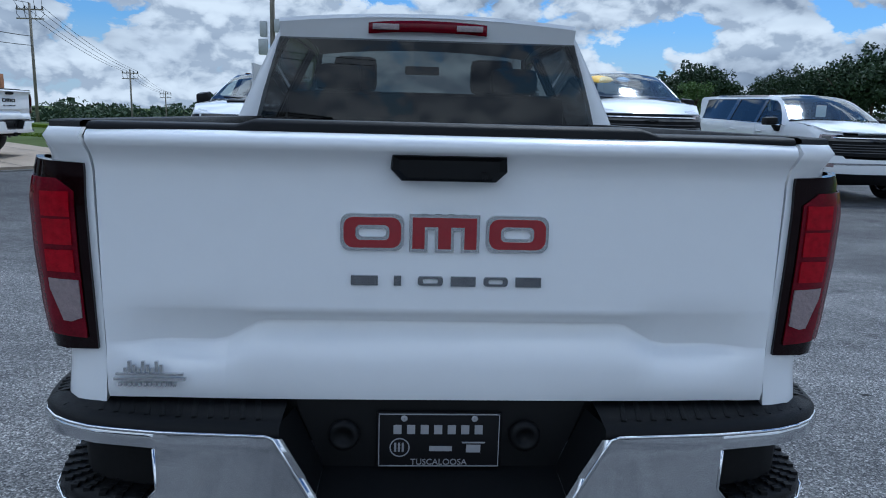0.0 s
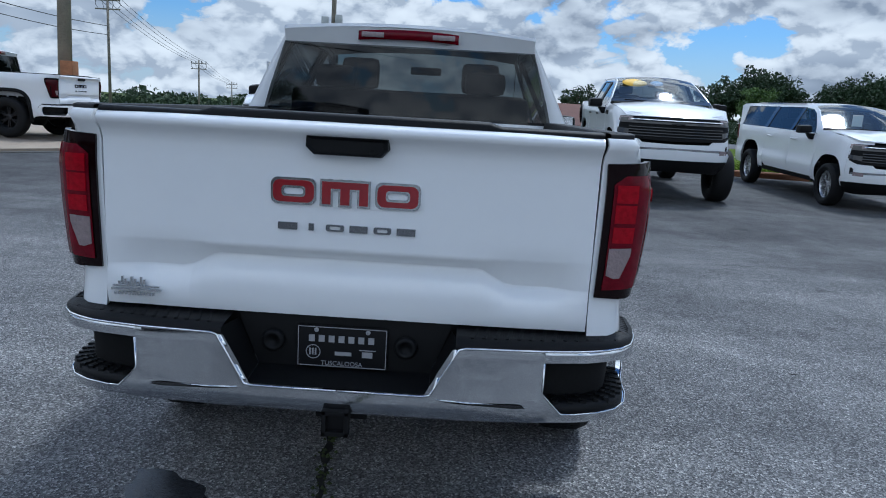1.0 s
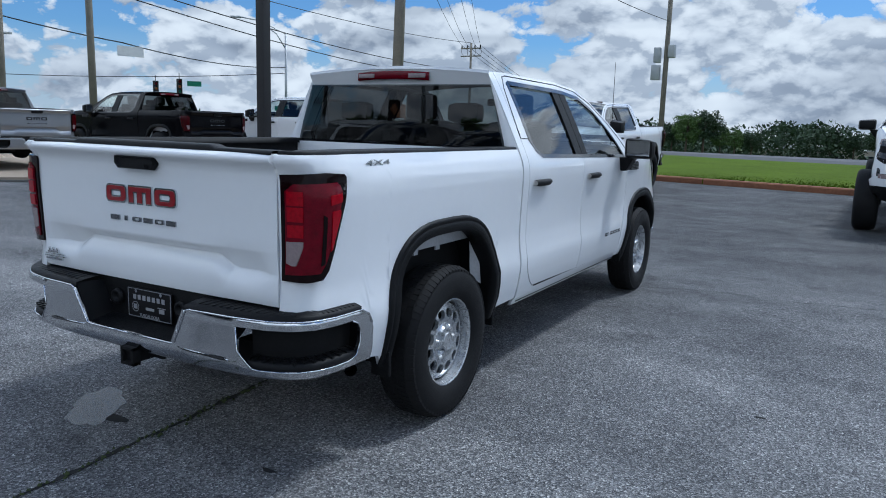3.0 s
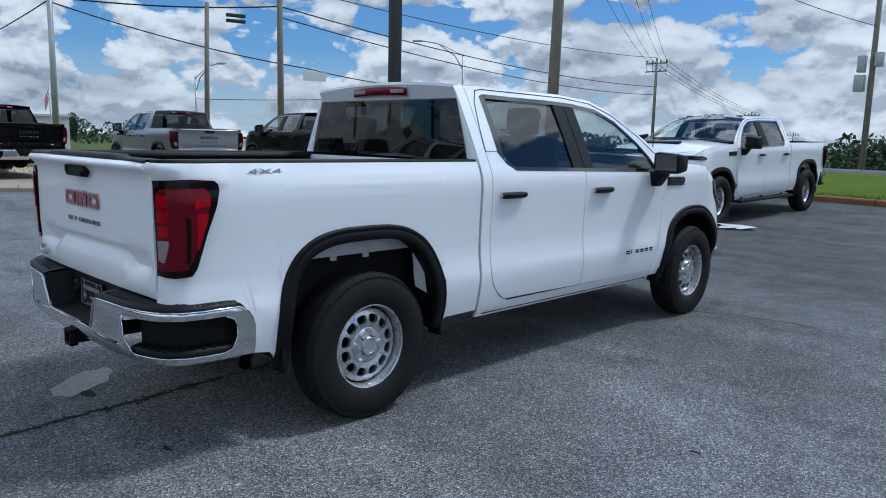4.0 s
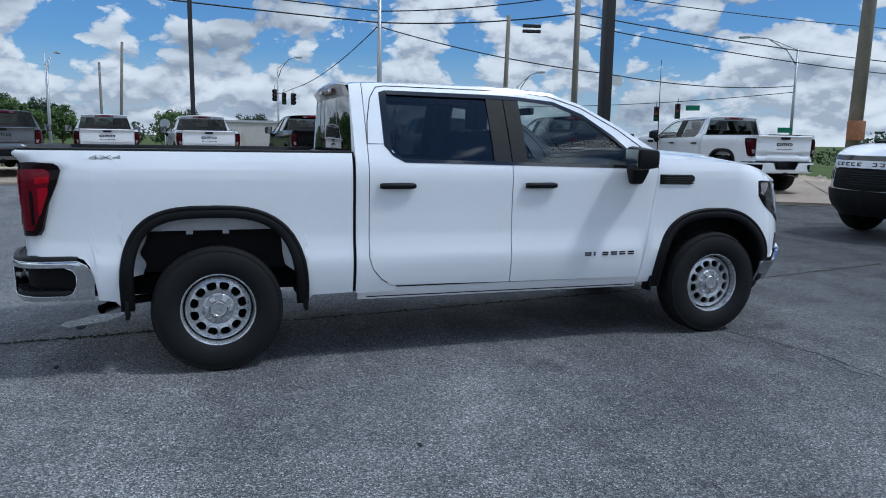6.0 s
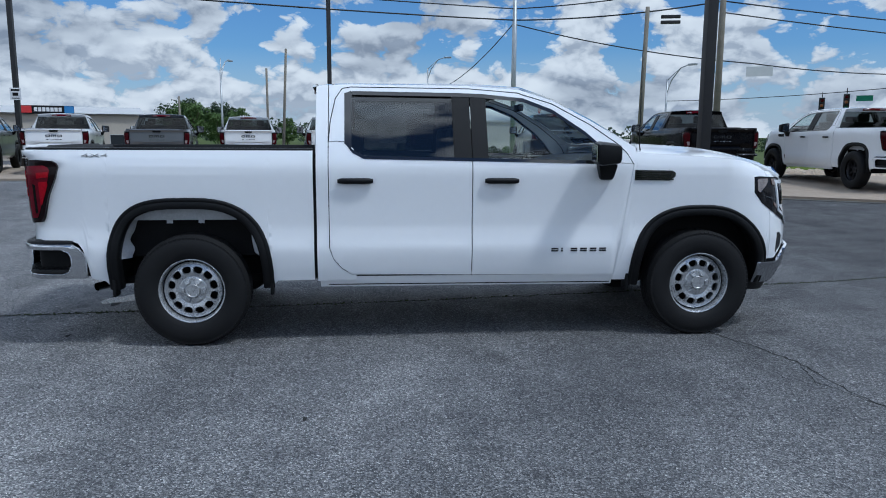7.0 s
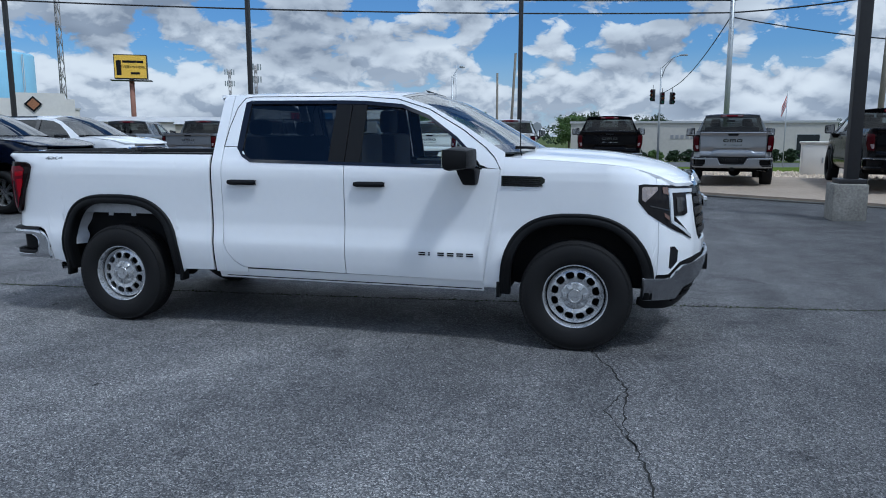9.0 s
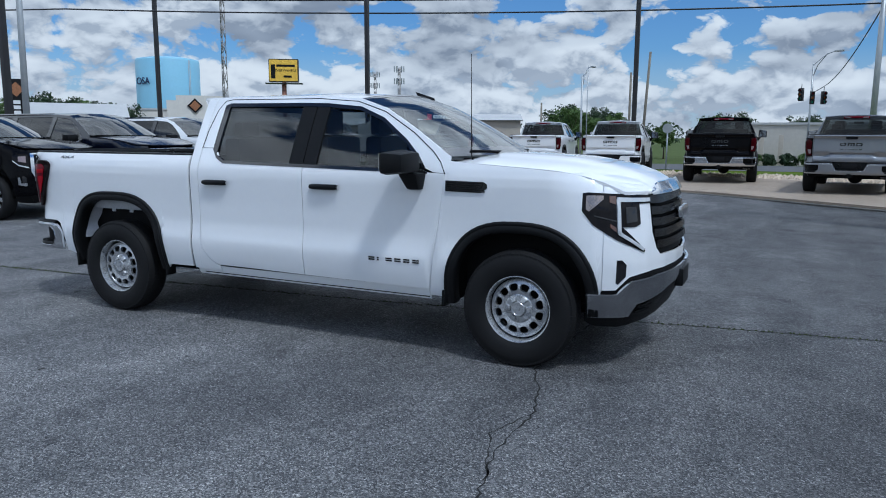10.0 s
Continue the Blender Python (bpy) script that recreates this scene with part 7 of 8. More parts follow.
row = "pickups on the display apron"
first = pickup("white heavy-duty pickup on the concrete apron", WHITE, parked(-9.585, 13.317, 176.6), wheel_style="dark", R=0.43, tyre=0.28, group=row, bumper=WHITE, tow=True)
for label, coat, x, y, heading in (
    ("black heavy-duty pickup on the concrete apron", BLACKP, -12.56, 10.21, 174.5),
    ("grey heavy-duty pickup with tow mirrors on the apron", SILVERP, -14.61, 6.80, 173.8),
    ("black pickup with bright bumper on the apron", BLACKP, -18.41, 3.55, 182.0),
    ("white pickup in the display row", WHITE, -19.30, 0.10, 185.5),
    ("white pickup in the display row", WHITE, -20.7, -2.98, 188),
    ("dark grey pickup in the display row", GREYP, -18.33, -5.40, 190),
    ("white pickup in the display row", WHITE, -18.45, -8.55, 194),
    ("dark grey pickup in the display row", GREYP, -18.05, -11.3, 196),
    ("dark grey pickup in the display row", GREYP, -17.7, -14.35, 198),
    ("grey pickup in the display row", SILVERP, -17.5, -17.6, 200),
):
    ob = copy_thing(first, parked(x, y, heading))
    ob["label"] = label
    repaint(ob, coat)
    if "bright bumper" in label:
        ob.matrix_basis = ob.matrix_basis @ Matrix.Scale(1.04, 4)
        for o in ob.children_recursive:
            if o.name.startswith(("rear_bumper", "bumper_face")):
                o.material_slots[0].material = CHROME

lifted = pickup("white lifted pickup with wide black tyres, facing out", WHITE, pose(4.05, 14.05, height(4, 14.05), -1.1, 0, 178) @ Matrix.Scale(1.045, 4), front="chev", wheel_style="dark", lift=0.20, R=0.46, track=0.98, tyre=0.33, tail_badge="", bumper=WHITE, flares=False)
bm = bmesh.new()
lathe(bm, [(0.15, 0.0), (0.15, 0.004), (0.001, 0.005)], 24, axis="y", m=Matrix.Translation((0.42, 2.735, 1.965)) @ Matrix.Rotation(radians(62), 4, "X") @ Matrix.Diagonal((1.5, 1, 0.95, 1)))
part("windscreen_sticker", bm, YELLOW, lifted, "yellow oval year sticker")
bm = bmesh.new()
lathe(bm, [(0.10, 0.0), (0.10, 0.004), (0.001, 0.005)], 20, axis="y", m=Matrix.Translation((0.02, 2.76, 1.968)) @ Matrix.Rotation(radians(62), 4, "X") @ Matrix.Diagonal((1.2, 1, 0.95, 1)))
part("windscreen_sticker", bm, PRINTBLUE, lifted, "blue and white sticker")
heavy = pickup("white heavy-duty pickup with a black front bumper", WHITE, pose(-2.60, 14.44, height(-2.6, 14.44), -1.1, 0, 177.5) @ Matrix.Scale(1.06, 4), front="hd", tyre=0.27, wheel_style="alloy", R=0.42, tail_badge="", bumper=PLASTIC, tow=True)
for sd in (1, -1):
    bm = bmesh.new()
    box(bm, sd * 0.955 - 0.07, sd * 0.955 + 0.07, 0.80, 3.05, 0.345, 0.395, 0.02)
    for y in (1.1, 2.0, 2.8):
        box(bm, sd * 0.84 - 0.08, sd * 0.84 + 0.08, y - 0.03, y + 0.03, 0.37, 0.43, 0.0)
    part("running_board", bm, PLASTIC, heavy, "black side step")


def top_of(root, name, y, reach=0.16):
    """Height of a panel near its middle line."""
    return max(v.co.z for o in root.children if o.name.startswith(name) for v in o.data.vertices if abs(v.co.x) < 0.25 and abs(v.co.y - y) < reach)


rz = top_of(heavy, "roof", 2.25)
for x in (-0.5, -0.14, 0.0, 0.14, 0.5):
    bm = bmesh.new()
    box(bm, x - 0.045, x + 0.045, 2.20, 2.28, rz - 0.03 - 0.05 * abs(x), rz + 0.010 - 0.05 * abs(x), 0.008)
    part("roof_marker", bm, DARKAMBER, heavy, "dark roof marker lamp")
tahoe = suv("white sport-utility car with tinted rear windows", WHITE, pose(7.95, 14.20, height(7.7, 14.2), -1.1, 0, 181) @ Matrix.Scale(0.99, 4))
sheet = bmesh.new()
box(sheet, 0.02, 0.22, 2.93, 2.94, 1.50, 1.72, 0.0, Matrix.Translation((0, 0.02, -0.02)))
part("window_sheet", sheet, PAPER, tahoe, "pale sheet behind the windscreen")
suv_a = suv("white sport-utility car with a mesh grille", WHITE, pose(-9.64, -11.8, height(-9.6, -8), 0, 0, 0) @ Matrix.Scale(1.01, 4), mesh_grille=True, group="sport-utility cars")
for label, coat, x, y in (("black sport-utility car with a mesh grille, blue sky reflection in its paint", BLUESHEENP, -6.40, -11.45), ("black sport-utility car with a bright mesh grille", BLACKP, -3.30, -11.65)):
    ob = copy_thing(suv_a, pose(x, y, height(x, y), 0, 0, 9 if x > -4 else 0) @ Matrix.Scale(1.03, 4))
    ob["label"] = label
    repaint(ob, coat)


# ---- poles, cables, signals ----
def pole(name, x, y, r, h, mat, label, category="pole", r_end=None, lean=(0, 0), group=""):
    bm = bmesh.new()
    z = height(x, y)
    tube(bm, [(x, y, z - 0.2), (x + lean[0] * 0.5, y + lean[1] * 0.5, z + h / 2), (x + lean[0], y + lean[1], z + h)], r, 12, r_end or r * 0.75)
    return solo(name, bm, mat, label, category, group)


def arm_lamp(x, y, h, reach, label="galvanised street lamp with a curved arm"):
    t = thing("street_lamp", label, "street lamp", pose(x, y, height(x, y)))
    bm = bmesh.new()
    tube(bm, [(0, 0, -0.1), (0, 0, h)], 0.11, 10, 0.07)
    part("post", bm, GALV, t)
    bm = bmesh.new()
    dx, dy = reach
    tube(bm, [(0, 0, h - 1.1), (dx * 0.2, dy * 0.2, h - 0.1), (dx * 0.6, dy * 0.6, h + 0.75), (dx, dy, h + 0.95)], 0.04, 8)
    tube(bm, [(0, 0, h - 0.1), (dx * 0.3, dy * 0.3, h + 0.35), (dx * 0.6, dy * 0.6, h + 0.75)], 0.03, 8)
    part("arm", bm, GALV, t)
    bm = bmesh.new()
    n = math.hypot(dx, dy)
    box(bm, -0.35, 0.35, -0.13, 0.13, -0.09, 0.05, 0.03, Matrix.Translation((dx * (1 + 0.25 / n), dy * (1 + 0.25 / n), h + 0.95)) @ Matrix.Rotation(math.atan2(dy, dx), 4, "Z"))
    part("lamp_head", bm, GALV, t)
    return t


def cable(a, b, sag, r=0.018, label="black overhead cable between poles"):
    bm = bmesh.new()
    a, b = Vector(a), Vector(b)
    pts = []
    for k in np.linspace(0, 1, 17):
        p = a.lerp(b, k)
        p.z -= sag * 4 * k * (1 - k)
        pts.append(p)
    tube(bm, pts, r, 5)
    return solo("cable", bm, WIRE, label, "cable", "overhead cables")


# black lot light on a concrete block
t = thing("lot_light", "black steel lot-light pole on a concrete block", "light pole", pose(-7.75, 7.85, height(-7.75, 7.85)))
bm = bmesh.new()
box(bm, -0.27, 0.27, -0.32, 0.22, -0.05, 0.62, 0.03)
bmesh.ops.subdivide_edges(bm, edges=bm.edges[:], cuts=2)
for v in bm.verts:
    v.co += Vector((noise.noise(v.co * 5), noise.noise(v.co * 5 + Vector((9, 0, 0))), 0)) * 0.012
part("concrete_base", bm, BLOCKCONC, t, "chipped raw concrete block", sharp=40)
bm = bmesh.new()
box(bm, -0.22, 0.22, -0.24, 0.20, 0.62, 0.70, 0.01)
part("base_cover", bm, POLEBLACK, t)
bm = bmesh.new()
box(bm, -0.10, 0.10, -0.10, 0.10, 0.70, 9.0, 0.012)
part("mast", bm, POLEBLACK, t)
for x, y in ((-24.66, -0.28), (-23.42, -11.96), (-22.2, -23.37), (-8.2, -14.6)):
    t = thing("lot_light", "tall black lot-light pole", "light pole", pose(x, y, height(x, y)), "lot lights")
    bm = bmesh.new()
    box(bm, -0.085, 0.085, -0.085, 0.085, -0.1, 8.6, 0.01)
    part("mast", bm, POLEBLACK, t)
    bm = bmesh.new()
    box(bm, -0.7, 0.7, -0.16, 0.16, 8.5, 8.62, 0.02)
    part("lamp_head", bm, POLEBLACK, t)
    if abs(y + 11.96) < 0.1:
        bm = bmesh.new()
        box(bm, 0.088, 0.10, -0.20, 0.20, 2.55, 3.0, 0.0)
        s = part("sign_plate", bm, PRINTWHITE, t, "small white warning sign")
        bm = bmesh.new()
        for z0, z1, w in ((2.88, 2.95, 0.15), (2.70, 2.82, 0.10), (2.60, 2.63, 0.14)):
            box(bm, 0.101, 0.106, -w, w, z0, z1, 0.0)
        part("sign_print", bm, PRINTBLACK, s)

pole("silver_pole", -8.9, -14.9, 0.10, 9.0, GALV, "slightly leaning galvanised steel pole", lean=(-0.5, -0.5))
P2, P9, P5, P7, P4, P3 = (-12.35, 19.57), (-26.95, 17.51), (-31.15, 8.67), (-28.37, 14.35), (-8.85, 45.88), (-34.19, 66.88)
woods = "utility poles"
pole("utility_pole", *P2, 0.22, 11.0, WOODPOLE, "thick weathered wooden utility pole", r_end=0.17, group=woods, lean=(0.25, 0.0))
pole("utility_pole", *P9, 0.17, 9.8, WOODPOLE, "weathered wooden utility pole", group=woods)
pole("utility_pole", *P7, 0.13, 7.3, WOODPOLE, "short weathered wooden pole", group=woods, lean=(0.12, 0.1))
pole("utility_pole", *P4, 0.18, 12.5, WOODPOLE, "wooden utility pole with grey boxes", group=woods)
pole("strain_pole", *P5, 0.14, 9.2, GALV, "pale galvanised strain pole", group="")


def cross_pole(x, y, h, k=1.0):
    t = thing("power_pole", "wooden power pole with crossarms and insulators", "utility pole", pose(x, y, height(x, y)), "power poles")
    bm = bmesh.new()
    tube(bm, [(0, 0, -0.2), (0, 0, h)], 0.16 * k, 10, 0.11 * k)
    part("post", bm, WOODPOLE, t)
    for dz in (0.55, 1.35):
        bm = bmesh.new()
        box(bm, -1.2, 1.2, -0.06, 0.06, h - dz - 0.06, h - dz + 0.06, 0.01)
        part("crossarm", bm, WOODPOLE, t)
    for dx in (-1.1, -0.45, 0.45, 1.1):
        bm = bmesh.new()
        lathe(bm, [(0.05, h - 0.5), (0.09, h - 0.42), (0.05, h - 0.34), (0.08, h - 0.28), (0.02, h - 0.2)], 8, axis="z", m=Matrix.Translation((dx, 0, 0)))
        tube(bm, [(dx, 0, h - 0.5), (dx * 1.1, 0.1, h - 0.95), (dx * 0.8, 0.05, h - 1.35)], 0.025, 5)
        part("insulator", bm, POLEBLACK, t)
    return t


cross_pole(*P3, 11.0)
cross_pole(-41.1, 109.0, 9.2)
cross_pole(-52.0, 158.3, 9.4)
pole("utility_pole", -62.0, -6.5, 0.14, 10.5, WOODPOLE, "distant wooden utility pole", group=woods, lean=(0.6, 0.6))
pole("utility_pole", -64.0, -8.0, 0.13, 9.0, WOODPOLE, "distant wooden utility pole", group=woods)
pole("radio_mast", -66.0, -12.5, 0.05, 10.0, GALV, "thin distant grey metal mast")
pole("lamp_post", -60.0, -30.0, 0.08, 6.0, GALV, "thin pale lamp post")
pole("lamp_post", -56.0, -14.0, 0.10, 6.0, WOODPOLE, "short wooden post beyond the road")
arm_lamp(-33.2, 37.0, 7.7, (-2.6, -1.8))
arm_lamp(-65.2, 7.05, 9.3, (0.8, 1.6))
arm_lamp(-48.2, 23.9, 6.6, (1.8, 0.9))
arm_lamp(-58.0, -11.0, 8.3, (-1.6, 0.4))

# rusty box and meter boxes on the poles
bm = bmesh.new()
box(bm, P2[0] + 0.10, P2[0] + 0.50, P2[1] - 0.40, P2[1] - 0.06, 1.66, 2.26, 0.02)
solo("junction_box", bm, RUSTBOX, "rust-brown junction box on the wooden pole", "box")
for dx, z0, w in ((-0.75, 6.0, 0.42), (-0.85, 4.9, 0.55), (0.15, 6.3, 0.42)):
    bm = bmesh.new()
    box(bm, P4[0] + dx, P4[0] + dx + w, P4[1] - 0.35, P4[1] + 0.1, z0, z0 + 0.95 if dx < 0 else z0 + 0.8, 0.03)
    solo("meter_box", bm, GALV, "pale grey equipment box on the pole", "box", "equipment boxes")

# cables
cable((*P5, 7.75), (-20.0, -27.0, 8.1), 0.25, 0.03)
cable((*P5, 7.20), (-20.0, -27.0, 7.6), 0.3, 0.035)
cable((-20.0, -27.0, 8.1), (-4.0, -70.0, 9.5), 0.5, 0.03)
cable((-20.0, -27.0, 7.6), (-4.0, -70.0, 9.0), 0.5, 0.035)
cable((*P5, 7.75), (*P9, 8.5), 0.2, 0.03)
cable((*P5, 7.20), (*P9, 7.6), 0.2, 0.035)
cable((*P9, 8.6), (*P3, 10.3), 0.6, 0.025)
cable((*P9, 7.6), (*P3, 7.4), 0.7, 0.032)
cable((*P9, 7.1), (*P3, 6.6), 0.8, 0.03)
cable((*P5, 7.0), (-27.0, 19.1, 4.85), 0.25, 0.028, "span wire carrying signs")
cable((-27.0, 19.1, 4.85), (-33.2, 37.0, 5.3), 0.35, 0.028, "span wire carrying signs")
cable((*P5, 7.1), (-59.9, 7.8, 5.6), 0.5, 0.028, "span wire carrying signals")
cable((-59.9, 7.8, 5.6), (-65.2, 7.05, 5.4), 0.05, 0.028, "span wire carrying signals")
cable((-33.2, 37.0, 4.9), (-48.2, 23.9, 4.1), 0.25, 0.024, "span wire carrying signals")
cable((*P2, 10.4), (*P4, 8.6), 0.5, 0.02)
cable((*P2, 10.6), (*P9, 9.3), 0.2, 0.02)
for o in (-1.1, -0.45, 0.45, 1.1):
    cable((P3[0] + o, P3[1], height(*P3) + 10.75), (-41.1 + o, 109.0, height(-41, 109) + 8.95), 0.6, 0.022)
    cable((-41.1 + o, 109.0, height(-41, 109) + 8.95), (-52.0 + o, 158.3, height(-52, 158) + 9.1), 0.5, 0.022)
    cable((P3[0] + o, P3[1], height(*P3) + 10.75), (-13.0 + 1.5 * o, 21.0, 12.6), 0.9, 0.016)
    cable((-13.0 + 1.5 * o, 21.0, 12.6), (14.0 + o, -26.0, 14.0), 0.9, 0.016)
bm = bmesh.new()
for z in (-0.12, 0.12):
    box(bm, -0.42, 0.42, -0.09, 0.09, z - 0.07, z + 0.07, 0.02, Matrix.Translation((-26.2, 14.74, 6.62)) @ Matrix.Rotation(radians(75), 4, "Z"))
solo("cable_closure", bm, POLEBLACK, "black splice closures on the cable", "cable box")


def signal(x, y, z, turn):
    t = thing("traffic_light", "black hanging traffic signal head", "traffic light", pose(x, y, z, 0, 0, turn), "traffic lights")
    bm = bmesh.new()
    box(bm, -0.17, 0.17, -0.12, 0.12, -1.0, 0.0, 0.03)
    tube(bm, [(0, 0, 0), (0, 0, 0.35)], 0.025, 6)
    part("housing", bm, POLEBLACK, t)
    for k, mat in enumerate((LENSRED, AMBER, SIGNGREEN)):
        bm = bmesh.new()
        lathe(bm, [(0.13, -0.30), (0.13, -0.12), (0.10, -0.121), (0.001, -0.122)], 12, axis="y", m=Matrix.Translation((0, 0, -0.17 - 0.32 * k)))
        part("visor", bm, POLEBLACK, t)
        bm = bmesh.new()
        lathe(bm, [(0.10, -0.125), (0.001, -0.135)], 12, axis="y", m=Matrix.Translation((0, 0, -0.17 - 0.32 * k)))
        part("lens", bm, mat, t)
    return t


for x, y, z, r in ((-59.9, 7.8, 5.2, 120), (-59.7, 7.0, 5.2, 100), (-59.4, 6.2, 5.45, 60), (-38.5, 30.2, 3.95, 60), (-36.8, 30.7, 4.1, 60)):
    signal(x, y, z, r)
bm = bmesh.new()
box(bm, -0.45, 0.45, -0.02, 0.02, -0.34, 0.0, 0.0, Matrix.Translation((-36.4, 31.6, 4.0)) @ Matrix.Rotation(radians(50), 4, "Z"))
solo("street_name_sign", bm, SIGNGREEN, "green street name sign on the span wire", "sign", "street name signs")
bm = bmesh.new()
box(bm, -0.45, 0.45, -0.02, 0.02, -0.34, 0.0, 0.0, Matrix.Translation((-33.3, 36.6, 2.6)) @ Matrix.Rotation(radians(50), 4, "Z"))
solo("street_name_sign", bm, SIGNGREEN, "green street name sign on a lamp post", "sign", "street name signs")
bm = bmesh.new()
box(bm, -0.58, 0.58, -0.02, 0.02, -0.45, 0.0, 0.0, Matrix.Translation((-26.8, 19.4, 4.70)) @ Matrix.Rotation(radians(70), 4, "Z"))
solo("lane_sign", bm, PRINTWHITE, "pale back of a hanging lane sign", "sign")
t = thing("stop_sign", "pale back of a round sign on a post", "sign", pose(-48.5, -2.3, height(-48.5, -2.3)))
bm = bmesh.new()
tube(bm, [(0, 0, 0), (0, 0, 3.6)], 0.05, 6)
part("post", bm, GALV, t)
bm = bmesh.new()
lathe(bm, [(0.001, 0.0), (0.36, 0.0), (0.36, 0.02), (0.001, 0.02)], 8, axis="x", m=Matrix.Translation((0.06, 0, 3.3)))
part("plate", bm, GALV, t, smooth=False)
t = thing("flag_pole", "flag pole with a small striped flag", "flag", pose(-55.3, 16.0, height(-55, 16)))
bm = bmesh.new()
tube(bm, [(0, 0, 0), (0, 0, 6.2)], 0.04, 6)
part("post", bm, GALV, t)
for k in range(6):
    bm = bmesh.new()
    grid(bm, [[(0.06 * math.sin(5 * q), -0.05 - 0.30 * q, 5.9 - 0.15 * k - 0.9 * q - d) for d in (0, 0.165)] for q in np.linspace(0, 1, 6)])
    part("stripe", bm, PRINTRED if k % 2 == 0 else PRINTWHITE, t)
cab = thing("utility_cabinet", "pale grey metal utility cabinet with two doors", "cabinet", pose(-19.4, 10.25, height(-19.3, 10.2), 0, 0, 80))
bm = bmesh.new()
box(bm, -0.70, 0.70, -0.45, 0.45, -0.1, 1.05, 0.03)
box(bm, -0.75, 0.75, -0.50, 0.50, 1.05, 1.12, 0.02)
part("body", bm, WALLWHITE, cab)
for x0, x1 in ((-0.66, -0.02), (0.02, 0.66)):
    bm = bmesh.new()
    box(bm, x0, x1, -0.47, -0.445, 0.06, 1.0, 0.008)
    d = part("door", bm, WALLWHITE, cab)
    bm = bmesh.new()
    box(bm, x1 - 0.10 if x0 < 0 else x0 + 0.05, x1 - 0.05 if x0 < 0 else x0 + 0.10, -0.49, -0.47, 0.45, 0.62, 0.004)
    part("handle", bm, GALV, d)


# ---- buildings, far things ----
def bars(parent, mat, m, n, w, gap, h):
    for k in range(n):
        bm = bmesh.new()
        box(bm, (w + gap) * k, (w + gap) * k + w, -0.03, 0.0, 0, h, 0.0, m)
        part("sign_bar", bm, mat, parent, smooth=False)


def building(name, label, x, y, rz, w, d, h, wall, roof=None, pitch=0.0, windows=(), parapet=0.25):
    """A box house, front along local -y, with a roof, a door and set-in windows (x, z, width, height)."""
    t = thing(name, label, "building", pose(x, y, height(x, y), 0, 0, rz))
    bm = bmesh.new()
    box(bm, -w / 2, w / 2, 0, d, -0.5, h, 0.0)
    part("wall", bm, wall, t, smooth=False)
    bm = bmesh.new()
    if pitch:
        rows = [[(sx * (w / 2 + 0.3), yy, zz) for sx in (-1, 1)] for yy, zz in ((-0.4, h), (d / 2, h + pitch), (d + 0.4, h))]
        grid(bm, rows)
        grid(bm, [[(sx * (w / 2 + 0.3), yy, zz - 0.12) for sx in (-1, 1)] for yy, zz in ((-0.4, h), (d / 2, h + pitch), (d + 0.4, h))], flip=True)
        for sx in (-1, 1):
            f = [bm.verts.new((sx * w / 2, yy, zz)) for yy, zz in ((0, h - 0.05), (d, h - 0.05), (d / 2, h + pitch - 0.08))]
            bm.faces.new(f)
        bmesh.ops.recalc_face_normals(bm, faces=bm.faces)
    else:
        box(bm, -w / 2 - 0.15, w / 2 + 0.15, -0.15, d + 0.15, h, h + parapet, 0.0)
    part("roof", bm, roof or METALROOF, t, smooth=False)
    for wx, wz, ww, wh in windows:
        bm = bmesh.new()
        box(bm, wx - ww / 2 - 0.06, wx + ww / 2 + 0.06, -0.04, 0.0, wz - 0.06, wz + wh + 0.06, 0.0)
        wn = part("window", bm, METALROOF, t, smooth=False)
        bm = bmesh.new()
        box(bm, wx - ww / 2, wx + ww / 2, -0.05, -0.041, wz, wz + wh, 0.0)
        part("pane", bm, DARKWIN, wn, smooth=False)
    return t


bank = building("bank_building", "long low tan building with plain walls", -86, 12.5, 90, 30, 14, 4.45, WALLGREY, windows=((12, 0.3, 2.4, 2.8),))
bars(bank, PLATEPRINT, Matrix.Translation((-3.2, -0.02, 2.6)), 10, 0.36, 0.22, 0.45)
for x in (-11.5, -9.6, -7.6):
    bm = bmesh.new()
    box(bm, x - 0.25, x + 0.25, -2.2, -1.7, 0, 3.3, 0.02)
    part("column", bm, WALLTAN, bank)
shop = building("shop_building", "low tan shop with a dark sign over its door", -74, -30, 112, 15, 12, 5.0, WALLTAN, METALROOF, 0.9, ((-4.4, 1.2, 1.8, 1.6), (-1.6, 1.2, 1.8, 1.6), (2.5, 0.2, 1.4, 2.4), (5.2, 1.2, 2.0, 1.6)))
bm = bmesh.new()
box(bm, -3.9, 0.9, -0.45, -0.1, 4.95, 5.75, 0.02)
sg = part("shop_sign", bm, PRINTBLACK, shop, "black sign with white, red and blue panels")
for x0, x1, z0, z1, mat in ((-3.87, -2.95, 5.0, 5.7, PRINTRED), (0.0, 0.87, 5.0, 5.7, PRINTBLUE)):
    bm = bmesh.new()
    box(bm, x0, x1, -0.48, -0.452, z0, z1, 0.0)
    part("sign_panel", bm, mat, sg)
bars(sg, PRINTWHITE, Matrix.Translation((-2.75, -0.47, 5.15)), 7, 0.29, 0.08, 0.4)
dealer = building("truck_dealer", "cream stepped-front truck dealer building", -80.5, -82.0, 134.5, 20, 14, 6.9, WALLWHITE, windows=((-1.2, 0.5, 3.0, 3.4), (3.4, 0.5, 3.0, 3.4), (6.6, 0.5, 2.0, 3.0)))
bm = bmesh.new()
box(bm, 1.2, 8.2, -0.5, 0.6, 0.0, 9.2, 0.0)
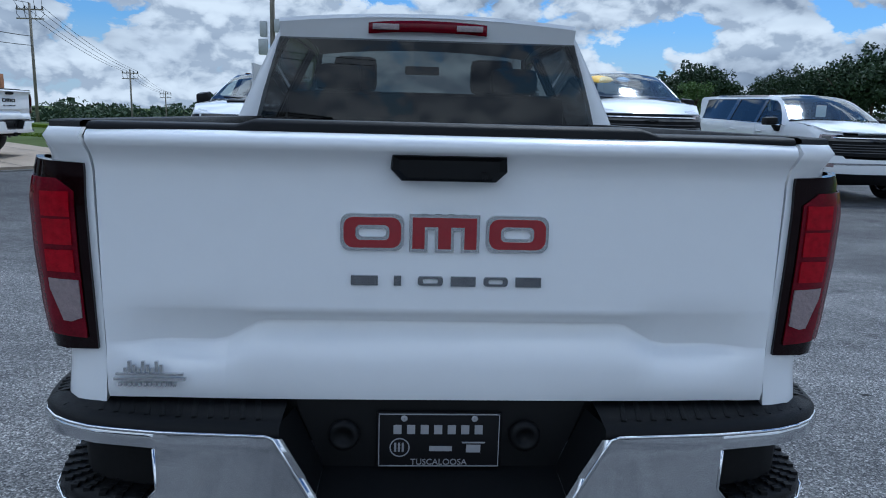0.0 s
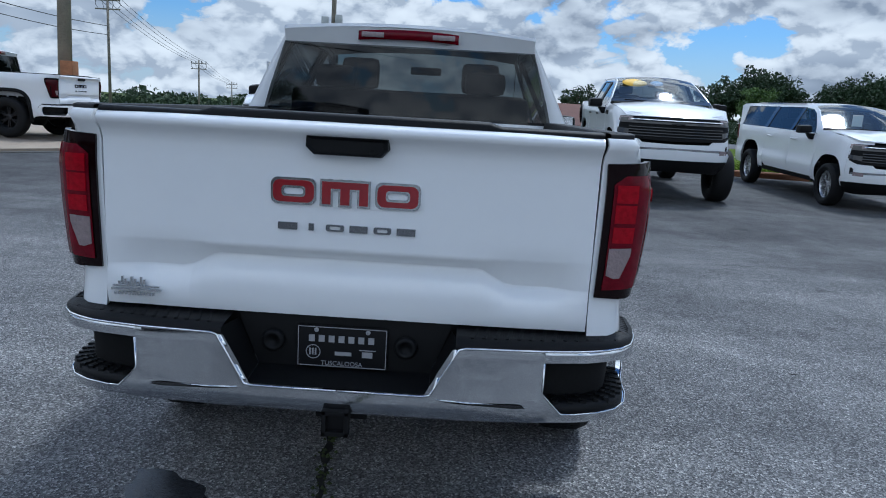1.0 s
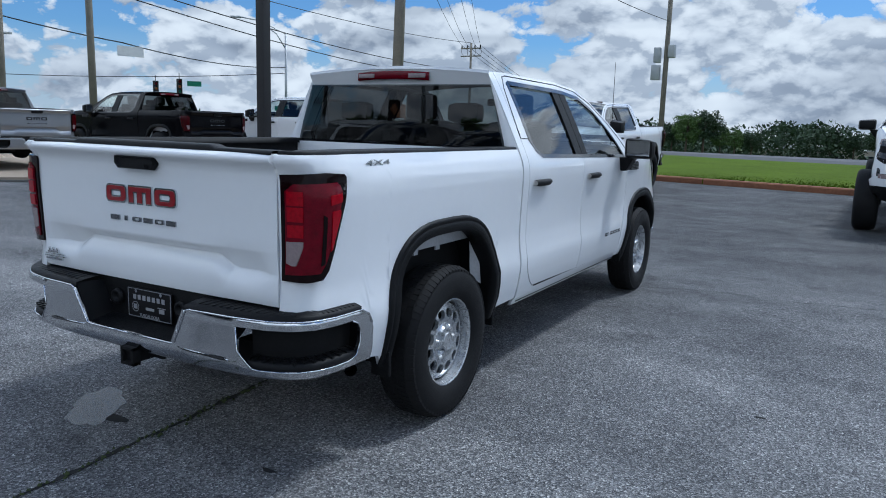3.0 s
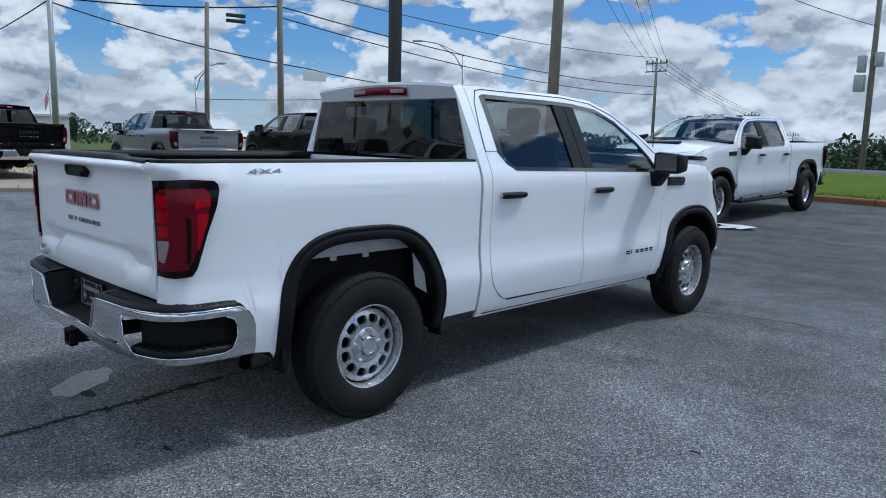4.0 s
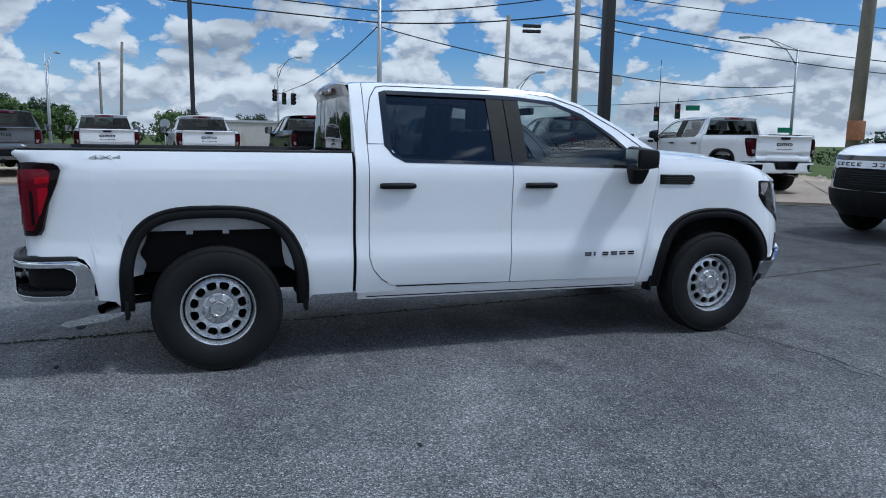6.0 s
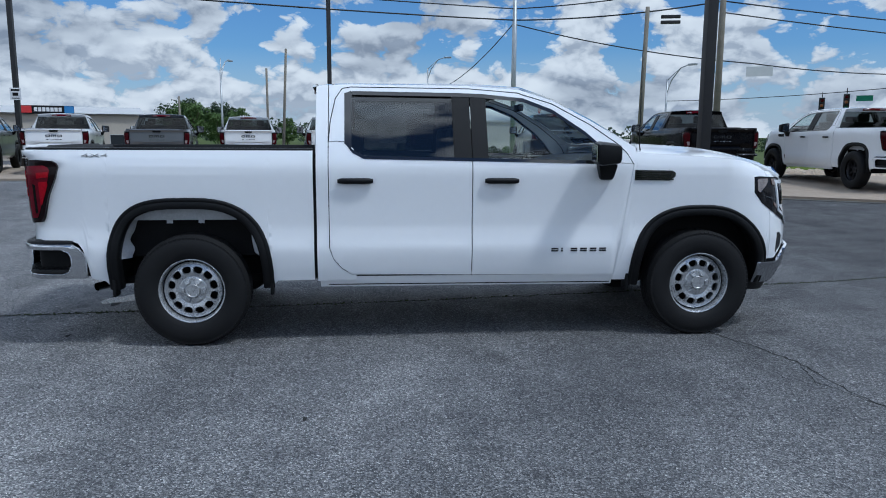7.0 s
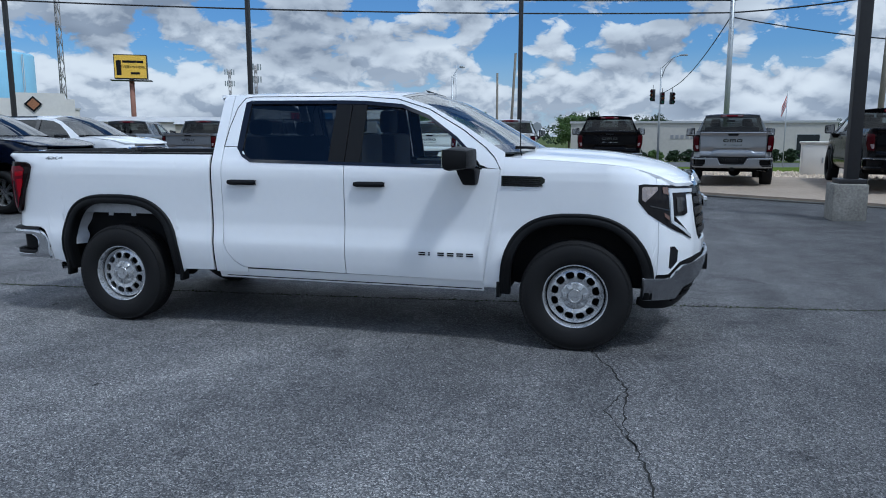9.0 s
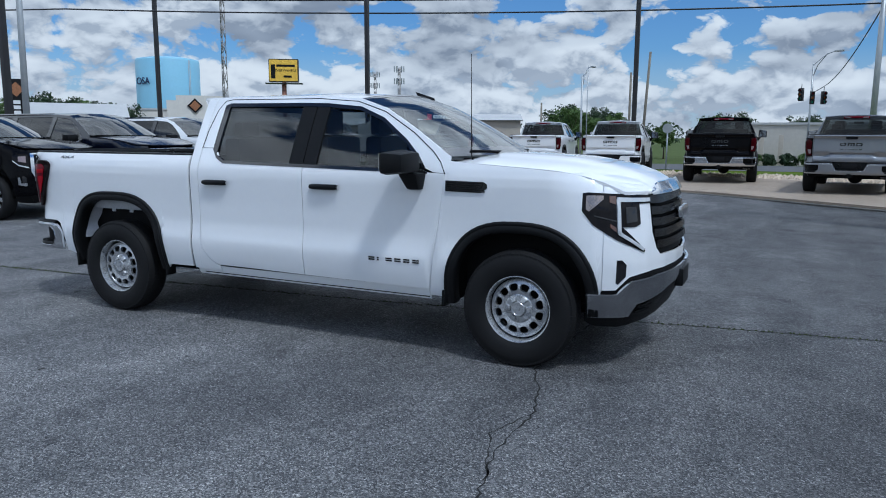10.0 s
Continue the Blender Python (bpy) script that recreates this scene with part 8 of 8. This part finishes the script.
box(bm, -0.2, 9.4, -0.4, 0.6, 0.0, 8.4, 0.0)
part("stepped_front", bm, WALLWHITE, dealer, smooth=False)
bm = bmesh.new()
box(bm, -0.82, 0.82, -0.15, 0.0, -0.82, 0.82, 0.0, Matrix.Translation((4.0, -0.55, 7.6)) @ Matrix.Rotation(radians(45), 4, "Y"))
dm = part("diamond_emblem", bm, PRINTBLACK, dealer, smooth=False)
bm = bmesh.new()
box(bm, -0.58, 0.58, -0.18, -0.02, -0.58, 0.58, 0.0, Matrix.Translation((4.0, -0.60, 7.6)) @ Matrix.Rotation(radians(45), 4, "Y"))
part("emblem_inset", bm, RUSTBOX, dm, smooth=False)
bm = bmesh.new()
box(bm, 0.6, 8.0, -1.6, -0.5, 4.3, 4.6, 0.02)
part("canopy", bm, METALROOF, dealer)
bars(dealer, PRINTBLACK, Matrix.Translation((0.8, -0.45, 4.9)), 13, 0.42, 0.12, 0.55)
bars(dealer, PRINTBLACK, Matrix.Translation((-9.6, -0.02, 6.0)), 9, 0.3, 0.1, 0.4)
bars(dealer, PRINTBLACK, Matrix.Translation((-9.6, -0.02, 5.4)), 18, 0.3, 0.1, 0.4)
building("warehouse", "long cream metal warehouse", -106, -66, 122, 34, 14, 5.4, WALLWHITE, METALROOF, 1.0, ((-9, 0, 4, 3.6), (-2, 0, 4, 3.6), (6, 0, 4, 3.6)))
building("warehouse", "long cream metal warehouse", -98, -48, 118, 30, 14, 4.8, WALLTAN, METALROOF, 0.9, ((-9, 0, 3, 3.0), (2, 0, 3, 3.0)))
building("shed", "small pale shed with a metal roof", -54, -69.5, 142, 11, 9, 5.0, WALLWHITE, METALROOF, 1.7, ((-2, 0.5, 2, 2),))
building("brick_house", "low building with a brown roof", 11.0, 62, 0, 13, 9, 1.0, WALLTAN, ROOFBROWN, 1.9, ())
building("store", "pale low store across the highway", 6, 190, 0, 16, 12, 3.0, WALLTAN, METALROOF, 0.0, ((-8, 0.3, 3, 1.6), (-2, 0.3, 3, 1.6), (6, 0.3, 3, 1.6)))
building("store", "pale low store across the highway", -10, 196, 0, 18, 12, 3.0, WALLTAN, METALROOF, 1.2, ((-6, 0.3, 3, 1.6), (4, 0.3, 3, 1.6)))

t = thing("water_tower", "pale blue cylindrical water tank", "water tower", pose(-107, -108.4, height(-107, -108)))
bm = bmesh.new()
lathe(bm, [(6.1, -0.5), (6.1, 17.6), (5.9, 17.95), (4.0, 18.3), (0.01, 18.5)], 48, axis="z")
part("tank", bm, TANKBLUE, t)
bm = bmesh.new()
for a in (0.0, 0.05):
    tube(bm, [(6.3 * math.cos(1.45 + a), 6.3 * math.sin(1.45 + a), 0), (6.3 * math.cos(1.45 + a), 6.3 * math.sin(1.45 + a), 17.6)], 0.06, 6)
part("ladder", bm, GALV, t)
text_part("tank_lettering", "OSA", 1.9, PRINTNAVY, t, Matrix.Rotation(radians(86), 4, "Z") @ Matrix.Translation((0, -6.15, 13.4)), 0.05)

t = thing("billboard", "yellow billboard on a single rust-red post", "billboard", pose(-138, -103.3, height(-138, -103), 0, 0, 120))
bm = bmesh.new()
tube(bm, [(0, 0.6, 0), (0, 0.6, 16)], 0.55, 12)
part("post", bm, POSTRED, t)
bm = bmesh.new()
box(bm, -4.4, 4.4, -0.2, 1.6, 15.6, 20.9, 0.0)
bmesh.ops.scale(bm, vec=(0.78, 1, 1), verts=bm.verts)
bb = part("board", bm, POLEBLACK, t, smooth=False)
bm = bmesh.new()
box(bm, -4.2, 4.2, -0.28, -0.21, 15.8, 20.7, 0.0)
bmesh.ops.scale(bm, vec=(0.78, 1, 1), verts=bm.verts)
fc = part("face", bm, YELLOW, t, "yellow printed face", smooth=False)
text_part("slogan", "EVERYWHERE.", 0.82, PRINTBLACK, fc, Matrix.Translation((0.6, -0.30, 18.2)), 0.02)
for x0, x1, z0, z1 in ((-1.6, 2.7, 19.1, 19.6), (0.0, 1.9, 16.6, 17.1), (-2.9, -1.9, 16.4, 19.6)):
    bm = bmesh.new()
    box(bm, x0, x1, -0.31, -0.281, z0, z1, 0.0)
    part("print_bar", bm, RUSTBOX if x0 < -3 else PRINTBLACK, fc, smooth=False)
bm = bmesh.new()
box(bm, -4.3, 4.3, -1.0, 2.2, 15.2, 15.35, 0.0)
part("catwalk", bm, POLEBLACK, t)


def lattice(x, y, h, w, label):
    t = thing("lattice_tower", label, "radio tower", pose(x, y, height(x, y)), "radio towers")
    bm = bmesh.new()
    n = max(6, int(h / (w * 2.2)))
    cs = [(w / 2 * math.cos(a), w / 2 * math.sin(a)) for a in (0.5, 2.6, 4.7)]
    for cx, cy in cs:
        tube(bm, [(cx, cy, 0), (cx * 0.6, cy * 0.6, h)], w * 0.06, 5)
    for k in range(n):
        for i in range(3):
            f0, f1 = 1 - 0.4 * k / n, 1 - 0.4 * (k + 1) / n
            a, b = cs[i], cs[(i + 1) % 3]
            tube(bm, [(a[0] * f0, a[1] * f0, h * k / n), (b[0] * f1, b[1] * f1, h * (k + 1) / n)], w * 0.035, 4)
            tube(bm, [(b[0] * f0, b[1] * f0, h * k / n), (a[0] * f1, a[1] * f1, h * (k + 1) / n)], w * 0.035, 4)
    part("frame", bm, TOWERRED, t)
    return t


lattice(-167, -146.8, 62, 1.9, "tall thin steel lattice radio tower")
for x, y, h in ((-230, -132, 26), (-205, -108.5, 25)):
    t = lattice(x, y, h, 1.4, "distant cell tower with antenna arms")
    bm = bmesh.new()
    for z in (0.82, 0.97):
        for a in range(6):
            box(bm, -0.2, 0.2, -0.12, 0.12, h * z - 0.9, h * z + 0.9, 0.0, Matrix.Rotation(a * 1.047, 4, "Z") @ Matrix.Translation((1.5, 0, 0)))
    tagged(part("antenna_head", bm, GALV, t), kind="stuff")
t = thing("pylon_sign", "dark upright dealer pylon sign", "sign", pose(-42.4, -63.0, height(-42, -63), 0, 0, 144))
bm = bmesh.new()
box(bm, -0.95, 0.95, -0.25, 0.25, 0, 7.6, 0.05)
part("panel", bm, PRINTBLACK, t)
bm = bmesh.new()
box(bm, -0.5, 0.5, -0.05, 0.0, -0.5, 0.5, 0.0, Matrix.Translation((0, -0.26, 6.6)) @ Matrix.Rotation(radians(45), 4, "Y"))
part("emblem", bm, RUSTBOX, t)
for k in range(9):
    bm = bmesh.new()
    box(bm, -0.3, 0.3, -0.28, -0.255, 1.2 + 0.5 * k, 1.55 + 0.5 * k, 0.0)
    part("sign_bar", bm, PRINTWHITE, t)


# ---- trees ----
def leaf_material(name, c):
    m = material(name, c, 0.75, var=0.35, scale=0.9)
    return m


LEAF = leaf_material("leaves", (0.085, 0.145, 0.035))
LEAF2 = leaf_material("dark_leaves", (0.028, 0.055, 0.020))


def crown_mesh(seed, clumps, rx, rz, zc, leaf, per=70):
    rng = np.random.default_rng(seed)
    cen = []
    while len(cen) < clumps:
        p = rng.uniform(-1, 1, 3)
        if 0.25 < np.linalg.norm(p) < 1:
            k = 0.75 + 0.35 * noise.noise(Vector(p * 2.3) + Vector((seed, 0, 0)))
            cen.append((p[0] * rx * k, p[1] * rx * k, zc + p[2] * rz * k))
    verts, faces = [], []
    for c in cen:
        r = rx * rng.uniform(0.14, 0.30)
        for _ in range(per):
            d = rng.normal(size=3)
            d /= np.linalg.norm(d)
            q = np.array(c) + d * r * rng.uniform(0.4, 1.0) * (1, 1, 0.75)
            a, b = rng.normal(size=3), rng.normal(size=3)
            a = a / np.linalg.norm(a) * leaf * rng.uniform(0.6, 1.3)
            b = b / np.linalg.norm(b) * leaf * rng.uniform(0.5, 1.0)
            i = len(verts)
            verts += [tuple(q - a), tuple(q + b), tuple(q + a), tuple(q - b)]
            faces.append((i, i + 1, i + 2, i + 3))
    me = bpy.data.meshes.new("crown")
    me.from_pydata(verts, [], faces)
    return me


def tree(seed, h, spread, leafmat, label, at, clumps=70):
    t = thing("tree", label, "tree", at, "trees")
    rng = random.Random(seed)
    bm = bmesh.new()
    tube(bm, [(0, 0, -0.3), (0.1 * spread * 0.2, 0, h * 0.3), (0.05 * spread, 0.03 * spread, h * 0.8)], h * 0.028, 8, h * 0.008)
    for k in range(7):
        a, z = rng.uniform(0, 6.28), h * rng.uniform(0.28, 0.6)
        L = spread * rng.uniform(0.5, 0.85)
        tube(bm, [(0.02, 0, z), (L * 0.5 * math.cos(a), L * 0.5 * math.sin(a), z + h * 0.10), (L * math.cos(a), L * math.sin(a), z + h * 0.2)], h * 0.010, 5, h * 0.003)
    part("trunk", bm, BARK, t)
    me = crown_mesh(seed, clumps, spread, h * 0.36, h * 0.62, h * 0.019)
    me.materials.append(leafmat)
    part("crown", me, None, t)
    return t


protos = [tree(s, 9.0, r, m, lb, pose(x, y, height(x, y) - 0.5) @ Matrix.Scale(k, 4), 80) for s, r, m, lb, x, y, k in ((1, 3.6, LEAF2, "broad dark green leafy tree", 31.0, 74.0, 1.0), (2, 3.4, LEAF, "green leafy tree with an open crown", -98.0, -22.5, 0.95), (3, 4.2, LEAF2, "wide dark green leafy tree", 46.0, 80.0, 1.0), (4, 2.8, LEAF, "slim green leafy tree", -101.0, -17.0, 0.85))]
rng = random.Random(11)
spots = [(12.0, 76.0, 0.72), (14.5, 78, 0.62), (26.5, 76.0, 0.9), (28.5, 70, 0.8), (36.0, 78.0, 0.75), (41.0, 76.0, 0.85), (50.0, 80.0, 0.95), (54.0, 72.0, 0.95), (58.0, 66.0, 1.0), (62.0, 60.0, 1.05), (66.0, 54.0, 1.1), (70.0, 70.0, 1.2), (80.0, 60.0, 1.2),
         (-100.0, -26.0, 0.95), (-104.0, -20.0, 0.95), (-103.0, -24.5, 1.0), (-99.0, -19.5, 0.8), (-105.0, -14.0, 0.6), (-94.0, 1.0, 0.6), (-104.0, -4.0, 0.85), (-110.0, 8.0, 0.8), (-104.0, -10.5, 0.8), (-120.0, -2.0, 0.9), (-63.0, -88.0, 0.85), (-66.0, -86.0, 0.8), (-60.5, -90.0, 0.9), (-70.0, -83.5, 0.75), (-68.5, -88.0, 0.85), (-57.5, -92.0, 0.85), (-73.5, -85.0, 0.75), (-54.0, -94.0, 0.8), (-44.0, -96.0, 0.9), (-30.0, -94.0, 0.9), (-108.0, 30.0, 0.6), (-112.0, 36.0, 0.7)]
spots += [(2.7 + d * math.sin(radians(a)), -3.2 + d * math.cos(radians(a)), k) for a, d, k in ((-12.4, 140, 0.78), (-11.4, 134, 0.95), (-10.2, 136, 1.0), (-9.0, 142, 0.85), (-8.0, 150, 0.8), (-6.9, 160, 0.72), (-3.2, 185, 0.75), (-1.8, 180, 0.85), (-0.4, 175, 0.8), (1.2, 160, 0.85), (2.6, 150, 0.8), (19.2, 84, 1.05), (20.8, 82, 0.95), (24.5, 86, 0.9), (26.2, 84, 0.95), (27.8, 82, 1.0), (29.2, 80, 1.0), (30.8, 78, 1.05), (32.3, 76, 1.15))]
for k, (x, y, s) in enumerate(spots):
    if y < -80:
        s *= 1.3
    src = protos[(k * 7 + int(x)) % 4]
    copy_thing(src, pose(x, y, height(x, y) - 0.4, 0, 0, rng.uniform(0, 360)) @ Matrix.Diagonal((s * rng.uniform(0.9, 1.15), s * rng.uniform(0.9, 1.15), s, 1)))

# far woods along the skyline
verts, faces = [], []
nr = np.random.default_rng(21)
for k in range(760):
    a = radians(nr.uniform(52, 132)) if k < 560 else radians(nr.uniform(132, 262))
    d = nr.uniform(165, 260) if k < 560 else nr.uniform(230, 330)
    x, y = d * math.cos(a), d * math.sin(a)
    zb = height(x, y)
    hh = (nr.uniform(5.0, 8.5) if k < 560 else nr.uniform(4.5, 8.5)) * (1 + 0.5 * noise.noise(Vector((a * 9, 0, 0))))
    w = nr.uniform(2.5, 4.5)
    for _ in range(130):
        u = nr.normal(size=3)
        u /= np.linalg.norm(u)
        q = (x + u[0] * w * 0.9, y + u[1] * w * 0.9, zb + hh * 0.55 + u[2] * hh * 0.45)
        e = nr.normal(size=(2, 3)) * 0.26
        i = len(verts)
        verts += [tuple(np.array(q) - e[0]), tuple(np.array(q) + e[1]), tuple(np.array(q) + e[0]), tuple(np.array(q) - e[1])]
        faces.append((i, i + 1, i + 2, i + 3))
me = bpy.data.meshes.new("far_woods")
me.from_pydata(verts, [], faces)
me.materials.append(LEAF2)
tagged(part("far_woods", me, None), "dark green woods along the skyline", "trees", kind="stuff")
hedges = []
for k in range(3):
    me = crown_mesh(40 + k, 34, 1.3, 0.8, 0.85, 0.13, 60)
    me.materials.append(LEAF2 if k else LEAF)
    hedges.append(me)
for k in range(15):
    ob = new("shrub", hedges[k % 3])
    x, y = -80.5 + 0.5 * math.sin(2.3 * k), -3.0 + 1.75 * k
    ob.matrix_world = pose(x, y, height(x, y) - 0.1, 0, 0, 57 * k)
    tagged(ob, "leafy green shrub in front of the tan wall", "shrub", "shrubs by the building")
# dropped papers on the asphalt
for k, (dx, dy, r) in enumerate(((0, 0, 10), (0.22, 0.1, 40), (-0.1, 0.2, 70))):
    bm = bmesh.new()
    grid(bm, [[(x, y, 0.01 + 0.02 * math.sin(9 * x + 5 * y + k)) for x in np.linspace(-0.16, 0.16, 5)] for y in np.linspace(-0.2, 0.2, 5)], flip=True)
    bmesh.ops.transform(bm, matrix=pose(-1.45 + dx, 10.2 + dy, height(-1.4, 10.2) + 0.03, 0, 0, r), verts=bm.verts)
    solo("paper_sheet", bm, PAPER, "crumpled white paper sheet on the asphalt", "paper", "papers on the ground")
